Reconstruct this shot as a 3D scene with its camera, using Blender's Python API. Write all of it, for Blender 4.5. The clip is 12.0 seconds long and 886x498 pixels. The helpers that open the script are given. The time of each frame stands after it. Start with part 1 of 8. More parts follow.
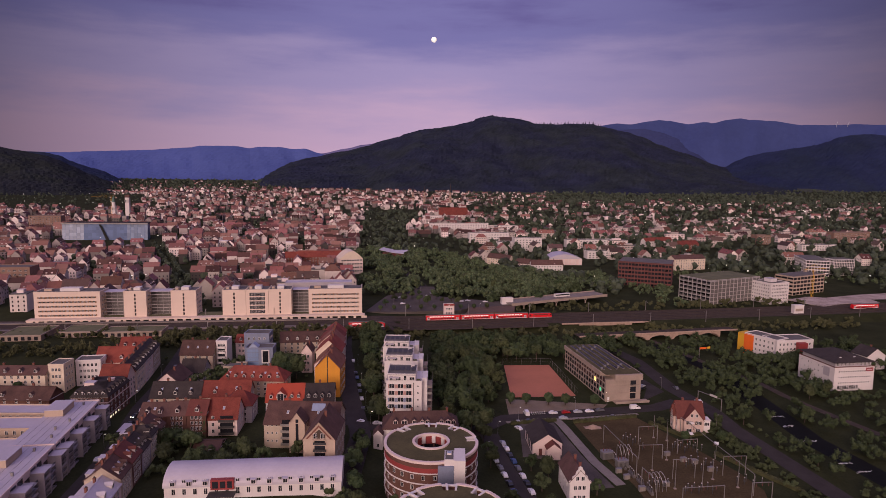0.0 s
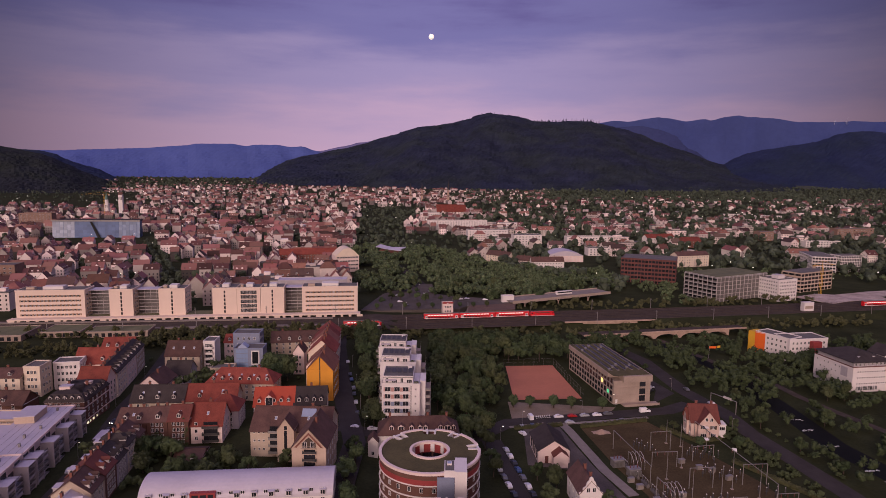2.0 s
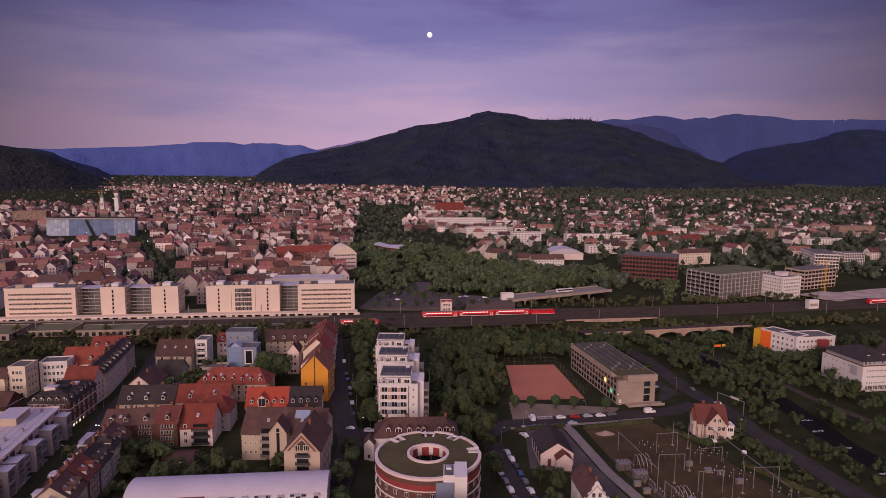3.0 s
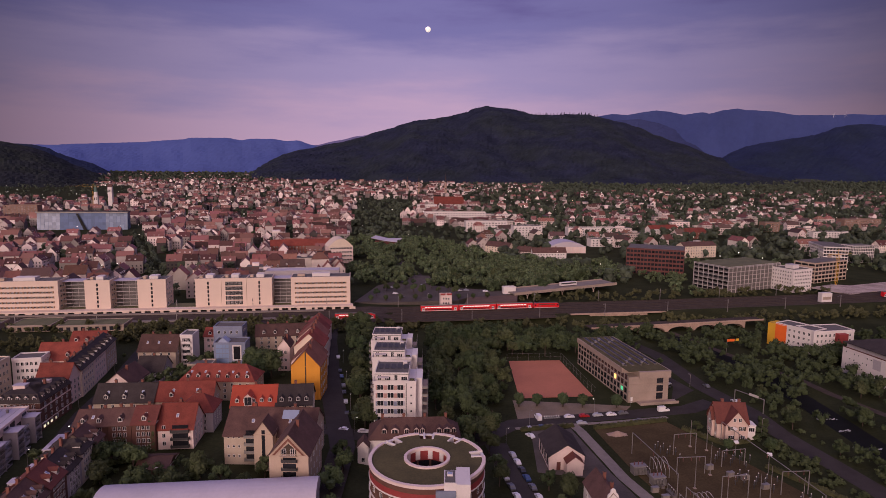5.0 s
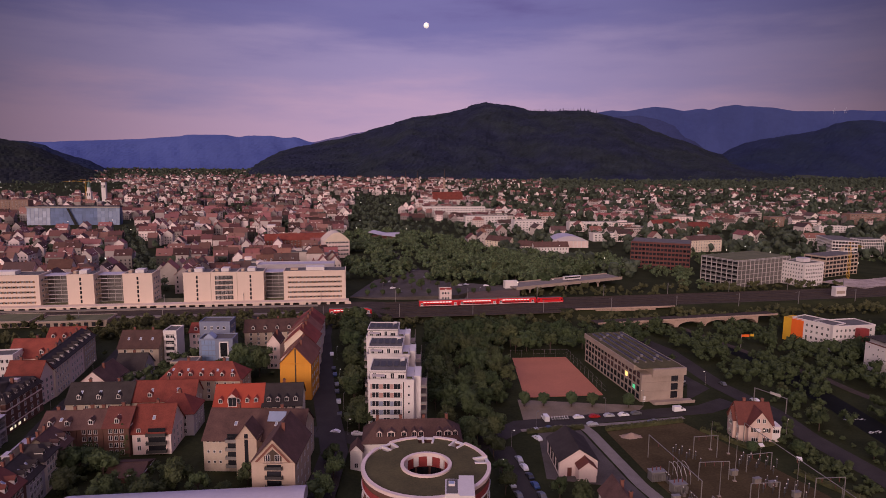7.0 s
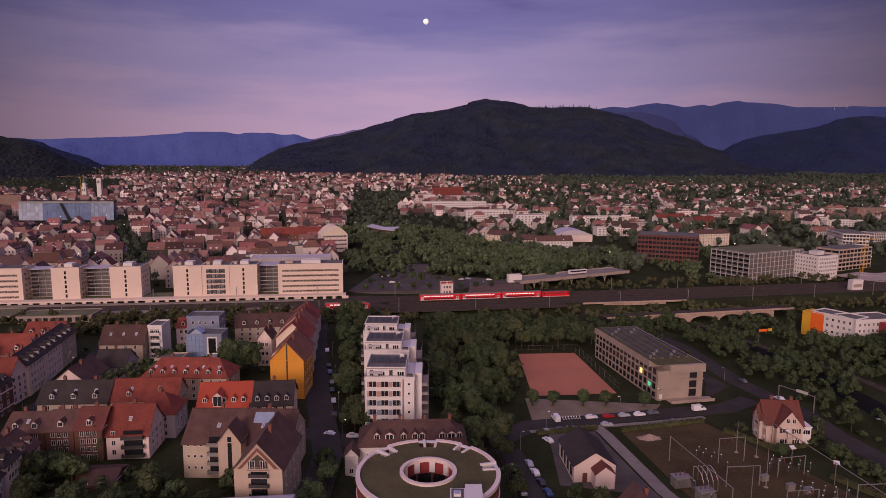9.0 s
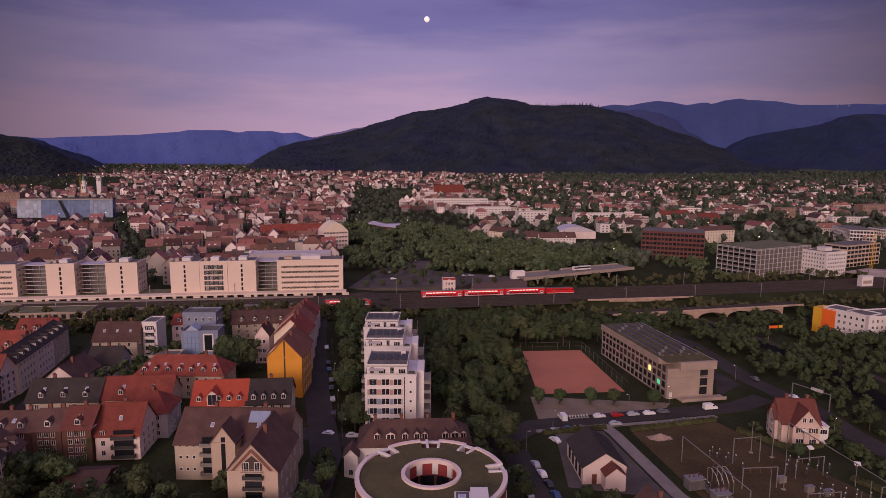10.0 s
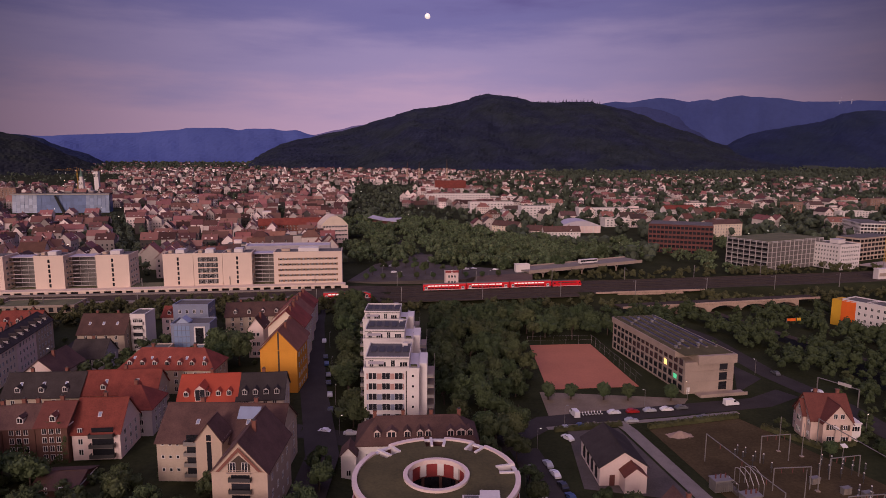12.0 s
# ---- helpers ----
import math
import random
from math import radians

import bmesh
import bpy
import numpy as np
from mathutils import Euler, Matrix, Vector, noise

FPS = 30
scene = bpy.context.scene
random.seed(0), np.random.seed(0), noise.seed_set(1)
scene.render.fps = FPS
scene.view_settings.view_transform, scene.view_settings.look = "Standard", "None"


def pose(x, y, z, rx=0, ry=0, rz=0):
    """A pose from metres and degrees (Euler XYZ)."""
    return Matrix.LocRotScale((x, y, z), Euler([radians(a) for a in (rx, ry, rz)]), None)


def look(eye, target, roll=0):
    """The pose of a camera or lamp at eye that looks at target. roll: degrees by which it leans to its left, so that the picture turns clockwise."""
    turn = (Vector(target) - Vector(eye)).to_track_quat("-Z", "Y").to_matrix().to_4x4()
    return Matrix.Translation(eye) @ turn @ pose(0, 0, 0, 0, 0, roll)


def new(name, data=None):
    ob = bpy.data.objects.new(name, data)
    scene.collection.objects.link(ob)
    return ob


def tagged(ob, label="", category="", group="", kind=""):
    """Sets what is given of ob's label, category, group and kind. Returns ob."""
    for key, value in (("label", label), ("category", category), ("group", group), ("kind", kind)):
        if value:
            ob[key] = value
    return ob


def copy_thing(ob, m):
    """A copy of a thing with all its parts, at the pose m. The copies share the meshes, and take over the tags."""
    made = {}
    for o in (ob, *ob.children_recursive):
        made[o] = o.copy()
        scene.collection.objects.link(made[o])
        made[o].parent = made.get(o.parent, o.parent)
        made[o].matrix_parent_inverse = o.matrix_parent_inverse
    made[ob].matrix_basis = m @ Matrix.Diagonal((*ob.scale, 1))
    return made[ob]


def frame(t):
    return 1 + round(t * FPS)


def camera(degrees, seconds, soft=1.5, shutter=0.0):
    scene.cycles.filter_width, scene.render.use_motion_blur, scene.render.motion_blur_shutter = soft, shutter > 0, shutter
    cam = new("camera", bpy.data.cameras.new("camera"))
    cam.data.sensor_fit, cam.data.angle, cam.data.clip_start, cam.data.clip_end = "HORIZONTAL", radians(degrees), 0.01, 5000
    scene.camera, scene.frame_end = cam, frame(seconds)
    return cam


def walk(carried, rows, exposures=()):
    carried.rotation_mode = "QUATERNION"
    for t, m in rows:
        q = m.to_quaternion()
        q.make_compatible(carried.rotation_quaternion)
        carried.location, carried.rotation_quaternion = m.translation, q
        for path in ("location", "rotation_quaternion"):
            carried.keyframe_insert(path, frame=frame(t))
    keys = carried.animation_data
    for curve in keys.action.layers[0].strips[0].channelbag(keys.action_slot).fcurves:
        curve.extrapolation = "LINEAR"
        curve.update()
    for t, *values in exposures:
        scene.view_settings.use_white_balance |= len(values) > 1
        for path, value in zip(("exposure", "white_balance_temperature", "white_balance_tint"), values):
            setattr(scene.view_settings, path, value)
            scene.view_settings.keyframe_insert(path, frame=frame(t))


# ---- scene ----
cam = camera(71.0, 12.0, soft=0.5)
PATH = [
    (0, (8.252, 14.571, 116.931), (8.2142, 16.5565, 116.6899), 0.729),
    (0.5, (8.056, 18.659, 116.139), (8.0210, 20.6436, 115.8977), 0.700),
    (1, (7.883, 22.815, 115.266), (7.8499, 24.8000, 115.0237), 0.679),
    (1.5, (7.660, 27.062, 114.261), (7.6277, 29.0468, 114.0169), 0.664),
    (2, (7.469, 31.388, 113.159), (7.4384, 33.3724, 112.9124), 0.647),
    (2.5, (7.372, 35.793, 111.951), (7.3432, 37.7775, 111.7027), 0.614),
    (3, (7.280, 40.228, 110.650), (7.2542, 42.2123, 110.3995), 0.605),
    (5, (6.647, 58.184, 104.738), (6.6255, 60.1664, 104.4760), 0.548),
    (5.5, (6.507, 62.590, 103.257), (6.4870, 64.5727, 102.9927), 0.539),
    (6, (6.373, 66.928, 101.814), (6.3542, 68.9105, 101.5482), 0.533),
    (6.5, (6.190, 71.314, 100.344), (6.1726, 73.2963, 100.0760), 0.507),
    (7, (5.976, 75.789, 98.817), (5.9591, 77.7711, 98.5473), 0.480),
    (9, (4.925, 92.518, 92.703), (4.9087, 94.4986, 92.4262), 0.391),
    (9.5, (4.617, 96.239, 91.226), (4.5990, 98.2197, 90.9467), 0.354),
    (10, (4.335, 99.806, 89.773), (4.3148, 101.7863, 89.4917), 0.337),
    (10.5, (4.049, 103.161, 88.254), (4.0270, 105.1410, 87.9716), 0.320),
    (11, (3.776, 106.397, 86.757), (3.7530, 108.3767, 86.4729), 0.295),
    (11.5, (3.487, 109.519, 85.241), (3.4641, 111.4982, 84.9553), 0.270),
    (12, (3.142, 112.535, 83.719), (3.1193, 114.5142, 83.4324), 0.258),
]
walk(cam, [(t, look(eye, target, roll)) for t, eye, target, roll in PATH], [(0, 0.05, 6500, 10), (6, 0.0, 6550, 12), (12, -0.11, 6600, 14)])

# ---- light ----
world = bpy.data.worlds.new("dusk_sky")
scene.world = world
world.use_nodes = True


def dusk_world():
    nt = world.node_tree
    nt.nodes.clear()
    N, L = nt.nodes.new, nt.links.new
    out, bg = N("ShaderNodeOutputWorld"), N("ShaderNodeBackground")
    tc, sep = N("ShaderNodeTexCoord"), N("ShaderNodeSeparateXYZ")
    L(tc.outputs["Generated"], sep.inputs[0])
    ramp = N("ShaderNodeValToRGB")
    ramp.color_ramp.interpolation = "EASE"
    e = ramp.color_ramp.elements
    e[0].position, e[0].color = 0.0, (0.425, 0.280, 0.40, 1)
    e[1].position, e[1].color = 1.0, (0.345, 0.33, 0.73, 1)
    for p, c in ((0.05, (0.405, 0.274, 0.40, 1)), (0.14, (0.265, 0.213, 0.375, 1)), (0.225, (0.150, 0.134, 0.305, 1)), (0.30, (0.085, 0.065, 0.20, 1)), (0.5, (0.195, 0.187, 0.47, 1))):
        n = e.new(p)
        n.color = c
    # thin streaks of high cloud
    mp = N("ShaderNodeMapping")
    mp.inputs["Scale"].default_value = (2.2, 2.0, 13.0)
    mp.inputs["Rotation"].default_value = (0.0, radians(-7), 0.0)
    L(tc.outputs["Generated"], mp.inputs[0])
    nz = N("ShaderNodeTexNoise")
    nz.inputs["Scale"].default_value, nz.inputs["Detail"].default_value, nz.inputs["Roughness"].default_value = 1.6, 6.0, 0.55
    L(mp.outputs[0], nz.inputs["Vector"])
    ad = N("ShaderNodeMath")
    ad.operation = "MULTIPLY_ADD"
    ad.inputs[1].default_value, ad.inputs[2].default_value = 0.17, -0.083
    L(nz.outputs["Fac"], ad.inputs[0])
    su = N("ShaderNodeMath")
    su.operation = "SUBTRACT"
    L(sep.outputs["Z"], su.inputs[0])
    L(ad.outputs[0], su.inputs[1])
    L(su.outputs[0], ramp.inputs[0])
    # the afterglow behind the camera, in the west
    gl = N("ShaderNodeMapRange")
    gl.inputs["From Min"].default_value, gl.inputs["From Max"].default_value = 0.25, -0.9
    gl.interpolation_type = "SMOOTHSTEP"
    L(sep.outputs["Y"], gl.inputs["Value"])
    mx = N("ShaderNodeMix")
    mx.data_type = "RGBA"
    L(gl.outputs[0], mx.inputs["Factor"])
    L(ramp.outputs[0], mx.inputs["A"])
    mx.inputs["B"].default_value = (0.95, 0.66, 0.68, 1)
    # lens vignette put into the sky: brightest near the moon's bearing, darker sideways
    sq = N("ShaderNodeMath")
    sq.operation = "MULTIPLY"
    off = N("ShaderNodeMath")
    off.inputs[1].default_value = 0.025
    L(sep.outputs["X"], off.inputs[0])
    L(off.outputs[0], sq.inputs[0])
    L(off.outputs[0], sq.inputs[1])
    br = N("ShaderNodeMapRange")
    br.inputs["From Max"].default_value, br.inputs["To Min"].default_value, br.inputs["To Max"].default_value = 0.36, 1.28, 0.38
    L(sq.outputs[0], br.inputs["Value"])
    tint = N("ShaderNodeVectorMath")
    tint.operation = "SCALE"
    L(mx.outputs["Result"], tint.inputs[0])
    L(br.outputs[0], tint.inputs["Scale"])
    L(tint.outputs[0], bg.inputs["Color"])
    bg.inputs["Strength"].default_value = 1.0
    L(bg.outputs[0], out.inputs["Surface"])


dusk_world()
sun = new("sun", bpy.data.lights.new("sun", "SUN"))
sun.data.energy, sun.data.angle, sun.data.color = 1.85, radians(22), (1.0, 0.75, 0.68)
sun.matrix_world = look((-34, -100, 30), (0, 0, 0))
scene.view_settings.exposure = 0.0


# ---- materials ----
def material(name, colour, rough=0.8, var=0.25, scale=0.6, fine=6.0, bump=0.15, metal=0.0, rand=0.0, hue=0.0, spec=0.3, island=False):
    m = bpy.data.materials.new(name)
    m.use_nodes = True
    nt = m.node_tree
    N, L = nt.nodes.new, nt.links.new
    b = nt.nodes["Principled BSDF"]
    tc = N("ShaderNodeTexCoord")
    vals = []
    for sc, de in ((scale, 4.0), (fine, 3.0)):
        n = N("ShaderNodeTexNoise")
        n.inputs["Scale"].default_value, n.inputs["Detail"].default_value, n.inputs["Roughness"].default_value = sc, de, 0.6
        L(tc.outputs["Object"], n.inputs["Vector"])
        vals.append(n.outputs["Fac"])
    mix = N("ShaderNodeMath")
    mix.operation = "MULTIPLY_ADD"
    mix.inputs[1].default_value = 0.6
    L(vals[0], mix.inputs[0])
    h = N("ShaderNodeMath")
    h.operation = "MULTIPLY"
    h.inputs[1].default_value = 0.4
    L(vals[1], h.inputs[0])
    L(h.outputs[0], mix.inputs[2])
    mr = N("ShaderNodeMapRange")
    mr.inputs["From Min"].default_value, mr.inputs["From Max"].default_value = 0.3, 0.7
    mr.inputs["To Min"].default_value, mr.inputs["To Max"].default_value = 1 - var, 1 + var
    L(mix.outputs[0], mr.inputs["Value"])
    hsv = N("ShaderNodeHueSaturation")
    hsv.inputs["Color"].default_value = (*colour, 1)
    value = mr.outputs[0]
    if rand or hue:
        if island:
            src = N("ShaderNodeNewGeometry").outputs["Random Per Island"]
        else:
            src = N("ShaderNodeObjectInfo").outputs["Random"]
        rr = N("ShaderNodeMapRange")
        rr.inputs["To Min"].default_value, rr.inputs["To Max"].default_value = 1 - rand, 1 + rand
        L(src, rr.inputs["Value"])
        mu = N("ShaderNodeMath")
        mu.operation = "MULTIPLY"
        L(value, mu.inputs[0])
        L(rr.outputs[0], mu.inputs[1])
        value = mu.outputs[0]
        if hue:
            wn = N("ShaderNodeTexWhiteNoise")
            wn.noise_dimensions = "1D"
            L(src, wn.inputs["W"])
            hr = N("ShaderNodeMapRange")
            hr.inputs["To Min"].default_value, hr.inputs["To Max"].default_value = 0.5 - hue, 0.5 + hue
            L(wn.outputs["Value"], hr.inputs["Value"])
            L(hr.outputs[0], hsv.inputs["Hue"])
    L(value, hsv.inputs["Value"])
    L(hsv.outputs[0], b.inputs["Base Color"])
    b.inputs["Roughness"].default_value, b.inputs["Metallic"].default_value = rough, metal
    b.inputs["Specular IOR Level"].default_value = spec
    if bump:
        bp = N("ShaderNodeBump")
        bp.inputs["Strength"].default_value, bp.inputs["Distance"].default_value = bump, 0.1
        L(mix.outputs[0], bp.inputs["Height"])
        L(bp.outputs[0], b.inputs["Normal"])
    return m


def glowing(name, colour, strength):
    m = bpy.data.materials.new(name)
    m.use_nodes = True
    b = m.node_tree.nodes["Principled BSDF"]
    b.inputs["Base Color"].default_value = (*colour, 1)
    b.inputs["Emission Color"].default_value = (*colour, 1)
    b.inputs["Emission Strength"].default_value = strength
    return m


GRASS = material("grass", (0.032, 0.035, 0.016), 0.95, 0.45, 0.05, 0.9, 0.3, spec=0.03)
ASPHALT = material("asphalt", (0.052, 0.044, 0.041), 0.95, 0.3, 0.12, 3.0, 0.1, spec=0.04)
PAVING = material("paving", (0.23, 0.195, 0.17), 0.85, 0.25, 0.2, 4.0, 0.1, spec=0.05)
GRAVEL = material("ballast", (0.070, 0.054, 0.044), 0.95, 0.35, 0.2, 5.0, 0.3, spec=0.04)
COURT = material("worn_court_surface", (0.105, 0.088, 0.078), 0.95, 0.35, 0.1, 2.0, 0.1, spec=0.04)
EARTH = material("bare_earth", (0.078, 0.056, 0.029), 0.95, 0.45, 0.06, 1.2, 0.3, spec=0.04)
CLAY = material("clay_court", (0.42, 0.155, 0.088), 0.9, 0.16, 0.06, 1.2, 0.1)
WHITE = material("white_render", (0.66, 0.60, 0.58), 0.8, 0.08, 0.15, 2.0, 0.06)
CREAM = material("cream_render", (0.66, 0.55, 0.44), 0.85, 0.1, 0.15, 2.0, 0.06)
STATION = material("cream_panels", (0.68, 0.54, 0.45), 0.75, 0.06, 0.1, 1.5, 0.04)
BEIGE = material("beige_render", (0.46, 0.37, 0.29), 0.85, 0.14, 0.2, 2.0, 0.08, rand=0.12)
PINKISH = material("pale_pink_render", (0.68, 0.54, 0.50), 0.85, 0.1, 0.2, 2.0, 0.06)
LILAC = material("grey_lilac_render", (0.40, 0.36, 0.38), 0.85, 0.12, 0.2, 2.0, 0.06)
OCHRE = material("ochre_render", (0.62, 0.27, 0.035), 0.8, 0.1, 0.2, 2.0, 0.06)
TAN = material("tan_render", (0.46, 0.35, 0.27), 0.85, 0.1, 0.2, 2.0, 0.06)
BRICK = material("red_brown_brick", (0.125, 0.06, 0.046), 0.9, 0.25, 0.4, 8.0, 0.15)
REDBAND = material("dark_red_panels", (0.27, 0.045, 0.045), 0.6, 0.15, 0.3, 3.0, 0.05)
CONCRETE = material("concrete", (0.33, 0.255, 0.21), 0.85, 0.2, 0.15, 2.0, 0.1)
DARKCON = material("dark_concrete", (0.14, 0.12, 0.11), 0.85, 0.25, 0.15, 2.0, 0.1)
TILE_RED = material("red_clay_tiles", (0.19, 0.044, 0.030), 0.85, 0.42, 0.25, 3.0, 0.25, rand=0.18)
TILE_BRIGHT = material("bright_red_tiles", (0.36, 0.062, 0.032), 0.8, 0.16, 0.25, 3.0, 0.2)
TILE_WORN = material("worn_orange_red_tiles", (0.20, 0.082, 0.055), 0.85, 0.3, 0.25, 3.0, 0.25, rand=0.12)
TILE_OLD = material("old_dark_red_tiles", (0.135, 0.042, 0.032), 0.85, 0.3, 0.25, 3.0, 0.25)
TILE_BROWN = material("brown_clay_tiles", (0.092, 0.048, 0.039), 0.85, 0.42, 0.25, 3.0, 0.25, rand=0.2)
SLATE = material("dark_slate_roof", (0.052, 0.042, 0.040), 0.85, 0.35, 0.25, 3.0, 0.25, spec=0.08)
METALROOF = material("pale_sheet_metal_roof", (0.47, 0.42, 0.46), 0.5, 0.1, 0.1, 1.0, 0.05, spec=0.5)
FLATROOF = material("bitumen_flat_roof", (0.13, 0.115, 0.105), 0.9, 0.3, 0.15, 2.0, 0.15)
SEDUM = material("sedum_green_roof", (0.088, 0.074, 0.032), 0.95, 0.4, 0.15, 1.5, 0.3)
GREENROOF = material("grassy_roof", (0.13, 0.125, 0.065), 0.95, 0.35, 0.12, 1.5, 0.3)
BROWNPANEL = material("rust_brown_cladding", (0.13, 0.045, 0.038), 0.7, 0.2, 0.2, 2.0, 0.05)
BLUEPANEL = material("blue_grey_panels", (0.20, 0.22, 0.30), 0.5, 0.15, 0.2, 2.0, 0.05)
RAILSTEEL = material("rusty_rail_steel", (0.062, 0.046, 0.038), 0.8, 0.2, 0.5, 3.0, 0.0, spec=0.1)
STRIP = material("worn_gravel_strip", (0.205, 0.155, 0.110), 0.95, 0.3, 0.15, 2.0, 0.15)
FRAME = material("white_window_frame", (0.70, 0.66, 0.64), 0.5, 0.05, 1.0, 4.0, 0.0)
STEEL = material("galvanised_steel", (0.24, 0.22, 0.21), 0.5, 0.15, 0.5, 3.0, 0.0, metal=0.3)
DARKSTEEL = material("dark_steel", (0.06, 0.055, 0.055), 0.5, 0.15, 0.5, 3.0, 0.0, metal=0.3)
BRICKRED = material("chimney_brick", (0.20, 0.08, 0.06), 0.9, 0.2, 0.5, 6.0, 0.1)
TRAINRED = material("traffic_red_paint", (0.62, 0.012, 0.02), 0.35, 0.06, 0.2, 2.0, 0.0, spec=0.5)
TRAINWHITE = material("light_grey_paint", (0.66, 0.63, 0.63), 0.4, 0.05, 0.2, 2.0, 0.0)
BARK = material("bark", (0.07, 0.05, 0.038), 0.95, 0.3, 2.0, 10.0, 0.3)
# lighter copy of the leaf colour for the park, with haze lift painted in
HAZE_PARKLEAF = material("park_foliage", (0.108, 0.140, 0.070), 0.9, 0.4, 0.05, 0.6, 0.0, rand=0.5, hue=0.025, spec=0.15, island=True)
LEAF = material("foliage", (0.080, 0.103, 0.048), 0.9, 0.32, 0.12, 1.2, 0.0, rand=0.25, hue=0.03, spec=0.15)
SHRUB = material("shrub_foliage", (0.096, 0.098, 0.046), 0.9, 0.45, 0.08, 0.6, 0.0, spec=0.15)


def leafy(m, share=0.25):
    """Lets part of the light pass through thin leaves."""
    nt = m.node_tree
    b, out = nt.nodes["Principled BSDF"], nt.nodes["Material Output"]
    t, mx = nt.nodes.new("ShaderNodeBsdfTranslucent"), nt.nodes.new("ShaderNodeMixShader")
    nt.links.new(b.inputs["Base Color"].links[0].from_socket, t.inputs["Color"])
    mx.inputs[0].default_value = share
    nt.links.new(b.outputs[0], mx.inputs[1])
    nt.links.new(t.outputs[0], mx.inputs[2])
    nt.links.new(mx.outputs[0], out.inputs["Surface"])


for m in (HAZE_PARKLEAF, LEAF, SHRUB):
    leafy(m)
ORANGE = material("orange_render", (0.72, 0.13, 0.02), 0.8, 0.1, 0.2, 2.0, 0.05)
YELLOWP = material("yellow_render", (0.62, 0.34, 0.03), 0.8, 0.1, 0.2, 2.0, 0.05)
RUBBER = material("tyre_rubber", (0.02, 0.02, 0.02), 0.9, 0.1, 2.0, 8.0, 0.0)
BLUELIGHT = material("pale_blue_panel", (0.20, 0.27, 0.42), 0.4, 0.1, 0.2, 2.0, 0.0)
CAR_PAINTS = [material("car_paint_" + n, c, 0.3, 0.04, 0.5, 2.0, 0.0, spec=0.6) for n, c in (("white", (0.75, 0.72, 0.72)), ("silver", (0.40, 0.40, 0.42)), ("black", (0.02, 0.02, 0.025)), ("blue", (0.03, 0.06, 0.16)), ("red", (0.35, 0.02, 0.02)), ("grey", (0.12, 0.12, 0.13)))]


def glass_material(name, colour, rough=0.12):
    m = material(name, colour, rough, 0.3, 0.3, 2.0, 0.0, rand=0.3, spec=0.6)
    return m


GLASS = glass_material("dark_window_glass", (0.022, 0.022, 0.027))
BLUEGLASS = material("blue_facade_glass", (0.085, 0.13, 0.26), 0.45, 0.15, 0.05, 0.5, 0.0, rand=0.15, spec=0.25)
PALEGLASS = material("pale_facade_glass", (0.26, 0.30, 0.40), 0.4, 0.15, 0.05, 0.5, 0.0, rand=0.2, spec=0.3)
LOUVRE = material("glass_louvres", (0.13, 0.115, 0.11), 0.35, 0.2, 0.3, 2.0, 0.0, spec=0.5)


# ---- builders ----
class Form:
    """Vertices and faces of one mesh, with a material slot for each face."""

    def __init__(self):
        self.v, self.f, self.m = [], [], []

    def poly(self, pts, mat=0):
        n = len(self.v)
        self.v += [tuple(p) for p in pts]
        self.f.append(tuple(range(n, n + len(pts))))
        self.m.append(mat)
        return self

    def box(self, x0, y0, z0, x1, y1, z1, mat=0, top=None):
        n = len(self.v)
        self.v += [(x0, y0, z0), (x1, y0, z0), (x1, y1, z0), (x0, y1, z0), (x0, y0, z1), (x1, y0, z1), (x1, y1, z1), (x0, y1, z1)]
        self.f += [(n + 3, n + 2, n + 1, n), (n + 4, n + 5, n + 6, n + 7), (n, n + 1, n + 5, n + 4), (n + 1, n + 2, n + 6, n + 5), (n + 2, n + 3, n + 7, n + 6), (n + 3, n, n + 4, n + 7)]
        self.m += [mat, mat if top is None else top, mat, mat, mat, mat]
        return self

    def prism(self, base, z0, z1, mat=0, top=None):
        n, k = len(self.v), len(base)
        self.v += [(x, y, z0) for x, y in base] + [(x, y, z1) for x, y in base]
        self.f += [tuple(range(n + k - 1, n - 1, -1)), tuple(range(n + k, n + 2 * k))] + [(n + i, n + (i + 1) % k, n + k + (i + 1) % k, n + k + i) for i in range(k)]
        self.m += [mat, mat if top is None else top] + [mat] * k
        return self

    def slab(self, a, b, c, d, thick, mat=0):
        """A sloping sheet a, b, c, d with a thickness below it."""
        n = len(self.v)
        self.v += [tuple(p) for p in (a, b, c, d)] + [(p[0], p[1], p[2] - thick) for p in (a, b, c, d)]
        self.f += [(n, n + 1, n + 2, n + 3), (n + 7, n + 6, n + 5, n + 4)] + [(n + i, n + 4 + i, n + 4 + (i + 1) % 4, n + (i + 1) % 4) for i in range(4)]
        self.m += [mat] * 6
        return self

    def rod(self, a, b, r, mat=0, sides=5, r2=None):
        a, b = Vector(a), Vector(b)
        d = (b - a).normalized()
        u = d.orthogonal().normalized()
        w = d.cross(u)
        n, r2 = len(self.v), r if r2 is None else r2
        for p, q in ((a, r), (b, r2)):
            self.v += [tuple(p + (u * math.cos(k * math.tau / sides) + w * math.sin(k * math.tau / sides)) * q) for k in range(sides)]
        self.f += [(n + k, n + (k + 1) % sides, n + sides + (k + 1) % sides, n + sides + k) for k in range(sides)] + [tuple(range(n + sides, n + 2 * sides))]
        self.m += [mat] * (sides + 1)
        return self

    def mesh(self, name, mats):
        me = bpy.data.meshes.new(name)
        me.from_pydata(self.v, [], self.f)
        for m in mats:
            me.materials.append(m)
        me.polygons.foreach_set("material_index", self.m)
        me.update()
        return me


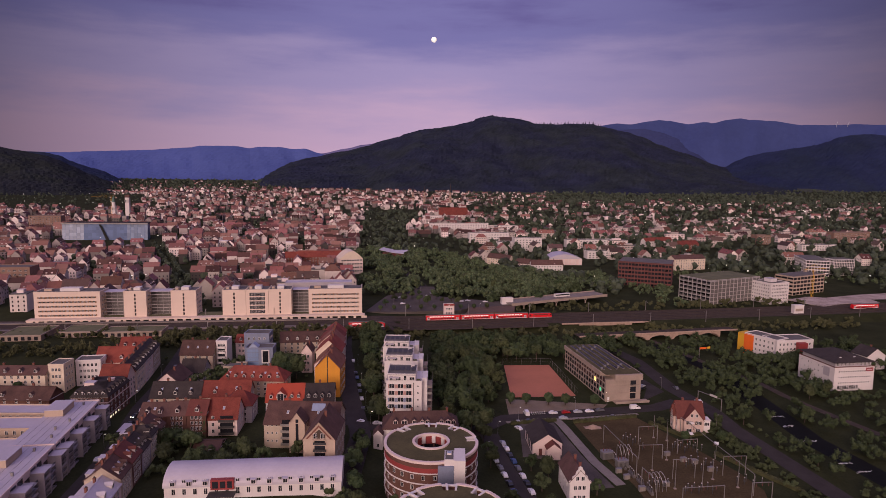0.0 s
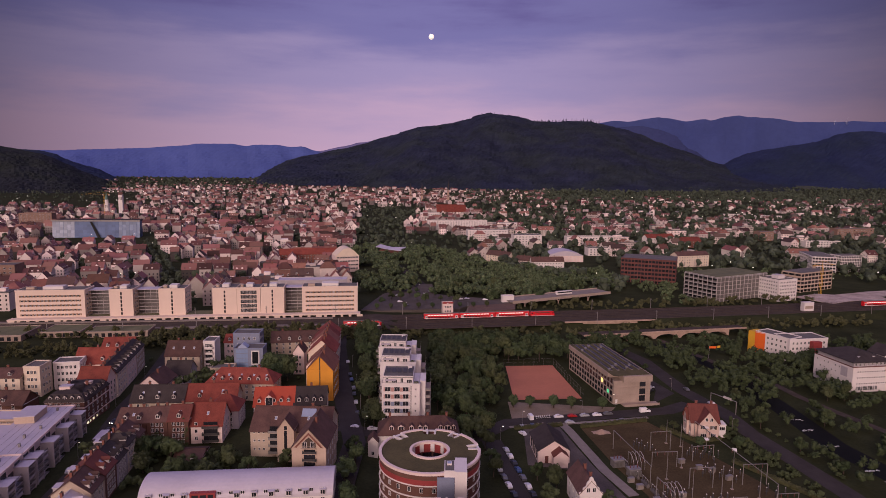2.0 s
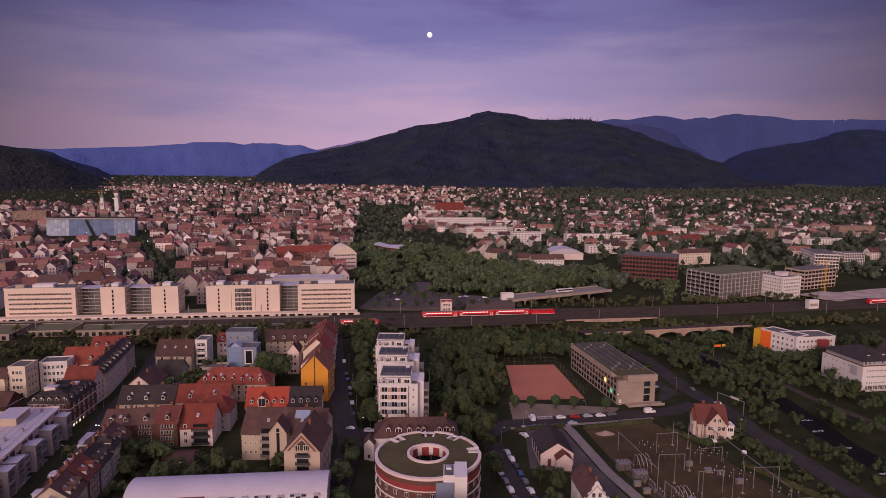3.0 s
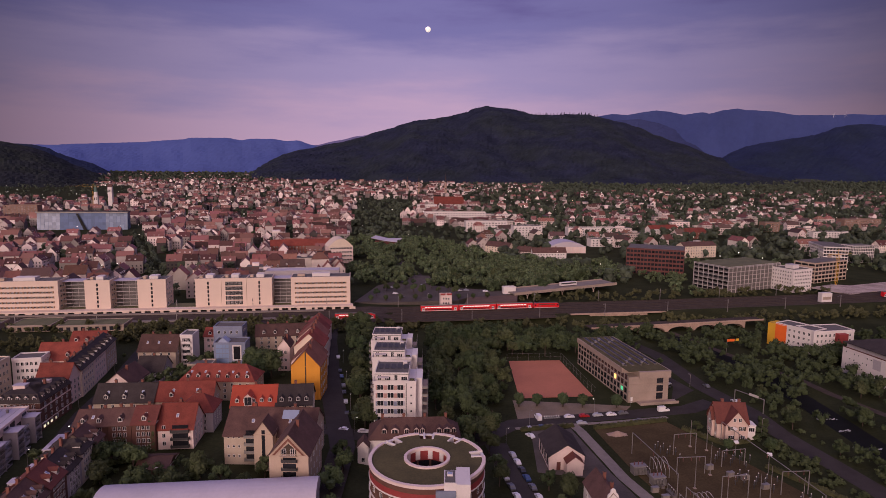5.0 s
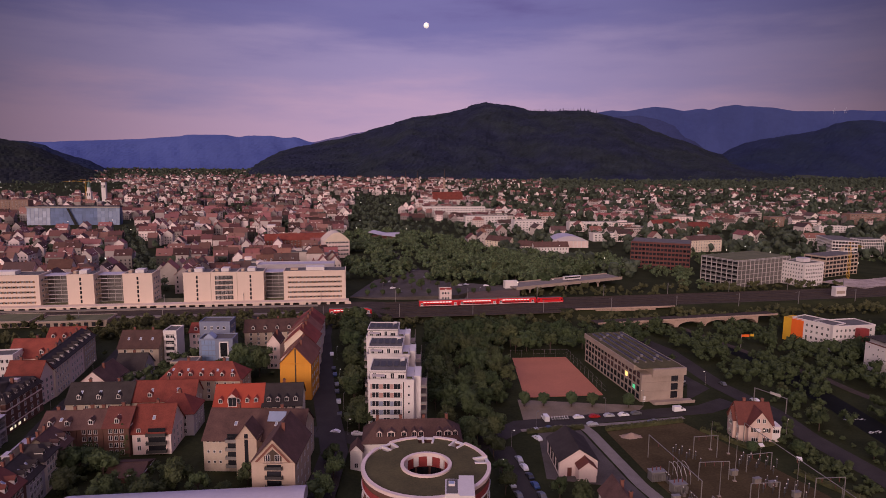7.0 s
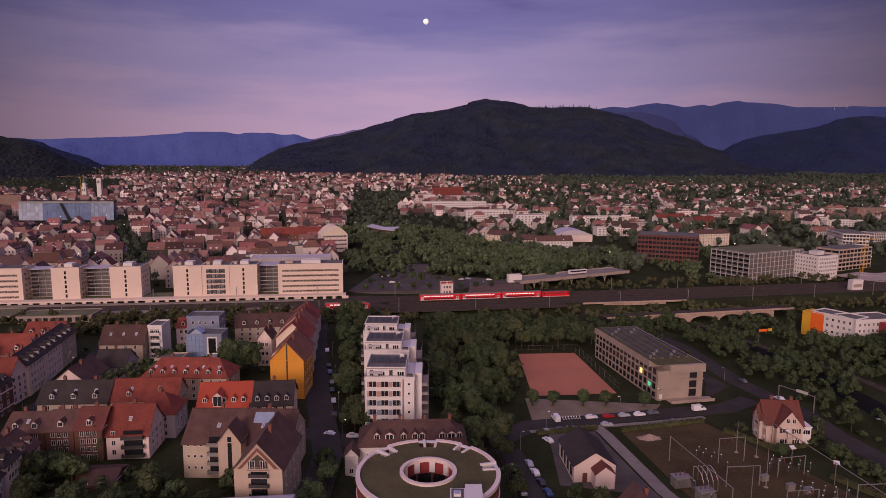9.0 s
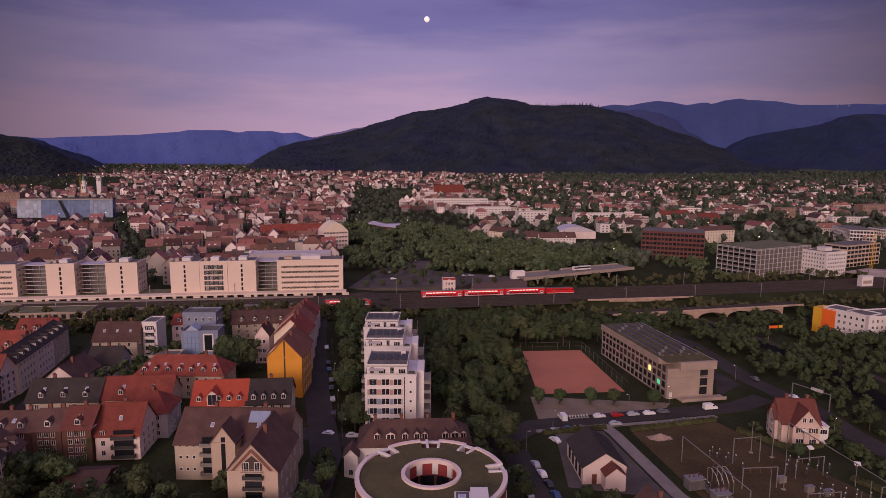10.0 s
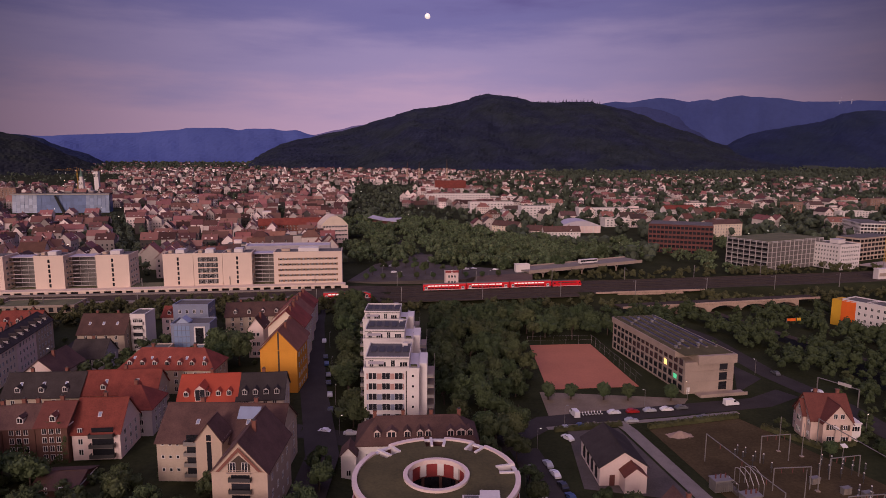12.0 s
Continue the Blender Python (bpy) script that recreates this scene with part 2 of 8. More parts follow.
def part(name, form, mats, parent=None, label="", at=None):
    """One mesh object, under its thing where one is given."""
    data = form.mesh(name, mats if isinstance(mats, (list, tuple)) else [mats]) if isinstance(form, Form) else form
    ob = new(name, data)
    if parent is not None:
        ob.parent = parent
    if at is not None:
        ob.matrix_basis = at
    return tagged(ob, label) if label else ob


def thing(name, at, label, category, group="", kind=""):
    e = new(name)
    e.empty_display_size = 0.5
    e.matrix_basis = at
    return tagged(e, label, category, group, kind)


def smooth(x):
    x = min(1.0, max(0.0, x))
    return x * x * (3 - 2 * x)


def rail_y(x):
    """The middle of the railway at x."""
    return 476 + 0.16 * (x + 62) + 0.00008 * (x + 62) ** 2


def ground_z(x, y):
    near = 5.2 * smooth((-x - 10) / 34)
    far = 1.0 + 3.4 * smooth((40 - x) / 140)
    d = y - rail_y(x)
    z = near + (far - near) * smooth((d + 10) / 40)
    bank = smooth((d + 34) / 12) * (1 - smooth((d - 16) / 12))
    z = max(z, 4.4 * bank)
    return z + 0.0125 * max(0.0, y - 720) + 0.0000012 * max(0.0, y - 1500) ** 2


# ---- ground ----
def grid_form(xs, ys, height):
    g = Form()
    g.v = [(x, y, height(x, y)) for y in ys for x in xs]
    k = len(xs)
    g.f = [(j * k + i, j * k + i + 1, (j + 1) * k + i + 1, (j + 1) * k + i) for j in range(len(ys) - 1) for i in range(k - 1)]
    g.m = [0] * len(g.f)
    return g


xs = [-4600, -3600, -2700, -2000, -1400, -1000, -750, -550] + [-400 + 10 * i for i in range(81)] + [550, 750, 1000, 1400, 2000, 2700, 3600, 4600]
ys = [-900, -500, -200, 0, 100, 150] + [200 + 7 * i for i in range(60)] + [640, 700, 800, 1000, 1300, 1700, 2200, 2800, 3500, 4300, 4960]
tagged(part("ground", grid_form(xs, ys, ground_z), GRASS), "dusky grass and garden ground of the town", "ground", kind="structure")


def ribbon(name, pts, width, mat, lift, label, category="road", thick=0.0, ends=None):
    """A strip that follows the ground along a line of points."""
    g = Form()
    line = []
    for (ax, ay), (bx, by) in zip(pts, pts[1:]):
        k = max(1, int(math.hypot(bx - ax, by - ay) / 6))
        line += [(ax + (bx - ax) * i / k, ay + (by - ay) * i / k) for i in range(k)]
    line.append(pts[-1])
    rows = []
    for i, (x, y) in enumerate(line):
        a, b = line[max(0, i - 1)], line[min(len(line) - 1, i + 1)]
        d = Vector((b[0] - a[0], b[1] - a[1])).normalized()
        half = width / 2
        z = max(ground_z(x - d.y * half, y + d.x * half), ground_z(x + d.y * half, y - d.x * half), ground_z(x, y)) + lift
        rows.append(((x - d.y * half, y + d.x * half, z), (x + d.y * half, y - d.x * half, z)))
    low, k = thick or lift + 0.3, len(rows)
    for p, q in rows:
        g.v += [p, q, (q[0], q[1], q[2] - low), (p[0], p[1], p[2] - low)]
    for i in range(k - 1):
        m = 4 * i
        g.f += [(m + 1, m + 5, m + 4, m), (m + 2, m + 6, m + 5, m + 1), (m + 3, m + 7, m + 6, m + 2), (m, m + 4, m + 7, m + 3)]
    g.f += [(0, 3, 2, 1), (4 * k - 4, 4 * k - 3, 4 * k - 2, 4 * k - 1)]
    g.m = [0] * len(g.f)
    return tagged(part(name, g, mat), label, category, kind="structure")


# ---- hills and distance ----
def knots(x, pts):
    """A smooth line through a few points."""
    if x <= pts[0][0]:
        return pts[0][1]
    for (a, p), (b, q) in zip(pts, pts[1:]):
        if x <= b:
            s = (x - a) / (b - a)
            return p + (q - p) * (0.5 * s + 0.5 * smooth(s))
    return pts[-1][1]


HILL_TOPS = {}


def hill(name, y_foot, y_ridge, y_back, ridge, mat, label, cell, rough):
    x0, x1 = ridge[0][0], ridge[-1][0]
    k, j = int((x1 - x0) / cell), int((y_back - y_foot) / cell)

    def height(x, y):
        top = knots(x, ridge)
        f = y_foot + (noise.noise((x * 0.0018, 1.5, 7.0)) * 160)
        s = (y - f) / (y_ridge - f)
        if y > y_ridge:
            s = 1 - 0.25 * (y - y_ridge) / (y_back - y_ridge)
        base = ground_z(0, y) - 6
        s = max(0.0, s)
        spur = noise.noise((x * 0.0026, y * 0.0010, 2.0)) * 0.34 + noise.noise((x * 0.008, y * 0.0035, 5.0)) * 0.13
        shape = s ** 1.15 + spur * s * (1 - s) * 2.0
        wood = noise.noise((x * 0.045, y * 0.045, 1.0)) * rough + noise.noise((x * 0.11, y * 0.11, 4.0)) * rough * 0.8
        near = min(1.0, abs(y - y_ridge) / 120)
        return base + (top - base) * min(1.0, shape) + wood * min(1.0, s * 6) * (0.35 + 0.65 * near)

    g = grid_form([x0 + (x1 - x0) * i / k for i in range(k + 1)], [y_foot - 200 + (y_back - y_foot + 200) * i / j for i in range(j + 1)], height)
    g.v = [(x * y / y_ridge, y, z) for x, y, z in g.v]
    HILL_TOPS[name] = lambda x, y: height(x * y_ridge / y, y)
    return tagged(part(name, g, mat), label, "hill", kind="structure")


def wood_material(name, colour, other, scale, tree, var=0.5):
    """Woodland seen from afar: two base colours in broad stands, haze put into the farther ones, with the grain of
    single crowns.
    """
    m = material(name, colour, 0.95, var, scale, tree, 0.6, spec=0.05)
    nt = m.node_tree
    N, L = nt.nodes.new, nt.links.new
    hsv = next(n for n in nt.nodes if n.type == "HUE_SAT")
    n, r, mx, tc = N("ShaderNodeTexNoise"), N("ShaderNodeMapRange"), N("ShaderNodeMix"), N("ShaderNodeTexCoord")
    n.inputs["Scale"].default_value, n.inputs["Detail"].default_value = scale * 0.45, 5.0
    r.inputs["From Min"].default_value, r.inputs["From Max"].default_value = 0.42, 0.62
    mx.data_type = "RGBA"
    mx.inputs["A"].default_value, mx.inputs["B"].default_value = (*colour, 1), (*other, 1)
    L(tc.outputs["Object"], n.inputs["Vector"])
    L(n.outputs["Fac"], r.inputs["Value"])
    L(r.outputs[0], mx.inputs["Factor"])
    L(mx.outputs["Result"], hsv.inputs["Color"])
    return m


# distance haze is painted into these base colours, bluer and paler farther off
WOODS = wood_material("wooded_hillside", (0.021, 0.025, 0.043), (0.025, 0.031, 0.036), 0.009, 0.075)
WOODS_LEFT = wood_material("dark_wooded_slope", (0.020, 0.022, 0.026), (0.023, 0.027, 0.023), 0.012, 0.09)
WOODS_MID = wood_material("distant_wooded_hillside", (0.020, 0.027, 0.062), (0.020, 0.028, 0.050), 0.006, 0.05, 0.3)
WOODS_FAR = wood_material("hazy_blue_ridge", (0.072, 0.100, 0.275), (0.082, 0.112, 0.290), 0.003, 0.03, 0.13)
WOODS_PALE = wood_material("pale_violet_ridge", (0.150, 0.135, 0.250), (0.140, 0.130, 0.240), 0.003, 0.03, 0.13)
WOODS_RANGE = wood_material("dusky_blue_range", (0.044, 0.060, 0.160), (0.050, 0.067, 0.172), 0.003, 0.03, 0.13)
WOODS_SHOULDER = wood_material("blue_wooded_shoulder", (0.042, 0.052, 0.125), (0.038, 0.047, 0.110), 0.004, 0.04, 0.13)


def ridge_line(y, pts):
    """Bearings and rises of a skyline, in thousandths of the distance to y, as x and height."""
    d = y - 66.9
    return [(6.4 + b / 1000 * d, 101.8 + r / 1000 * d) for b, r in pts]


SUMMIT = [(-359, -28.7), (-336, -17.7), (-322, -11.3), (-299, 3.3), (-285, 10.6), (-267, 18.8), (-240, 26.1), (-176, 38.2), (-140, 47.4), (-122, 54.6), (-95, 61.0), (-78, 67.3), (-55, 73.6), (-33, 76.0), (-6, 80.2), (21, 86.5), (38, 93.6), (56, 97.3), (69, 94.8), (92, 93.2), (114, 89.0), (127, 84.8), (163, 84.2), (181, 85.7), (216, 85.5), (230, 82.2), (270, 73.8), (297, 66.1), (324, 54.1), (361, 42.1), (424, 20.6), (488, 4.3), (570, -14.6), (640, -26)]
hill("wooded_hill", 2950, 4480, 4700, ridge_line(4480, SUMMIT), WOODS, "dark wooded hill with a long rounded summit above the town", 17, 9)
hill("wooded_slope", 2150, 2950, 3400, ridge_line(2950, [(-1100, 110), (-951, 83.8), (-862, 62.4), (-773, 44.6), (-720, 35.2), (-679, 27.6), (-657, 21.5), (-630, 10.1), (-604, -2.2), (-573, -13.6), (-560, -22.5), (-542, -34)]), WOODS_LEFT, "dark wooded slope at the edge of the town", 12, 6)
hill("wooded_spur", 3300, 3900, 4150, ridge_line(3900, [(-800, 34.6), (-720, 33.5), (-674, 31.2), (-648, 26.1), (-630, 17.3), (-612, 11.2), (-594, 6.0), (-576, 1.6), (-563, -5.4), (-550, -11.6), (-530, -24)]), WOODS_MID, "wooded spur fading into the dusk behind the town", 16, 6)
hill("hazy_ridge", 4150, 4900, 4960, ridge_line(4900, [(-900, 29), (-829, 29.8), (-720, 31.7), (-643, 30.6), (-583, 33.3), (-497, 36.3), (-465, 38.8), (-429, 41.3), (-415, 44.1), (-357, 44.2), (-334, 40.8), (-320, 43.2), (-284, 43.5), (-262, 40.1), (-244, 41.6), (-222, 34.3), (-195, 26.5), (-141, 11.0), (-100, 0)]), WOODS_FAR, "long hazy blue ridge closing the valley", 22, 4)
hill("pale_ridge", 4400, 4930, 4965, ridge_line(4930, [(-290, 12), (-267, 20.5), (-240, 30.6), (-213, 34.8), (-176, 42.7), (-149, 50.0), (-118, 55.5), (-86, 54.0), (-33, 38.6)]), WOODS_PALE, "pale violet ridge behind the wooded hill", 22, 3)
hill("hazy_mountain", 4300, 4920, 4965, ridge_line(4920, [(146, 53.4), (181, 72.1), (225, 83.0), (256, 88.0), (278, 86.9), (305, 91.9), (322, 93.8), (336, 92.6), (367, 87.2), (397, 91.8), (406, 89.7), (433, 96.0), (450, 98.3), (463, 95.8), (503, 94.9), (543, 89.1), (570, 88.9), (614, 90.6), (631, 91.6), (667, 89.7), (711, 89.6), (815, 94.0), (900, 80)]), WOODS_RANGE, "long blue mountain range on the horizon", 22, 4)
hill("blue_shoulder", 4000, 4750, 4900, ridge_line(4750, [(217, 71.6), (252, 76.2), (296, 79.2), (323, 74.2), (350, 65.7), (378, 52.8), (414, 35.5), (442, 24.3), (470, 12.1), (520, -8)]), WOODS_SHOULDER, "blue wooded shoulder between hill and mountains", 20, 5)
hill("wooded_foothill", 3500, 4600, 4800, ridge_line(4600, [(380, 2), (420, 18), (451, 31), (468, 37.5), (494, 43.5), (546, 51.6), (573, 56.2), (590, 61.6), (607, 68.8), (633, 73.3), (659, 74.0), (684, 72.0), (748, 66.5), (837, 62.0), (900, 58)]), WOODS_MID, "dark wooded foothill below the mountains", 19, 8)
MEADOW = material("pale_dusk_meadow", (0.040, 0.046, 0.030), 0.95, 0.3, 0.01, 0.08, 0.1)
g = grid_form([i / 12 for i in range(13)], [i / 6 for i in range(7)], lambda x, y: 0.0)
g.v = [(1880 + 310 * a + 60 * b, 3400 + 190 * b * (1 - 0.4 * a) + 30 * a, 0) for a, b, _ in g.v]
g.v = [(x, y, max(HILL_TOPS["wooded_foothill"](x, y), ground_z(x, y)) + 3) for x, y, _ in g.v]
tagged(part("meadow", g, MEADOW), "pale meadow at the foot of the wooded foothill", "meadow", kind="structure")


def wind_turbine(x, y, z, turn):
    root = thing("wind_turbine", pose(x, y, z, 0, 0, turn), "white wind turbine on the mountain ridge", "wind turbine", "wind turbines")
    part("tower", Form().rod((0, 0, -10), (0, 0, 52), 2.0, r2=1.1, sides=8), WHITE_TOWER, root)
    part("nacelle", Form().box(-1.4, -3.6, 51, 1.4, 3.0, 54), WHITE_TOWER, root)
    for k in range(3):
        a = math.radians(20 + 120 * k)
        part("blade", Form().rod((0, -4, 52.5), (26 * math.sin(a), -4, 52.5 + 26 * math.cos(a)), 0.9, r2=0.25, sides=5), WHITE_TOWER, root)


WHITE_TOWER = material("white_tower_paint", (0.42, 0.42, 0.50), 0.6, 0.05, 0.1, 1.0, 0.0)
for x in (2903, 2989):
    wind_turbine(x, 4890, 476, 12)


def ridge_trees(name, y, line, step, h, label, seed):
    """A fringe of firs along a crest, joined."""
    q, g = random.Random(seed), Form()
    x = line[0][0]
    while x < line[-1][0]:
        z, r, t = knots(x, line) - 6, h * q.uniform(0.14, 0.24), h * q.uniform(0.5, 1.2)
        yy = y + q.uniform(-30, 30)
        n = len(g.v)
        g.v += [(x + r * math.cos(k * math.tau / 5), yy + r * math.sin(k * math.tau / 5), z) for k in range(5)] + [(x, yy, z + t + 4)]
        g.f += [(n + k, n + (k + 1) % 5, n + 5) for k in range(5)]
        g.m += [0] * 5
        x += step * q.uniform(0.4, 1.6)
    return tagged(part(name, g, WOODS), label, "trees", kind="stuff")


ridge_trees("crest_firs", 4480, ridge_line(4480, SUMMIT[14:22]), 15, 8, "firs along the summit of the wooded hill", 3)
ridge_trees("crest_firs", 4480, ridge_line(4480, SUMMIT[21:26]), 13, 17, "tall firs standing clear on the crest", 4)


def moon():
    bm = bmesh.new()
    bmesh.ops.create_icosphere(bm, subdivisions=3, radius=21)
    me = bpy.data.meshes.new("moon")
    bm.to_mesh(me)
    bm.free()
    m = glowing("moonlit_surface", (1.0, 0.90, 0.82), 0.85)
    nt = m.node_tree
    n = nt.nodes.new("ShaderNodeTexNoise")
    n.inputs["Scale"].default_value = 0.06
    r = nt.nodes.new("ShaderNodeMapRange")
    r.inputs["From Min"].default_value, r.inputs["From Max"].default_value = 0.4, 0.65
    r.inputs["To Min"].default_value, r.inputs["To Max"].default_value = 0.62, 0.4
    tc = nt.nodes.new("ShaderNodeTexCoord")
    nt.links.new(tc.outputs["Object"], n.inputs["Vector"])
    nt.links.new(n.outputs["Fac"], r.inputs["Value"])
    nt.links.new(r.outputs[0], nt.nodes["Principled BSDF"].inputs["Emission Strength"])
    me.materials.append(m)
    ob = tagged(new("moon", me), "pale full moon in the dusk sky", "moon", kind="structure")
    ob.location = Vector((6.4, 66.9, 101.8)) + Vector((-0.0364, 0.9776, 0.2075)) * 4960
    for p in me.polygons:
        p.use_smooth = True


moon()
# ==== things ====
def window_mesh(w, h, name, panes=2):
    """One joined frame with recessed panes."""
    b, g, seen = 0.09, Form(), {}

    def at(x, y, z):
        key = (round(x, 4), y, round(z, 4))
        if key not in seen:
            seen[key] = len(g.v)
            g.v.append(key)
        return seen[key]

    cuts, pw = [-w / 2], (w - b * (panes + 1)) / panes
    for i in range(panes):
        cuts += [-w / 2 + b + i * (pw + b), -w / 2 + (i + 1) * (pw + b)]
    cuts.append(w / 2)
    rows, f, r = [0.0, b, h - b, h], -0.08, -0.02
    for i in range(len(cuts) - 1):
        for j in range(3):
            x0, x1, z0, z1 = cuts[i], cuts[i + 1], rows[j], rows[j + 1]
            hole = i % 2 == 1 and j == 1
            y = r if hole else f
            g.f.append((at(x0, y, z0), at(x1, y, z0), at(x1, y, z1), at(x0, y, z1)))
            g.m.append(1 if hole else 0)
            if hole:
                for (ax, az), (bx, bz) in (((x0, z0), (x1, z0)), ((x1, z0), (x1, z1)), ((x1, z1), (x0, z1)), ((x0, z1), (x0, z0))):
                    g.f.append((at(ax, f, az), at(bx, f, bz), at(bx, r, bz), at(ax, r, az)))
                    g.m.append(0)
    for (ax, az), (bx, bz) in (((-w / 2, 0), (w / 2, 0)), ((w / 2, 0), (w / 2, h)), ((w / 2, h), (-w / 2, h)), ((-w / 2, h), (-w / 2, 0))):
        g.f.append((at(bx, f, bz), at(ax, f, az), at(ax, 0.02, az), at(bx, 0.02, bz)))
        g.m.append(0)
    return g.mesh(name, [FRAME, GLASS])


WIN = window_mesh(1.2, 1.6, "window")
WIN_WIDE = window_mesh(2.3, 1.6, "window", 3)
WIN_SMALL = window_mesh(0.8, 0.9, "window", 1)
WIN_TALL = window_mesh(1.3, 2.2, "window", 2)
WIN_BIG = window_mesh(2.5, 2.1, "window", 2)
WIN_LOW = window_mesh(1.7, 1.05, "window", 2)


def facing(x, y, z, side):
    return pose(x, y, z, 0, 0, {"F": 0, "R": 90, "L": -90, "B": 180}[side])


def windows(root, side, span, offset, depth, floors, first, step, cols, mesh=None, margin=1.3, skip=()):
    """Rows of windows on one face of a building."""
    for i in range(floors):
        for j in range(cols):
            if (i, j) in skip:
                continue
            u = offset + margin + (span - 2 * margin) * ((j + 0.5) / cols)
            z = first + i * step
            p = {"F": (u, 0), "R": (depth, u), "L": (0, u), "B": (u, depth)}[side]
            part("window", mesh or WIN, None, root, at=facing(p[0], p[1], z, side))


def dormer_form(w, h, d, gable=True):
    g = Form()
    g.box(-w / 2, 0, 0, w / 2, d, h, 0)
    g.box(-w / 2 + 0.18, -0.05, 0.22, w / 2 - 0.18, 0.02, h - 0.12, 2)
    g.box(-0.04, -0.07, 0.22, 0.04, 0.0, h - 0.12, 0)
    if gable:
        t = h + w * 0.42
        g.poly([(-w / 2, -0.01, h), (w / 2, -0.01, h), (0, -0.01, t)], 0)
        g.slab((-w / 2 - 0.2, -0.25, h - 0.1), (0, -0.25, t + 0.1), (0, d + t - h, t + 0.1), (-w / 2 - 0.2, d, h - 0.1), 0.12, 1)
        g.slab((0, -0.25, t + 0.1), (w / 2 + 0.2, -0.25, h - 0.1), (w / 2 + 0.2, d, h - 0.1), (0, d + t - h, t + 0.1), 0.12, 1)
    else:
        g.slab((-w / 2 - 0.15, -0.2, h + 0.02), (w / 2 + 0.15, -0.2, h + 0.02), (w / 2 + 0.15, d + 0.4, h + 0.25), (-w / 2 - 0.15, d + 0.4, h + 0.25), 0.12, 1)
    return g


def roof_form(w, d, h0, h1, kind, over=0.45):
    """A roof over a plan w by d, with thickness and eaves."""
    g, o, t = Form(), over, 0.22
    if kind == "gx":
        k = o * (h1 - h0) / (d / 2)
        g.slab((-o, -o, h0 - k), (w + o, -o, h0 - k), (w + o, d / 2, h1), (-o, d / 2, h1), t)
        g.slab((-o, d / 2, h1), (w + o, d / 2, h1), (w + o, d + o, h0 - k), (-o, d + o, h0 - k), t)
        g.box(-o, d / 2 - 0.14, h1 - 0.04, w + o, d / 2 + 0.14, h1 + 0.1)
    elif kind == "gy":
        k = o * (h1 - h0) / (w / 2)
        g.slab((-o, -o, h0 - k), (w / 2, -o, h1), (w / 2, d + o, h1), (-o, d + o, h0 - k), t)
        g.slab((w / 2, -o, h1), (w + o, -o, h0 - k), (w + o, d + o, h0 - k), (w / 2, d + o, h1), t)
        g.box(w / 2 - 0.14, -o, h1 - 0.04, w / 2 + 0.14, d + o, h1 + 0.1)
    elif kind == "hip":
        r = min(w, d) / 2 * 0.8
        a = [(-o, -o, h0), (w + o, -o, h0), (w + o, d + o, h0), (-o, d + o, h0)]
        p, q = ((r, d / 2, h1), (w - r, d / 2, h1)) if w >= d else ((w / 2, r, h1), (w / 2, d - r, h1))
        b = [(x, y, z - t) for x, y, z in a]
        if w >= d:
            g.poly([a[0], a[1], q, p]).poly([a[1], a[2], q]).poly([a[2], a[3], p, q]).poly([a[3], a[0], p])
        else:
            g.poly([a[0], a[1], p]).poly([a[1], a[2], q, p]).poly([a[2], a[3], q]).poly([a[3], a[0], p, q])
        g.poly(b[::-1])
        for i in range(4):
            g.poly([b[i], b[(i + 1) % 4], a[(i + 1) % 4], a[i]])
    elif kind == "mansard":
        s, hm = 1.6, h0 + (h1 - h0) * 0.68
        a = [(-o, -o, h0), (w + o, -o, h0), (w + o, d + o, h0), (-o, d + o, h0)]
        m = [(s, s, hm), (w - s, s, hm), (w - s, d - s, hm), (s, d - s, hm)]
        p, q = (d / 2, d / 2, h1), (w - d / 2, d / 2, h1)
        for i in range(4):
            g.poly([a[i], a[(i + 1) % 4], m[(i + 1) % 4], m[i]])
        g.poly([m[0], m[1], q, p]).poly([m[1], m[2], q]).poly([m[2], m[3], p, q]).poly([m[3], m[0], p])
        b = [(x, y, z - t) for x, y, z in a]
        g.poly(b[::-1])
        for i in range(4):
            g.poly([b[i], b[(i + 1) % 4], a[(i + 1) % 4], a[i]])
    return g


def wall_form(w, d, h0, h1, kind):
    g = Form().box(0, 0, -1.5, w, d, h0)
    if kind == "gx":
        for x, s in ((0.0, 1), (w, -1)):
            tri = [(x, 0, h0), (x, d, h0), (x, d / 2, h1 - 0.12)]
            g.poly(tri[::s])
    elif kind == "gy":
        for y in (0.0, d):
            g.poly([(0, y, h0), (w, y, h0), (w / 2, y, h1 - 0.12)])
    return g


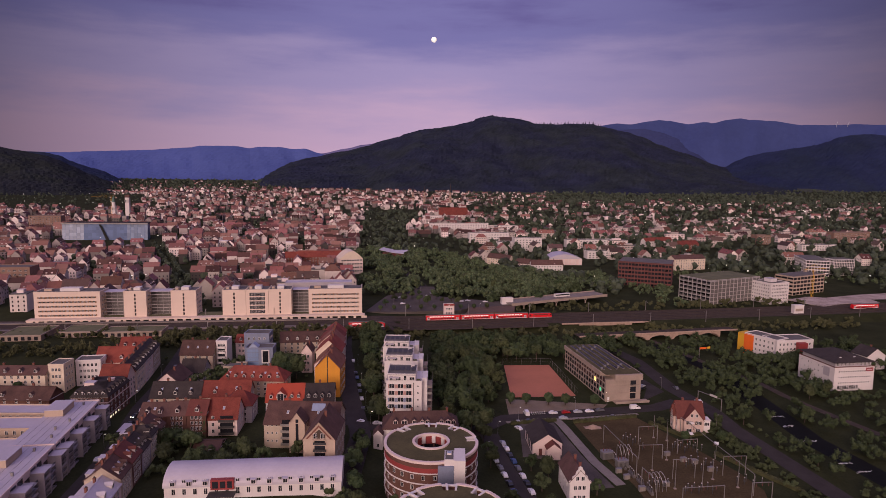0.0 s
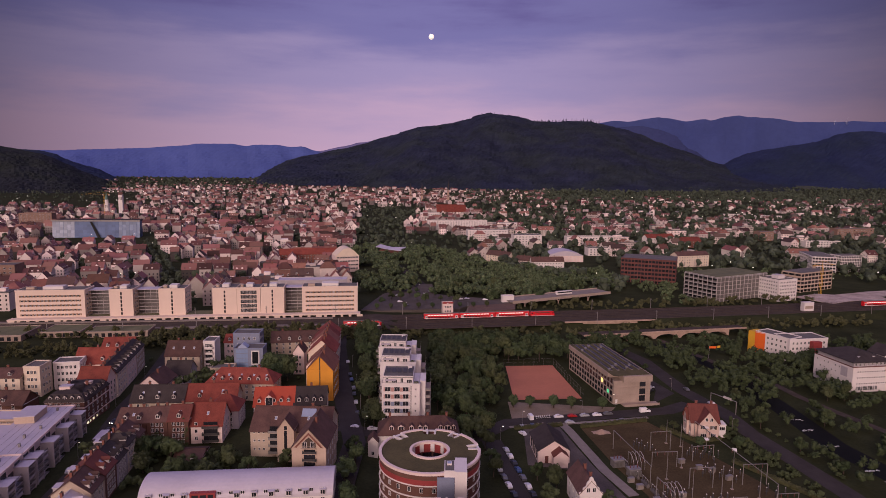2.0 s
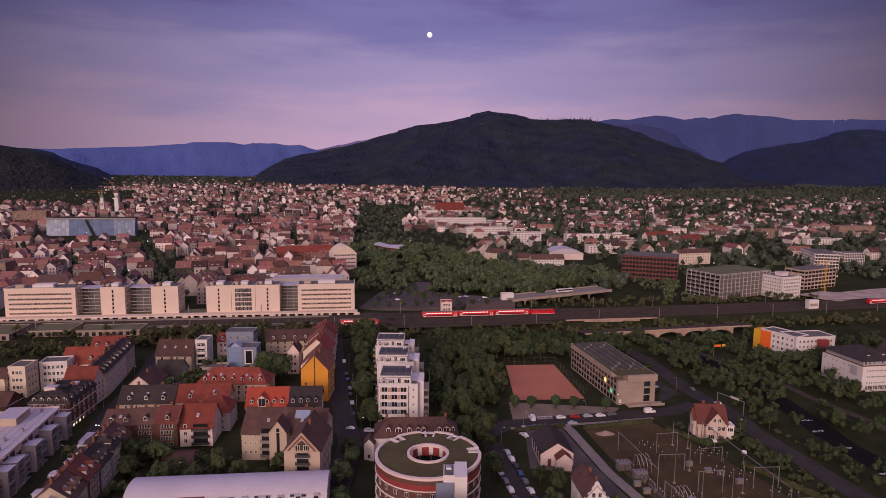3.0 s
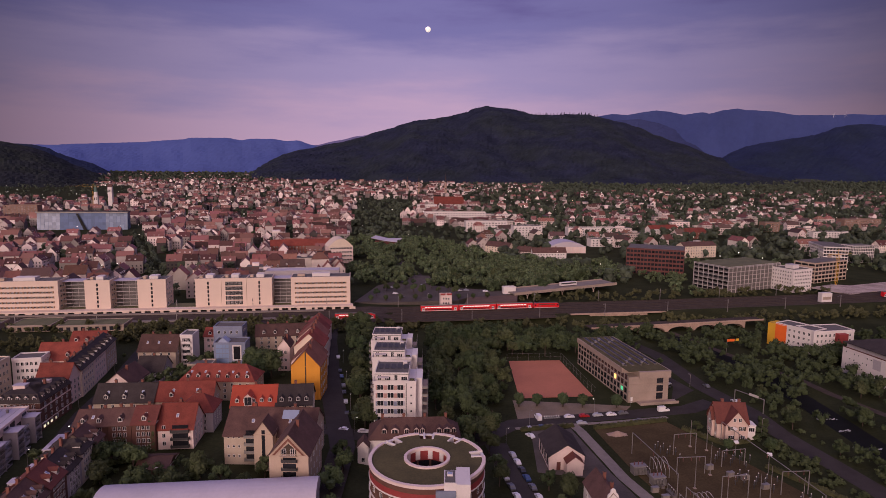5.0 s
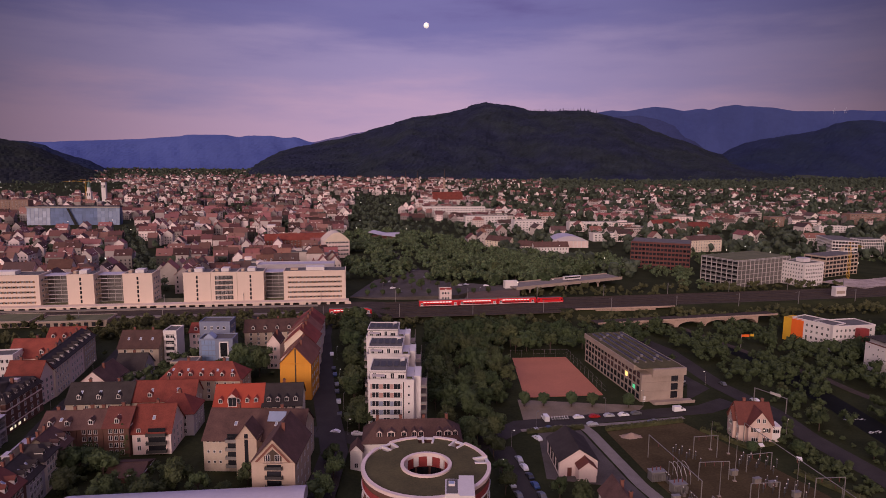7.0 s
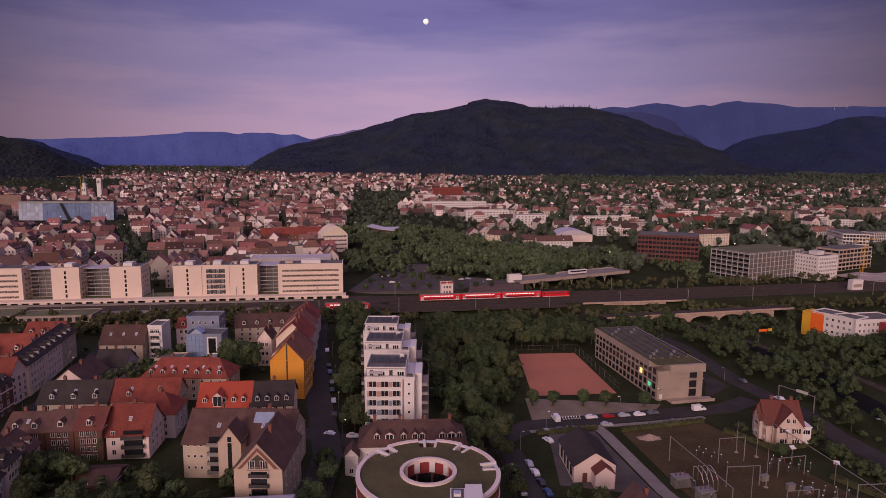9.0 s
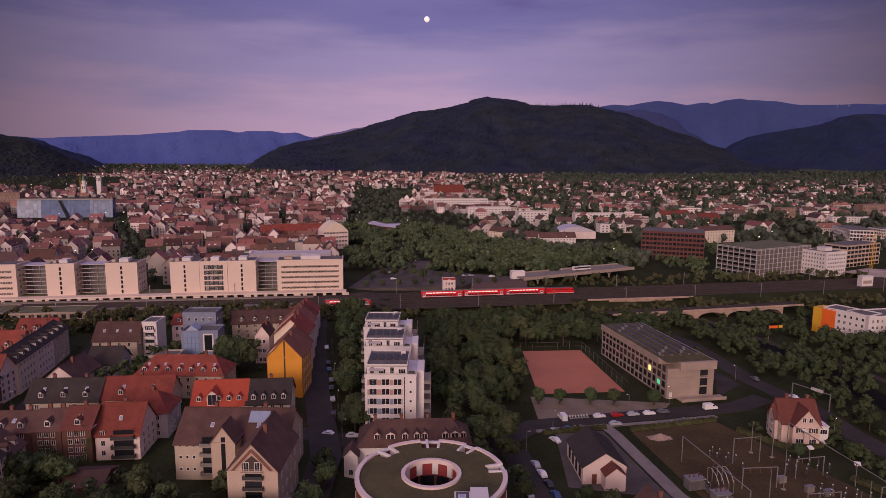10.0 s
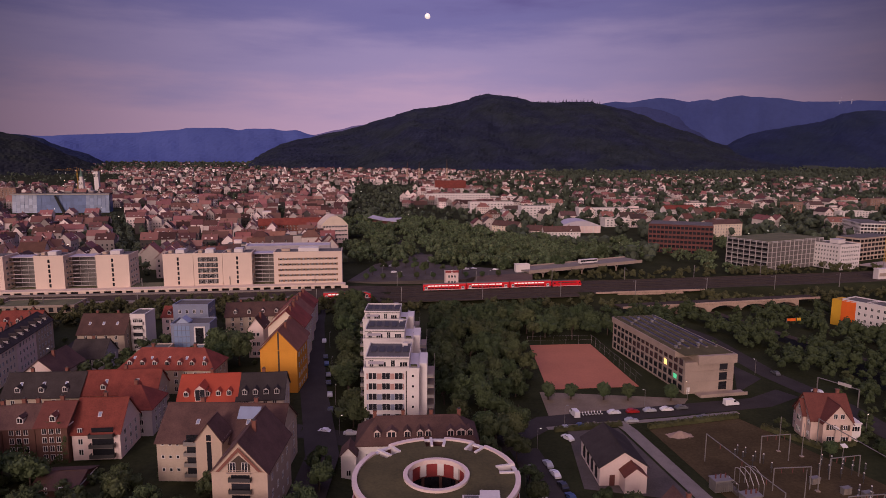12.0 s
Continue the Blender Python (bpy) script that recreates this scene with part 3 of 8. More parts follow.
def building(label, A, B, d, eave, ridge, kind, wall, roof, floors=3, cols=4, sides="FR", dormers=0, chimneys=1, name="house", category="house", group="", trim=True, skylights=0, depth_cols=3, dormer_roof=None, mesh=None, dormer_w=1.5):
    """A house whose front wall runs from A to B; eave and ridge are heights over the datum."""
    A, B = Vector(A), Vector(B)
    w = (B - A).length
    rot = math.degrees(math.atan2(B.y - A.y, B.x - A.x))
    mid = (A + B) / 2
    z0 = ground_z(mid.x, mid.y)
    h0, h1 = eave - z0, ridge - z0
    root = thing(name, pose(A.x, A.y, z0, 0, 0, rot), label, category, group)
    part("wall", wall_form(w, d, h0, h1, kind), wall, root)
    if kind == "flat":
        f = Form()
        f.box(-0.1, -0.1, h0, w + 0.1, 0.3, h0 + 0.6).box(-0.1, d - 0.3, h0, w + 0.1, d + 0.1, h0 + 0.6).box(-0.1, 0.3, h0, 0.3, d - 0.3, h0 + 0.6).box(w - 0.3, 0.3, h0, w + 0.1, d - 0.3, h0 + 0.6)
        f.box(0.3, 0.3, h0, w - 0.3, d - 0.3, h0 + 0.12, 1)
        rf = part("roof", f, [wall, roof], root)
    else:
        rf = part("roof", roof_form(w, d, h0, h1, kind), roof, root)
        for i in range(chimneys):
            u = w * (i + 0.6) / (chimneys + 0.2) if kind != "gy" else w / 2 + 0.9
            v = d / 2 + 0.8 if kind != "gy" else d * (i + 0.6) / (chimneys + 0.4)
            c = Form().box(-0.45, -0.35, -1.4, 0.45, 0.35, 1.3).box(-0.55, -0.45, 1.3, 0.55, 0.45, 1.5).box(-0.3, -0.15, 1.5, -0.05, 0.15, 1.9, 1).box(0.05, -0.15, 1.5, 0.3, 0.15, 1.9, 1)
            part("chimney", c, [BRICKRED, DARKSTEEL], rf, at=pose(u, v, h1 - 0.4))
    if trim:
        part("cornice", Form().box(-0.12, -0.18, h0 - 0.45, w + 0.12, 0.0, h0 - 0.2).box(w, 0, h0 - 0.45, w + 0.16, d, h0 - 0.2), FRAME if wall is BRICK else wall, root)
    step = (h0 - 0.7) / max(1, floors)
    if "F" in sides:
        windows(root, "F", w, 0, d, floors, 0.9, step, cols, mesh)
    for s in "LR":
        if s in sides:
            windows(root, s, d, 0, w, floors, 0.9, step, depth_cols, mesh)
    if dormers:
        rise = (h1 - h0) * (0.68 if kind == "mansard" else 1.0)
        run = 2.05 if kind == "mansard" else d / 2
        dm = dormer_form(dormer_w, 1.5, 2.2).mesh("dormer", [WHITE, dormer_roof or roof, GLASS])
        for i in range(dormers):
            u = w * (i + 0.5) / dormers * 0.92 + w * 0.04
            k = 0.16
            part("dormer", dm, None, root, at=pose(u, run * k, h0 + rise * k))
    for i in range(skylights):
        u = w * (i + 0.7) / (skylights + 0.4)
        run, rise = d / 2, h1 - h0
        tilt = math.degrees(math.atan2(rise, run))
        part("skylight", Form().box(-0.45, -0.7, 0.02, 0.45, 0.7, 0.14).box(-0.36, -0.6, 0.14, 0.36, 0.6, 0.16, 1), [FRAME, PALEGLASS], root, at=pose(u, run * 0.5, h0 + rise * 0.5, tilt))
    return root


def balconies(root, x0, x1, z0, count, step, deep=1.5, mat=None, rail=None):
    for i in range(count):
        g = Form()
        z = z0 + i * step
        g.box(x0, -deep, z, x1, 0, z + 0.18)
        g.box(x0, -deep, z + 0.18, x1, -deep + 0.06, z + 1.1, 1).box(x0, -deep, z + 0.18, x0 + 0.06, 0, z + 1.1, 1).box(x1 - 0.06, -deep, z + 0.18, x1, 0, z + 1.1, 1)
        g.box(x0 + 0.4, -0.05, z + 0.2, x1 - 0.4, 0.02, z + 2.4, 2)
        part("balcony", g, [mat or CONCRETE, rail or STEEL, GLASS], root)


# ---- old quarter beside the avenue ----
building("beige block under a long red hipped roof with small dormers", (-107.5, 311), (-75.6, 311), 13, 13.7, 19.4, "hip", BEIGE, TILE_RED, 3, 9, "FR", 7, 2, category="apartment house", skylights=5)
h = building("bright red tiled roof with white dormers on a pale house", (-77.3, 287), (-60.6, 289.2), 14, 12.2, 18.2, "gx", WHITE, TILE_BRIGHT, 2, 6, "F", 5, 1, category="apartment house", dormer_w=1.4)
part("front_gable", dormer_form(3.0, 3.6, 5.0), [PINKISH, TILE_BRIGHT, GLASS], h, "pale gable with a round window", at=pose(6.6, -0.1, 12.2 - ground_z(-69, 288)))
building("pale house with a dark slate roof and four white dormers", (-60.4, 289.2), (-46.8, 291), 14, 12.2, 18.0, "gx", CREAM, SLATE, 3, 4, "FR", 4, 1, category="apartment house")
# the tan house with two street gables
h = building("brown roofed tan apartment house with a shallow eave", (-68, 254.4), (-38, 254.4), 17, 15.5, 22.0, "gx", BEIGE, TILE_BROWN, 4, 3, "R", 0, 2, category="apartment house", skylights=2)
windows(h, "F", 6.6, 0, 17, 3, 2.6, 3.3, 3, WIN_SMALL, 0.6)
balconies(h, 7.0, 11.0, 1.5, 4, 2.7, 1.2)
part("glass_roof", Form().slab((18.4, 4.4, 14.4), (23.8, 4.4, 14.4), (23.8, 7.0, 16.5), (18.4, 7.0, 16.5), 0.15), PALEGLASS, h, "pale glazed roof panel")
h = building("narrow tan gabled wing with a tall dark slit window", (-56.6, 250.2), (-50.4, 250.2), 6, 18.0, 22.3, "gy", TAN, TILE_BROWN, 0, 0, "", 0, 0, category="house wing")
part("slit_window", Form().box(2.6, -0.06, 1.5, 3.7, 0.02, 14.0), GLASS, h)
h = building("tan gabled wing with recessed balconies under a brown roof", (-47.6, 236.5), (-35.6, 236.5), 19, 17.6, 24.3, "gy", TAN, TILE_BROWN, 3, 3, "R", 0, 1, category="house wing", depth_cols=4)
balconies(h, 3.8, 8.6, 2.0, 4, 2.7, 0.9, TAN, DARKSTEEL)
# flat dark panel painted in for the shade of the recessed loggia
part("gable_recess", Form().poly([(3.6, -0.03, 12.2), (8.4, -0.03, 12.2), (8.4, -0.03, 13.9), (6, -0.03, 16.0), (3.6, -0.03, 13.9)]), BARK, h, "flat dark panel for the shaded loggia under the gable")
part("gable_truss", Form().poly([(1.0, -0.42, 12.4), (1.8, -0.42, 12.4), (6, -0.42, 17.0), (6, -0.42, 17.9)]).poly([(10.2, -0.42, 12.4), (11.0, -0.42, 12.4), (6, -0.42, 17.9), (6, -0.42, 17.0)]).poly([(1.8, -0.42, 12.4), (1.8, 0.0, 12.4), (6, 0.0, 17.0), (6, -0.42, 17.0)]).poly([(10.2, 0.0, 12.4), (10.2, -0.42, 12.4), (6, -0.42, 17.0), (6, 0.0, 17.0)]), BRICKRED, h, "brown timber truss in the gable")
part("gable_rail", Form().box(3.4, -0.9, 12.0, 8.6, 0.0, 12.2).box(3.4, -0.9, 12.9, 8.6, -0.82, 13.0).box(3.4, -0.9, 12.5, 8.6, -0.84, 12.56), TAN, h, "pale balcony rail")
for u in (4.6, 7.2):
    part("window", WIN_TALL, None, h, at=pose(u, -0.05, 12.2))
# red house and brick row to its side
h = building("red roofed corner house with wooden balconies", (-95, 264.3), (-83, 265.5), 13, 12.8, 19.8, "gx", PINKISH, TILE_RED, 3, 4, "R", 0, 1, category="apartment house", skylights=1)
windows(h, "F", 4.2, 0, 13, 3, 1.4, 2.9, 1, WIN, 0.4)
balconies(h, 4.6, 10.8, 0.8, 3, 2.8, 1.4, DARKCON, DARKSTEEL)
building("brick terrace house with a brown roof and white windows", (-111, 261.5), (-103.2, 262.25), 12, 15.2, 19.2, "gx", BRICK, TILE_BROWN, 4, 3, "F", 1, 2, category="terrace house", skylights=1)
building("brick terrace house with a patched red roof", (-103, 262.25), (-95.3, 263), 12, 15.4, 19.8, "gx", BRICK, TILE_OLD, 4, 3, "F", 1, 1, category="terrace house", skylights=1)
building("brick terrace house with a dark patched roof", (-122.4, 260.4), (-111.2, 261.5), 12, 15.0, 18.8, "gx", BRICK, TILE_BROWN, 4, 4, "F", 2, 2, category="terrace house", skylights=1)
building("grey lilac end house with a red hipped roof", (-94, 278), (-81.2, 279.2), 12, 13.2, 18.4, "hip", LILAC, TILE_RED, 3, 3, "FR", 1, 1, category="apartment house")
building("dark roofed house in the middle of the block", (-133, 291), (-110.4, 293), 12, 11.5, 17.2, "gx", BEIGE, SLATE, 2, 5, "FR", 3, 2, category="apartment house", skylights=3)
building("red roofed house in the middle of the block", (-110, 294), (-88, 296.5), 11, 11.5, 17.3, "gx", BEIGE, TILE_RED, 2, 5, "FR", 2, 1, category="apartment house", skylights=2)
building("pale pink gabled workshop with a low roof", (-139.3, 309.5), (-127.3, 310), 16, 12.2, 17.2, "gy", PINKISH, TILE_BROWN, 1, 2, "F", 0, 1, category="workshop")
for a, b, wm, lab in (((-150.4, 313), (-153.6, 328), CREAM, "cream"), ((-153.7, 328.3), (-157.2, 344), PINKISH, "pale pink"), ((-157.3, 344.3), (-161.4, 361), BEIGE, "beige")):
    building(lab + " street house with a dark dormered roof", a, b, 11, 17.4, 20.8, "gx", wm, SLATE, 4, 5, "F", 3, 2, category="apartment house", group="houses along the side street")
building("gabled house with a big dark red roof over the side street", (-163, 301.5), (-150.2, 302.4), 11.5, 15.5, 22.0, "gx", PINKISH, TILE_RED, 4, 3, "FR", 0, 2, category="apartment house")
h = building("brick corner house under a dark mansard roof with white dormers", (-161, 276.6), (-145.2, 278), 22, 16.4, 20.4, "mansard", BRICK, SLATE, 4, 6, "FR", 5, 2, category="apartment house", depth_cols=5)
dm = dormer_form(1.5, 1.5, 2.2).mesh("dormer", [WHITE, SLATE, GLASS])
for k in range(5):
    part("dormer", dm, None, h, at=pose(15.5, 3.4 + k * 3.8, 17.1 - ground_z(-158, 277), 0, 0, 90))
part("roof_house", Form().box(3, 6, 12, 7.4, 9, 15.6).box(2.8, 5.8, 15.6, 7.6, 9.2, 15.8, 1), [PINKISH, METALROOF], h, "pale lift house on the roof")
part("flue_stack", Form().box(10, 13, 12, 12.6, 15, 15.0).box(9.9, 12.9, 15.0, 12.7, 15.1, 15.2), PINKISH, h, "pale flue stack on the roof")
SHOPLIGHT = glowing("lit_shop_window", (1.0, 0.82, 0.52), 1.0)
for v, u in ((1.2, 1.3), (3.8, 0.7), (6.1, 1.2), (9.4, 0.6)):
    part("shop_window", Form().box(15.85, v, 0.9, 16.0, v + u, 1.75, 0).box(15.8, v - 0.12, 0.78, 15.95, v + u + 0.12, 1.87, 1), [SHOPLIGHT, FRAME], h, "lit shop window")
part("stone_band", Form().box(-0.1, -0.12, 8.2, 15.9, 0.0, 8.7).box(15.86, 0, 8.2, 15.98, 22, 8.7).box(-0.1, -0.12, 2.6, 15.9, 0.0, 3.0).box(15.86, 0, 2.6, 15.98, 22, 3.0), PINKISH, h, "pale stone bands round the brick walls")
building("white fronted house with a stepped flat roof", (-186.4, 321.5), (-174.8, 324), 9, 18.4, 18.9, "flat", WHITE, FLATROOF, 4, 5, "FR", category="apartment house")
building("cream block with long balconies and a brown roof", (-226, 306.4), (-194, 308.6), 11, 15.6, 18.6, "gx", CREAM, TILE_BROWN, 4, 9, "FR", 4, 2, category="apartment house")
building("cream block end with a flat roof", (-193.7, 311), (-186.3, 311.6), 10, 19.6, 20.1, "flat", CREAM, FLATROOF, 4, 3, "FR", category="apartment house")
building("dark red roofed terrace in shade", (-236, 286), (-178, 287), 11, 11, 15.5, "gx", BRICK, TILE_BROWN, 3, 10, "F", 4, 3, category="terrace house")
building("modern blue grey block with a flat roof", (-116.4, 373), (-101.6, 374), 10, 20.5, 21, "flat", BLUEPANEL, FLATROOF, 4, 4, "FR", category="office block")
h = building("modern blue glazed block with a small glass gable", (-110.4, 357), (-95, 358.2), 10, 16.4, 17, "flat", BLUEPANEL, FLATROOF, 0, 0, "", category="office block")
for i in range(4):
    for j in range(4):
        part("glass_panel", Form().box(1.2 + j * 1.6, -0.12, 1.2 + i * 2.6, 2.6 + j * 1.6, 0.02, 3.4 + i * 2.6), BLUELIGHT, h)
part("porch", Form().box(9.2, -0.3, 2.6, 13.6, 0.0, 10.4).box(9.8, -0.34, 3.2, 13.0, 0.02, 9.8, 1), [WHITE, GLASS], h)
part("glass_gable", Form().prism([(2.2, 0.2), (7.0, 0.2), (7.0, 5), (2.2, 5)], 11.2, 12.0).poly([(2.2, 0.1, 12.0), (7.0, 0.1, 12.0), (4.6, 0.1, 14.0)]).slab((2.0, 0, 12), (4.6, 0, 14.2), (4.6, 5, 14.2), (2.0, 5, 12), 0.1).slab((4.6, 0, 14.2), (7.2, 0, 12), (7.2, 5, 12), (4.6, 5, 14.2), 0.1), [PALEGLASS], h)
q0, g = np.random.RandomState(8), Form()
for k in range(1500):
    u, z = 15.6 * q0.rand(), 11.5 * q0.rand() ** 1.4
    if noise.noise((u * 0.28, z * 0.2, 3.3)) < -0.02 + 0.05 * z - 0.25 * (u > 9):
        continue
    p, e = np.array((u, -0.12 - 0.2 * q0.rand(), z)), q0.normal(size=(2, 3)) * (0.22, 0.08, 0.22)
    n = len(g.v)
    g.v += [tuple(p - e[0]), tuple(p - e[1]), tuple(p + e[0]), tuple(p + e[1])]
    g.f.append((n, n + 1, n + 2, n + 3))
    g.m.append(0)
tagged(part("ivy", g, LEAF, None, at=pose(-111, 261.5, ground_z(-103, 262), 0, 0, 5.5)), "dark green ivy climbing the brick terrace wall", "ivy", kind="stuff")
# houses along the avenue, gable ends to the camera
h = building("ochre yellow gabled end house with a brown roof", (-60.4, 313), (-48.0, 313), 15, 20.4, 27.0, "gy", OCHRE, TILE_WORN, 4, 2, "R", 0, 1, category="apartment house", depth_cols=4)
part("downpipe", Form().box(6.0, -0.14, 0, 6.5, 0.0, 21), BARK, h)
for y, dx, wm, rm, lab, eave, ridge in ((329, 0.0, PINKISH, TILE_WORN, "pale pink", 17.2, 23.6), (345, -2.6, CREAM, TILE_RED, "cream", 19.4, 25.6), (361, -5.2, PINKISH, TILE_WORN, "pale rendered", 18.6, 24.6), (377, -7.8, CREAM, TILE_RED, "cream rendered", 17.0, 22.6), (393, -10.2, PINKISH, TILE_RED, "pink rendered", 15.4, 20.6)):
    building(lab + " avenue house with a red gabled roof", (-64.4 + dx, y), (-50.6 + dx, y + 0.6), 15.6, eave, ridge, "gy", wm, rm, 4, 3, "R", 0, 2, category="apartment house", group="houses along the avenue", depth_cols=4)
building("narrow white gabled house with small windows", (-76.4, 350), (-70.6, 350.4), 10, 17.5, 21.5, "gy", PINKISH, TILE_BROWN, 3, 2, "F", 0, 1)
building("brown roofed house with white dormers behind the gardens", (-98, 384), (-66, 390), 12, 13, 18, "gx", BEIGE, TILE_BROWN, 3, 8, "F", 5, 3, category="apartment house")
building("house with a big brown roof and red gable", (-146, 352), (-127.6, 353), 13, 13.8, 20.5, "gx", BEIGE, TILE_BROWN, 3, 4, "FR", 0, 2, category="apartment house", skylights=3)
h = building("slim white house with stacked balconies", (-127.4, 358), (-121.4, 358.4), 10, 20, 20.6, "flat", WHITE, FLATROOF, 4, 2, "F", category="apartment house", mesh=WIN_WIDE)
balconies(h, 0.6, 5.2, 2.0, 4, 3.0, 1.0, WHITE, WHITE)
building("orange brown house with white balconies and a red roof", (-122, 374), (-111, 374.6), 10, 15.5, 19, "gx", PINKISH, TILE_RED, 3, 4, "F", 2, 1)
building("low beige garden building with a flat roof", (-118.4, 344), (-107, 345), 8, 9.5, 10, "flat", BEIGE, FLATROOF, 1, 3, "F", category="annex")
building("low gabled house with a weathered roof", (-136, 330), (-124, 331), 12, 11, 16.4, "gx", LILAC, SLATE, 2, 4, "FR", 0, 1)
building("brown roofed back house", (-186, 362), (-170, 364), 12, 14, 19, "gx", BEIGE, TILE_RED, 3, 5, "FR", 3, 2)
building("red roofed house beyond the side street", (-182, 331), (-164, 333), 12, 15.5, 22, "gx", PINKISH, TILE_RED, 3, 4, "FR", 2, 1)
building("low shed roof in the dark yard", (-94, 246), (-84, 247), 11, 7.2, 9.0, "gx", BRICK, TILE_BROWN, 1, 2, "F", 0, 0, category="shed")


# ---- white roofed hall at the lower edge ----
def white_hall():
    A, B, d = Vector((-89.5, 212.5)), Vector((-30.2, 219.6)), 15
    w = (B - A).length
    rot = math.degrees(math.atan2(B.y - A.y, B.x - A.x))
    z0 = ground_z(-60, 216)
    root = thing("apartment_hall", pose(A.x, A.y, z0, 0, 0, rot), "long white block under a curved pale metal roof", "apartment house")
    h0, h1 = 9.6 - z0, 14.4 - z0
    part("wall", Form().box(0, 0, -1, w, d, h0), WHITE, root)
    g, n = Form(), 8
    prof = [(-0.5 + (d / 2 + 0.5) * (1 - math.cos(i / n * math.pi / 2)), h0 + (h1 - h0) * math.sin(i / n * math.pi / 2)) for i in range(n + 1)]
    prof += [(d - y, z) for y, z in prof[::-1][1:]]
    k = len(prof)
    g.v = [(x, y, z) for x in (-0.3, w + 0.3) for y, z in prof]
    g.f = [(i, k + i, k + i + 1, i + 1) for i in range(k - 1)] + [tuple(range(k)), tuple(range(2 * k - 1, k - 1, -1))]
    g.m = [0] * len(g.f)
    rf = part("roof", g, METALROOF, root)
    dm = dormer_form(1.7, 1.7, 2.0, False).mesh("dormer", [WHITE, METALROOF, GLASS])
    for k in range(11):
        u = 3 + k * (w - 6) / 10
        if 3 <= k <= 4:
            continue
        part("dormer", dm, None, root, at=pose(u, -0.62, h0 + 0.55))
    part("red_bay", Form().box(15.6, -0.9, h0 - 1.0, 23.4, 3.0, h0 + 2.6).box(16.2, -0.98, h0 - 0.4, 18.2, -0.85, h0 + 2.0, 1).box(18.8, -0.98, h0 - 0.4, 20.6, -0.85, h0 + 2.0, 1).box(21.2, -0.98, h0 - 0.4, 22.8, -0.85, h0 + 2.0, 1), [REDBAND, GLASS], root, "red loggia with white framed windows")
    part("canopy", Form().box(15, -4, h0 - 2.2, 24, 0, h0 - 1.9), DARKSTEEL, root)
    windows(root, "F", w, 0, d, 2, 1.6, 3.2, 16, WIN_TALL)
    windows(root, "R", d, 0, w, 2, 1.6, 3.2, 4, WIN)


white_hall()


# ---- stepped apartment block with balconies at the lower corner ----
def balcony_block(x0, y0, x1, y1, top, label):
    """A long flat roofed block whose balcony front runs from (x0, y0) to (x1, y1), facing east."""
    A, B = Vector((x0, y0)), Vector((x1, y1))
    w = (B - A).length
    rot = math.degrees(math.atan2(B.y - A.y, B.x - A.x))
    z0 = ground_z(x0, y0)
    h = top - z0
    root = thing("apartment_block", pose(A.x, A.y, z0, 0, 0, rot), label, "apartment house", "balcony blocks")
    part("wall", Form().box(0, 0, -1, w, 15, h - 0.4), PINKISH, root)
    part("roof", Form().box(-0.3, -0.5, h - 0.4, w + 0.3, 15.4, h, 0), METALROOF, root, "pale sheet metal roof")
    part("parapet", Form().box(-0.4, -0.7, h - 0.5, w + 0.4, -0.45, h + 0.35).box(w, -0.4, h, w + 0.35, 15.4, h + 0.5), PINKISH, root, "narrow pale roof edge")
    for k in range(5):
        part("roof_seam", Form().box(-0.2, 2.0 + k * 2.7, h, w + 0.2, 2.08 + k * 2.7, h + 0.05), STEEL, root)
    part("roof_box", Form().box(w * 0.62, 7.5, h, w * 0.62 + 11, 14.5, h + 2.6).box(w * 0.62 - 0.3, 7.2, h + 2.6, w * 0.62 + 11.3, 14.8, h + 2.85, 1), [TAN, METALROOF], root, "tan roof house with a sheet metal lid")
    for u, v in ((0.12, 3.2), (0.3, 5.0), (0.48, 2.8), (0.9, 4.2)):
        part("roof_vent", Form().box(w * u - 0.35, v - 0.35, h, w * u + 0.35, v + 0.35, h + 1.1).box(w * u - 0.45, v - 0.45, h + 1.1, w * u + 0.45, v + 0.45, h + 1.2), STEEL, root)
    n = int(w / 4.2)
    for k in range(n):
        x, deep = k * w / n, 4.4 if k % 3 != 2 else 2.6
        top_z = h - (2.2 if k % 3 != 2 else 3.2)
        part("fin", Form().box(x - 0.14, -deep, 0, x + 0.14, 0, top_z), LILAC, root, "pale wall between the balconies")
        if k % 3 == 0:
            part("balcony_roof", Form().box(x - 0.4, -deep - 0.3, top_z, x + w / n + 0.2, 0, top_z + 0.22), METALROOF, root)
        for fl in range(5):
            z = 0.5 + fl * (h - 3.4) / 4.2
            if z > top_z - 0.6:
                continue
            g = Form().box(x + 0.14, -deep + 0.1, z, x + w / n - 0.14, 0, z + 0.2).box(x + 0.5, -0.06, z + 0.25, x + w / n - 0.5, 0.02, z + 2.3, 2)
            if (k * 2 + fl) % 5 == 0:
                g.box(x + 0.14, -deep + 0.1, z + 0.2, x + w / n - 0.14, -deep + 0.2, z + 1.0)
            else:
                for j in range(4):
                    g.box(x + 0.14, -deep + 0.1, z + 0.36 + j * 0.22, x + w / n - 0.14, -deep + 0.14, z + 0.42 + j * 0.22, 1)
            part("balcony", g, [LILAC, DARKSTEEL, GLASS], root)
    part("fin", Form().box(w - 0.14, -4.4, 0, w + 0.14, 0, h - 2.2), LILAC, root, "pale wall between the balconies")
    windows(root, "L", 15, 0, w, 4, 1.2, 2.9, 3, WIN)
    for i in range(4):
        for v in (3, 7.5, 12):
            part("window", WIN, None, root, at=facing(w, v, 1.2 + i * 2.9, "R"))
    return root


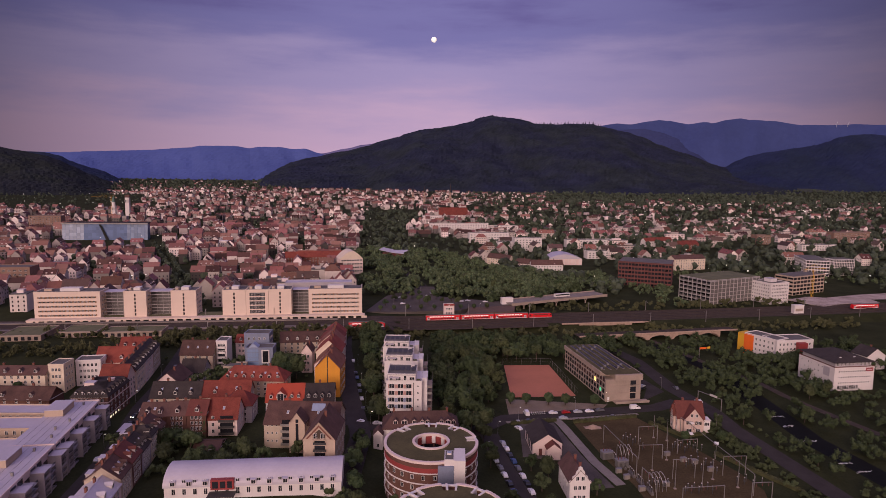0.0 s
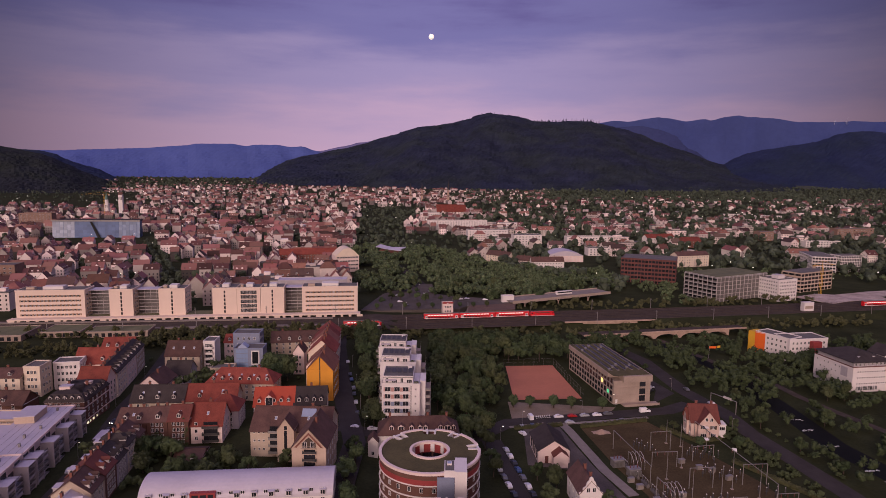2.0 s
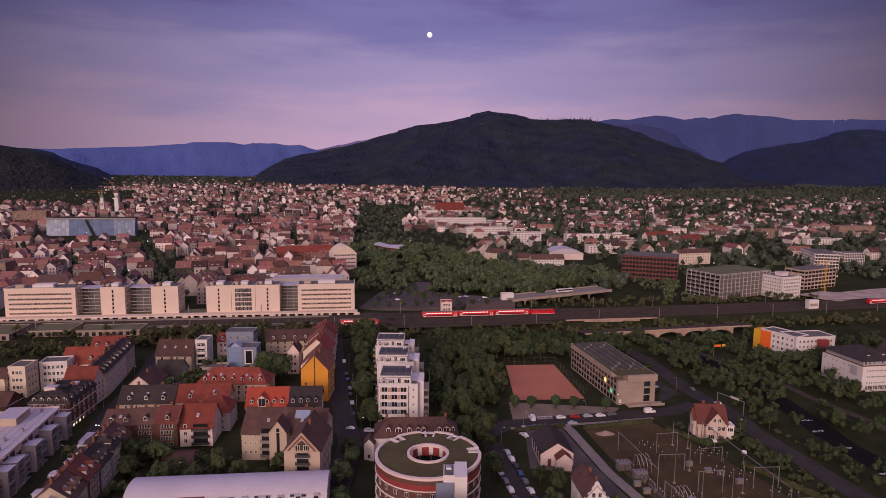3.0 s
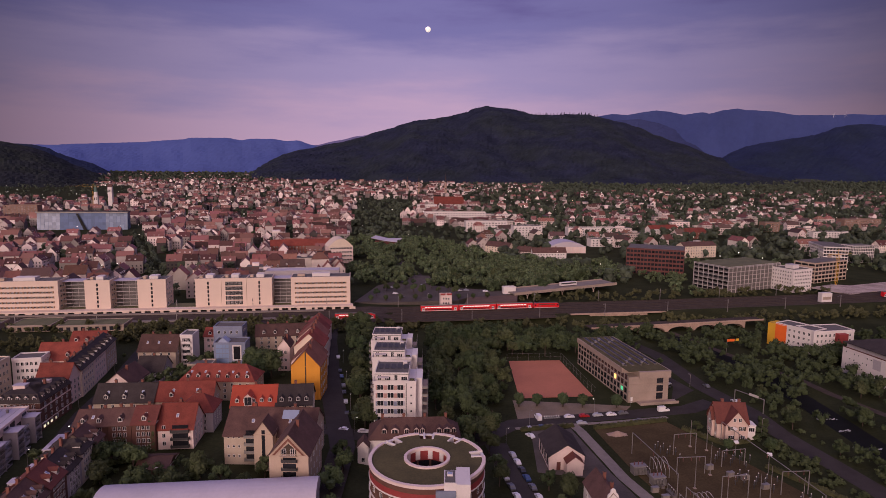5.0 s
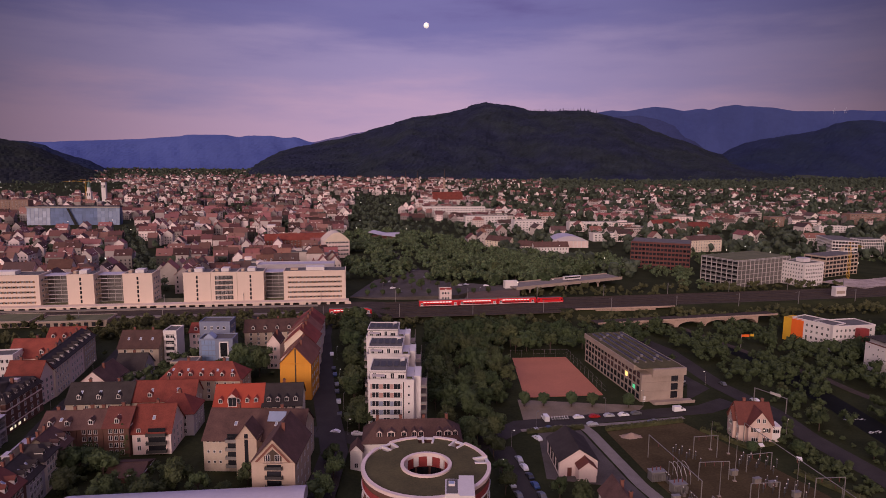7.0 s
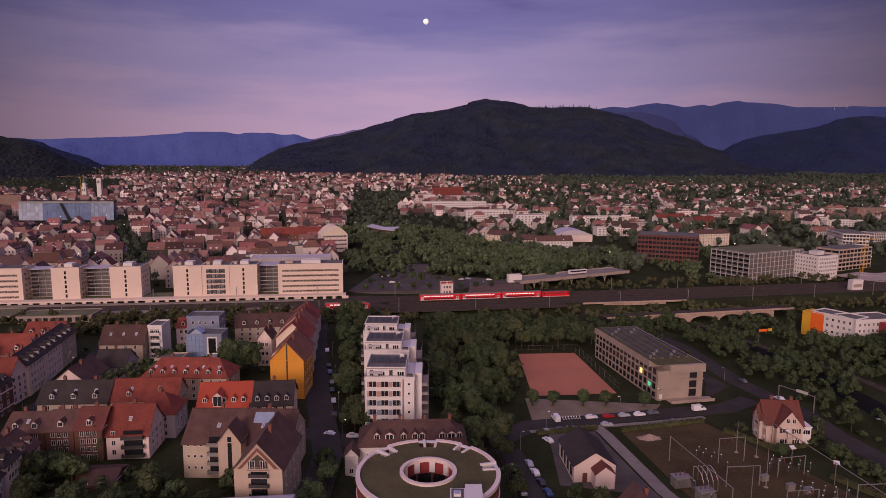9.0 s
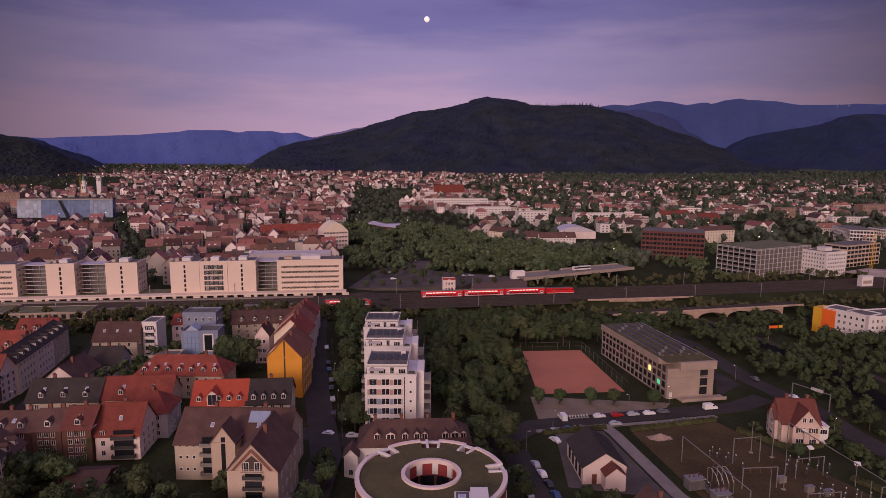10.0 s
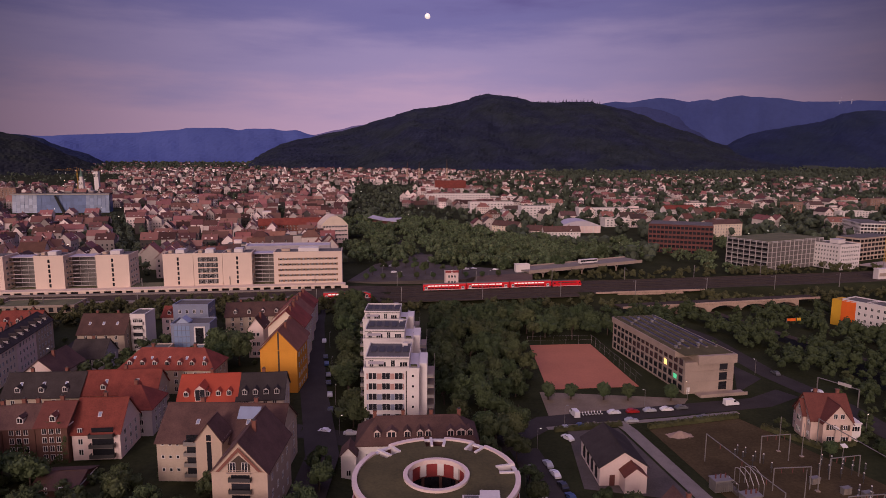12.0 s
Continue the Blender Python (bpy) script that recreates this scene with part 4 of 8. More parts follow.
balcony_block(-128.6, 184, -137.0, 227.6, 17.0, "pale apartment block with deep shaded balconies and a sheet metal roof")
balcony_block(-137.4, 229.4, -145.8, 271.6, 17.0, "pale apartment block with stacked balconies beside the street")
building("tan courtyard block with a pale flat roof", (-184, 242.5), (-157.4, 244.5), 12, 15.2, 15.7, "flat", TAN, METALROOF, 4, 8, "FR", category="apartment house")
building("tan back block with a pale flat roof", (-190, 258.6), (-161.6, 260), 10, 15.2, 15.7, "flat", TAN, METALROOF, 4, 9, "FR", category="apartment house")
building("tan side block with a pale flat roof", (-176, 222), (-152.4, 224), 12, 15.2, 15.7, "flat", TAN, METALROOF, 4, 7, "FR", category="apartment house")
# tenement row between the street and the yards, gardens behind
def row_x(y):
    return -100.6 - (y - 197) * 0.155


for y0, y1, eave, ridge, kind, wm, rm, dorm, sky, lab in (
    (183.5, 195.6, 11.6, 14.8, "gx", PINKISH, METALROOF, 0, 0, "pale pink tenement under a pinkish sheet metal roof"),
    (195.8, 209.6, 12.4, 15.6, "gx", PINKISH, METALROOF, 2, 0, "pink tenement under a seamed sheet metal roof"),
    (209.8, 219.8, 14.2, 18.6, "gx", BEIGE, TILE_BROWN, 3, 2, "beige tenement with a steep brown roof"),
    (220, 229.8, 14.8, 19.0, "gx", BRICK, TILE_OLD, 2, 1, "brick tenement with a dark red roof"),
    (230, 239.6, 14.0, 18.0, "gx", LILAC, SLATE, 3, 2, "grey lilac tenement with a dark slate roof"),
    (239.8, 248.4, 15.2, 18.6, "hip", CREAM, SLATE, 2, 1, "cream tenement with a shallow dark roof"),
    (248.6, 257.6, 13.8, 18.2, "gx", BEIGE, TILE_BROWN, 2, 2, "rendered tenement end house with a brown roof")):
    h = building(lab, (row_x(y0), y0), (row_x(y1), y1), 11.6, eave, ridge, kind, wm, rm, 4, 4, "FL", dorm, 2, category="terrace house", group="tenement row", skylights=sky)
    if dorm:
        part("box_dormer", Form().box(1.2, 8.4, eave - ground_z(-115, y0) - 0.3, 4.2, 11.5, eave - ground_z(-115, y0) + 1.4).box(1.0, 8.2, eave - ground_z(-115, y0) + 1.4, 4.4, 11.7, eave - ground_z(-115, y0) + 1.55, 1), [LILAC, METALROOF], h, "grey box dormer on the street side")
for x, y, w, d, z, lab in ((-133, 262, 3.2, 9, 7.2, "pale awning roof beside the street"), (-122.6, 243, 2.6, 16, 8.2, "long grey canopy roof along the pavement")):
    root = thing("canopy", pose(x, y, ground_z(x, y), 0, 0, 9), lab, "canopy")
    part("roof", Form().box(0, 0, z - ground_z(x, y), w, d, z - ground_z(x, y) + 0.2), METALROOF, root)
    for u, v in ((0.2, 0.2), (w - 0.4, 0.2), (0.2, d - 0.4), (w - 0.4, d - 0.4)):
        part("post", Form().box(u, v, 0, u + 0.15, v + 0.15, z - ground_z(x, y)), STEEL, root)


# ---- ring shaped houses ----
def ring_house(cx, cy, top, r1, r0, turn, label, notch=True):
    z0 = ground_z(cx, cy)
    h = top - z0
    root = thing("ring_house", pose(cx, cy, z0, 0, 0, turn), label, "round building", "ring shaped houses")
    n = 64

    def band(ra, rb, za, zb, gaps=(), mats=(0, 0)):
        g = Form()
        for k in range(n):
            t = k * math.tau / n
            g.v += [(r * math.cos(t), r * math.sin(t), z) for r, z in ((ra, za), (rb, za), (rb, zb), (ra, zb))]
        there = [not any(lo <= k * 360 / n < hi for lo, hi in gaps) for k in range(n)]
        for k in range(n):
            if not there[k]:
                continue
            i, j = 4 * k, 4 * ((k + 1) % n)
            g.f += [(i + e, i + (e + 1) % 4, j + (e + 1) % 4, j + e) for e in range(4)]
            if not there[k - 1]:
                g.f.append((i, i + 1, i + 2, i + 3))
            if not there[(k + 1) % n]:
                g.f.append((j + 3, j + 2, j + 1, j))
        g.m = [mats[0]] * len(g.f)
        return g

    cuts = [(50, 61), (84, 96), (129, 141), (5, 16)] if notch else []
    part("wall", band(r1 - 0.9, r1 - 0.4, -1, h - 0.6), BRICK, root, "red brown curved outer wall")
    part("court_wall", band(r0 + 0.5, r0 + 0.8, -1, h - 0.6), REDBAND, root, "dark red wall of the round court")
    part("court_glazing", band(r0 + 0.42, r0 + 0.48, 0.2, h - 3.9), GLASS, root, "dark glazing of the round court")
    for i in range(1, 4):
        part("court_gallery", band(r0 - 0.5, r0 + 0.5, i * h / 5 - 0.1, i * h / 5 + 0.15), CONCRETE, root)
    for i in range(1, 6):
        z = i * h / 5 - 0.5
        part("floor_band", band(r1 - 1.0, r1 - 0.1, z - 0.12, z + 0.24), WHITE, root, "pale slab edge round the house")
    part("red_parapet", band(r1 - 0.5, r1 - 0.3, h - 4.2, h - 2.4), REDBAND, root)
    part("roof", band(r0 + 0.8, r1 - 4.0, h - 0.8, h - 0.25), SEDUM, root, "sedum covered ring roof")
    part("roof_outer", band(r1 - 4.0, r1 - 1.05, h - 0.8, h - 0.25, cuts), SEDUM, root)
    part("notch_back", band(r1 - 4.3, r1 - 4.0, h - 3.0, h - 0.3), WHITE, root)
    part("terrace", band(r0 + 0.8, r1 - 0.9, h - 3.4, h - 3.0), PAVING, root)
    part("outer_rim", band(r1 - 1.05, r1, h - 0.7, h + 0.15, cuts), PINKISH, root, "white rim of the roof")
    part("inner_rim", band(r0, r0 + 0.9, h - 0.7, h + 0.3), PINKISH, root, "white rim round the court")
    for lo, hi in cuts:
        for a in (lo, hi):
            t = math.radians(round(a / (360 / n)) * 360 / n)
            c, s = math.cos(t), math.sin(t)
            part("notch_wall", Form().prism([((r1 - 4.2) * c - 0.3 * s, (r1 - 4.2) * s + 0.3 * c), (r1 * c - 0.3 * s, r1 * s + 0.3 * c), (r1 * c + 0.3 * s, r1 * s - 0.3 * c), ((r1 - 4.2) * c + 0.3 * s, (r1 - 4.2) * s - 0.3 * c)], h - 3.2, h + 0.05), WHITE, root)
    for k in range(10):
        t = math.tau * (k + 0.3) / 10
        part("court_pillar", Form().box(-0.7, -0.5, h - 3.4, 0.7, 0.1, h - 0.7).box(-0.3, -0.3, 0, 0.3, 0.0, h - 3.4, 1), [WHITE, BRICK], root, at=pose((r0 + 0.5) * math.cos(t), (r0 + 0.5) * math.sin(t), 0, 0, 0, math.degrees(t) - 90))
    for fl in range(4):
        for k in range(26):
            t = math.radians(-178 + k * 352 / 26)
            part("window", WIN, None, root, at=pose((r1 - 0.42) * math.cos(t), (r1 - 0.42) * math.sin(t), 1.0 + fl * h / 5, 0, 0, math.degrees(t) + 90))
    # the stair tower on the front
    c = Form().box(8.6, -r1 - 0.5, -1, 12.4, -8, h + 1.2).box(5.2, -r1 + 0.6, h - 1.2, 8.6, -9.5, h + 1.0).box(5.5, -r1 + 0.9, h + 1.0, 8.3, -9.8, h + 1.06, 1)
    part("stair_tower", c, [WHITE, FLATROOF], root, "white stair tower with a roof terrace")
    part("stair_glass", Form().box(3.0, -r1 - 0.2, 0, 8.5, -r1 + 0.6, h - 1.2), BLUEPANEL, root)
    part("skylight_box", Form().box(6.0, -13.2, h + 1.06, 7.6, -11.6, h + 1.6).box(6.2, -13.0, h + 1.6, 7.4, -11.8, h + 1.65, 1), [WHITE, PALEGLASS], root)
    return root


ring_house(0.6, 233.2, 19.0, 17.4, 6.0, 0, "round red brown house with a planted ring roof and white rim")
ring_house(8.4, 185.6, 18.6, 17.4, 6.0, 0, "second round house with a planted roof and white rim")


# ---- white stepped tower row ----
PANELPINK = material("dusty_pink_panels", (0.42, 0.24, 0.21), 0.7, 0.1, 0.2, 2.0, 0.03)


def tower_block(x, y, w, d, top, pent, rot, label, front):
    z0 = ground_z(x, y)
    h, p = top - z0, pent - z0
    root = thing("apartment_tower", pose(x, y, z0, 0, 0, rot), label, "apartment house", "white tower row")
    part("wall", Form().box(0, 0, -1, w, d, h).box(w, 3.0, -1, w + 2.4, d - 3, h + 1.2), WHITE, root)
    part("parapet", Form().box(-0.15, -0.15, h, w + 0.15, 0.15, h + 0.9).box(-0.15, 0.15, h, 0.15, d, h + 0.9).box(w - 0.15, 0.15, h, w + 0.15, d, h + 0.9), WHITE, root)
    part("penthouse", Form().box(0.6, 1.2, h, w - 3, d - 1, p), WHITE, root)
    part("terrace_rail", Form().box(0.2, 0.05, h + 1.25, w - 0.2, 0.11, h + 1.32).box(w - 0.11, 0.2, h + 1.25, w - 0.05, d - 0.2, h + 1.32).box(0.05, 0.2, h + 1.25, 0.11, d - 0.2, h + 1.32), STEEL, root)
    part("planter", Form().box(w - 2.6, 1.4, h + 0.05, w - 0.5, 2.2, h + 0.75).box(w - 2.5, 1.5, h + 0.75, w - 0.6, 2.1, h + 1.3, 1), [DARKCON, SHRUB], root, "dark planter with shrubs")
    part("awning", Form().slab((1.2, -0.1, h + 2.0), (6.0, -0.1, h + 2.0), (6.0, 1.25, h + 2.5), (1.2, 1.25, h + 2.5), 0.06), LILAC, root, "grey awning over the terrace")
    g = Form().box(0.4, 0.9, p, w - 2.8, d - 0.8, p + 0.25, 1)
    g.box(0.4, 0.9, p + 0.25, w - 2.8, 1.1, p + 0.75).box(0.4, d - 1, p + 0.25, w - 2.8, d - 0.8, p + 0.75).box(0.4, 2.0, p + 0.25, 0.6, d - 1, p + 0.75).box(w - 3.0, 2.0, p + 0.25, w - 2.8, d - 1, p + 0.75)
    rf = part("roof", g, [WHITE, FLATROOF], root)
    for k in range(5):
        part("solar_panel", Form().slab((-0.8, -1.8, 0.2), (0.8, -1.8, 0.2), (0.8, 1.8, 1.0), (-0.8, 1.8, 1.0), 0.08), DARKSTEEL, rf, at=pose(2.2 + k * (w - 6.5) / 4, d * 0.5, p + 0.3, 0, 0, 0))
    part("roof_box", Form().box(w - 5.6, d - 4.5, p + 0.25, w - 4.0, d - 3, p + 1.5), WHITE, rf)
    n = int((w - 3.2) / 3.2)
    for k in range(n):
        part("window", WIN_WIDE if k % 2 else WIN_TALL, None, root, at=pose(2.2 + k * 3.2, 1.2, h + 0.7, 0, 0, 0))
    if front:
        for fl in range(6):
            z = 1.0 + fl * (h - 0.6) / 6
            part("spandrel", Form().box(0.8, -0.1, z + 0.1, 12.0, 0, z + 1.9), BLUEPANEL if fl < 4 else PANELPINK, root, "tinted band below the windows")
            for u, m in ((2.6, WIN_BIG), (6.6, WIN_BIG), (10.4, WIN_BIG)):
                part("window", m, None, root, at=pose(u, -0.1, z + 0.1))
            part("window", WIN_SMALL, None, root, at=pose(14.6, 0, z + 0.7))
        part("downpipe", Form().box(12.5, -0.16, 0, 12.8, 0, h), DARKSTEEL, root)
    for fl in range(6):
        z = 0.4 + fl * (h - 0.6) / 6
        part("balcony", Form().box(w + 2.4, 3.2, z, w + 4.6, d - 3.2, z + 0.2).box(w + 4.54, 3.2, z + 0.2, w + 4.6, d - 3.2, z + 1.1, 1).box(w + 2.4, 3.2, z + 0.2, w + 4.6, 3.26, z + 1.1, 1), [CONCRETE, STEEL], root)
        part("balcony", Form().box(-1.6, 4, z, 0, 8, z + 0.2).box(-1.6, 4, z + 0.2, -1.54, 8, z + 1.1, 1).box(-1.6, 4, z + 0.2, 0, 4.06, z + 1.1, 1), [CONCRETE, STEEL], root)
    for u in (3.2, d - 3.3):
        part("balcony_post", Form().box(w + 4.5, u, 0, w + 4.6, u + 0.1, h + 1), STEEL, root)


tower_block(-22.3, 289.8, 16.4, 17, 21.4, 24.6, 1, "white six storey block with a set back penthouse", True)
tower_block(-26.4, 318.5, 17.0, 16, 21.8, 24.9, 1, "white middle block with solar panels on its penthouse", False)
tower_block(-30.2, 344.5, 17.0, 15, 21.8, 24.9, 1, "white rear block with a set back penthouse", False)

# ---- house with the dormered brown roof ----
h = building("long brown roofed villa with pale dormers and tall chimneys", (-21.2, 266.5), (11.0, 269), 13, 9.0, 14.4, "hip", WHITE, TILE_BROWN, 2, 9, "FL", 0, 4, category="villa", trim=True)
dm = dormer_form(1.5, 1.6, 2.4).mesh("dormer", [PINKISH, TILE_BROWN, GLASS])
for u, sc in ((5.4, 1.0), (9.2, 1.5), (13.4, 1.0), (16.8, 1.0), (19.0, 1.0), (25.0, 1.1), (27.8, 1.5), (30.2, 1.0)):
    part("dormer", dm, None, h, at=pose(u, 1.5, 10.1 - ground_z(-5, 268)) @ Matrix.Diagonal((sc * 1.15, 1, 1.15, 1)))
building("small white gabled side wing", (-24.6, 262.6), (-20.8, 262.8), 5, 8.4, 10.4, "gy", WHITE, TILE_BROWN, 1, 1, "FL", 0, 0, category="house wing")


# ---- school with the clay pitch ----
def school():
    z0 = 0.0
    A = Vector((87.8, 328.0))
    w, rot = 19.6, 11.5
    d, h = 57.0, 14.2
    root = thing("school", pose(A.x, A.y, z0, 0, 0, rot), "long concrete school block with a glazed flat roof", "school")
    part("wall", Form().box(0, 0, -1, w, d, h - 2.4), CONCRETE, root)
    part("attic", Form().box(-0.5, 6.0, h - 2.4, w + 0.6, d + 0.5, h).box(4.8, -0.8, h - 3.2, w + 0.6, 6.0, h), CONCRETE, root, "projecting concrete upper storey")
    g = Form().box(0, 0.5, h, w, d, h + 0.1, 0)
    rf = part("roof", g, [SEDUM], root)
    for k in range(5):
        x = 2.4 + k * (w - 4.6) / 4
        part("rooflight", Form().box(x - 0.5, 8, h + 0.1, x + 0.5, d - 3, h + 0.7).box(x - 0.4, 8.2, h + 0.7, x + 0.4, d - 3.2, h + 0.75, 1), [DARKCON, GLASS], rf, "long glazed rooflight strip")
    for k in range(10):
        part("roof_unit", Form().box(-0.5, -0.5, 0, 0.5, 0.5, 0.9).box(-0.6, -0.6, 0.9, 0.6, 0.6, 1.0), STEEL, rf, at=pose(1.8 + (k % 5) * 3.4, 9.5 + (k // 5) * 34 + (k * 7 % 5) * 1.8, h + 0.1))
    lit = glowing("lit_warm_window", (1.0, 0.62, 0.20), 1.5)
    green = glowing("lit_green_window", (0.10, 0.75, 0.35), 0.7)
    for fl in range(4):
        z = 0.9 + fl * 3.1
        for k in range(16):
            y = 2.5 + k * (d - 5) / 15
            tall = (k + fl) % 2
            m = GLASS
            if fl == 2 and k == 3:
                m = lit
            if fl == 1 and k == 1:
                m = green
            g = Form().box(-0.14, y - 1.25, z - 0.1, 0.02, y + 1.25, z + (2.4 if tall else 2.0)).box(-0.16, y - 1.05, z, 0.0, y + 1.05, z + (2.2 if tall else 1.8), 1)
            part("window", g, [DARKCON, m], root)
    for fl in range(3):
        part("front_window", Form().box(w * 0.70, -0.12, 1.0 + fl * 3.5, w * 0.86, 0.02, 3.9 + fl * 3.5), GLASS, root)
        part("ledge", Form().box(0, -0.25, 0.4 + fl * 3.9, w * 0.98, 0.0, 0.65 + fl * 3.9), CONCRETE, root)
    part("door", Form().box(1.0, -0.1, 0, 2.2, 0.02, 2.5), FRAME, root)
    part("terrace", Form().box(4, -4.2, -0.4, w + 3, -0.3, 0.5).box(4, -4.4, -0.4, w + 3, -4.2, 1.2), CONCRETE, root)


school()
tagged(part("clay_pitch", Form().prism([(39.3, 331.5), (74.0, 335.5), (67.6, 389.0), (39.6, 386.4)], -0.5, 0.14), CLAY), "red clay sports pitch beside the school", "sports pitch", kind="structure")


def fence(pts, height, label, gap=3.0):
    root = thing("fence", pose(pts[0][0], pts[0][1], 0), label, "fence")
    for a, b in zip(pts, pts[1:]):
        a, b = Vector(a) - Vector(pts[0]), Vector(b) - Vector(pts[0])
        k = max(1, int((b - a).length / gap))
        for i in range(k):
            p = a.lerp(b, i / k)
            part("post", Form().rod((p.x, p.y, -0.2), (p.x, p.y, height), 0.05), STEEL, root)
        part("rail", Form().rod((a.x, a.y, height), (b.x, b.y, height), 0.03).rod((a.x, a.y, height * 0.5), (b.x, b.y, height * 0.5), 0.02), STEEL, root)


fence([(38.6, 387), (68.4, 390), (75.0, 335.5)], 4.0, "tall ball stop fence round the clay pitch", 5.0)


# ---- chapel like hall, gabled house, villa ----
h = building("white chapel like hall with arched side windows", (42.2, 263.6), (54.6, 264.4), 17.5, 5.4, 9.4, "gy", PINKISH, SLATE, 0, 0, "", 0, 0, name="hall", category="hall", trim=False)
for k in range(4):
    g, n = Form(), 8
    y = 3 + k * 3.7
    arch = [(-0.05, y - 1.1, 0.9), (-0.05, y + 1.1, 0.9)] + [(-0.05, y + 1.1 * math.cos(a * math.pi / n), 3.2 + 1.1 * math.sin(a * math.pi / n)) for a in range(n + 1)]
    part("arched_window", g.poly(arch[::-1]).box(-0.04, y - 1.2, 0.75, 0.02, y + 1.2, 0.9), GLASS, h)
part("door", Form().box(2.6, -0.08, 0, 4.0, 0.02, 3.0), BROWNPANEL, h)
part("porch", wall_form(5.6, 4.2, 4.8, 7.0, "gy"), PINKISH, h, "white gabled porch", at=pose(5.2, -4.2, 0))
part("porch_roof", roof_form(5.6, 4.2, 4.8, 7.0, "gy", 0.3), TILE_OLD, h, at=pose(5.2, -4.2, 0))

h = building("white house with a curved baroque gable and red roof", (50.8, 226.6), (58.2, 227.3), 15, 8.0, 12.2, "gy", WHITE, TILE_BROWN, 2, 3, "FL", 0, 2, depth_cols=3)
g = Form()
curve = [(0.88 * a, b - 1.3) for a, b in [(-0.4, 8.4), (-0.4, 9.4), (0.9, 9.8), (1.0, 11.0), (2.2, 11.6), (2.5, 13.0), (3.2, 13.5), (3.4, 14.4), (4.2, 14.9), (5.0, 14.4), (5.2, 13.5), (5.9, 13.0), (6.2, 11.6), (7.4, 11.0), (7.5, 9.8), (8.8, 9.4), (8.8, 8.4)]]
m = len(curve)
g.v = [(x, -0.35, z) for x, z in curve] + [(x, 0.1, z) for x, z in curve]
g.f = [tuple(range(m)), tuple(range(2 * m - 1, m - 1, -1))] + [(i, m + i, m + (i + 1) % m, (i + 1) % m) for i in range(m)]
g.m = [0] * len(g.f)
part("front_gable", g, WHITE, h, "stepped curved white gable")
for u in (2.7, 4.7):
    part("window", WIN, None, h, at=pose(u, -0.35, 8.2))


VILLA_WALL = material("warm_pink_render", (0.56, 0.42, 0.36), 0.85, 0.12, 0.2, 2.0, 0.06)


def villa():
    root = thing("villa", pose(112.0, 291.2, 0, 0, 0, -3), "pale pink villa with a steep red roof and gables", "villa")
    w, d, h0, h1 = 11.9, 10.5, 7.0, 13.2
    part("wall", wall_form(w, d, h0, h1, "gx"), VILLA_WALL, root)
    part("roof", roof_form(w, d, h0, h1, "gx"), TILE_OLD, root)
    part("front_wing", wall_form(8.4, 5, h0, 12.3, "gy"), VILLA_WALL, root, "projecting gabled wing", at=pose(2.4, -2.2, 0))
    part("wing_roof", roof_form(8.4, 8, h0, 12.3, "gy"), TILE_OLD, root, at=pose(2.4, -2.2, 0))
    part("side_gable", wall_form(4.6, 3, h0 + 0.6, 11.4, "gy"), VILLA_WALL, root, at=pose(-1.0, 7.4, 0, 0, 0, -90))
    part("side_gable_roof", roof_form(4.6, 6, h0 + 0.6, 11.4, "gy"), TILE_OLD, root, at=pose(-1.0, 7.4, 0, 0, 0, -90))
    part("annex", Form().box(w, 0.5, -0.5, w + 3.0, 5, 5.6).box(w - 0.1, 0.3, 5.6, w + 3.2, 5.2, 5.9), WHITE, root, "flat roofed white annex")
    for u in (4.7, 8.7):
        part("window", WIN_WIDE, None, root, at=pose(u, -2.2, 1.0))
        part("window", WIN, None, root, at=pose(u, -2.2, 4.6))
        for s in (-1.0, 1.0):
            part("shutter", Form().box(-0.35, -0.1, 0, 0.35, 0.0, 1.6), BARK, root, at=pose(u + s, -2.2, 4.6))
    for u in (5.7, 7.7):
        part("window", WIN, None, root, at=pose(u, -2.2, 8.0))
    for z in (1.0, 4.6, 8.0):
        part("window", WIN_WIDE if z < 5 else WIN, None, root, at=facing(-1.0, 5.1, z, "L"))
        if z < 5:
            for v in (1.4, 9.2):
                part("window", WIN, None, root, at=facing(0, v, z, "L"))
    part("window", WIN_WIDE, None, root, at=pose(w + 1.5, 0.5, 3.2))
    for u in (3.5, 10):
        part("chimney", Form().box(-0.45, -0.4, 0, 0.45, 0.4, 2.4).box(-0.55, -0.5, 2.4, 0.55, 0.5, 2.6), BRICKRED, root, at=pose(u, d / 2 + 0.6, h1 - 1.4))


villa()
# ---- streets and open ground ----
ribbon("road", [(-29, 190), (-31, 270), (-45, 322), (-62, 404), (-66, 430)], 9, ASPHALT, 0.05, "dark asphalt avenue between the houses and the trees")
ribbon("road", [(-60, 283), (-36, 284), (-12, 283), (16, 284), (34, 303), (77, 313), (112, 321), (126, 330)], 8.5, ASPHALT, 0.06, "cross street with parked cars")
ribbon("road", [(41, 180), (35, 232), (28, 268), (25, 284)], 8.5, ASPHALT, 0.05, "side street beside the round houses")
ribbon("road", [(-117.5, 186), (-127, 250), (-134, 275), (-139.5, 296), (-143.5, 320), (-149, 345), (-159, 386), (-168, 420)], 8, ASPHALT, 0.05, "narrow street between tenement fronts")
ribbon("road", [(110, 440), (125, 401), (130, 349), (139, 318), (140, 296), (147, 262), (156, 215), (168, 150)], 9, ASPHALT, 0.05, "dark embankment road below the trees")
ribbon("path", [(73, 240), (67, 259), (60, 297), (58, 303)], 4.2, PAVING, 0.05, "pale concrete path beside the substation", "path")
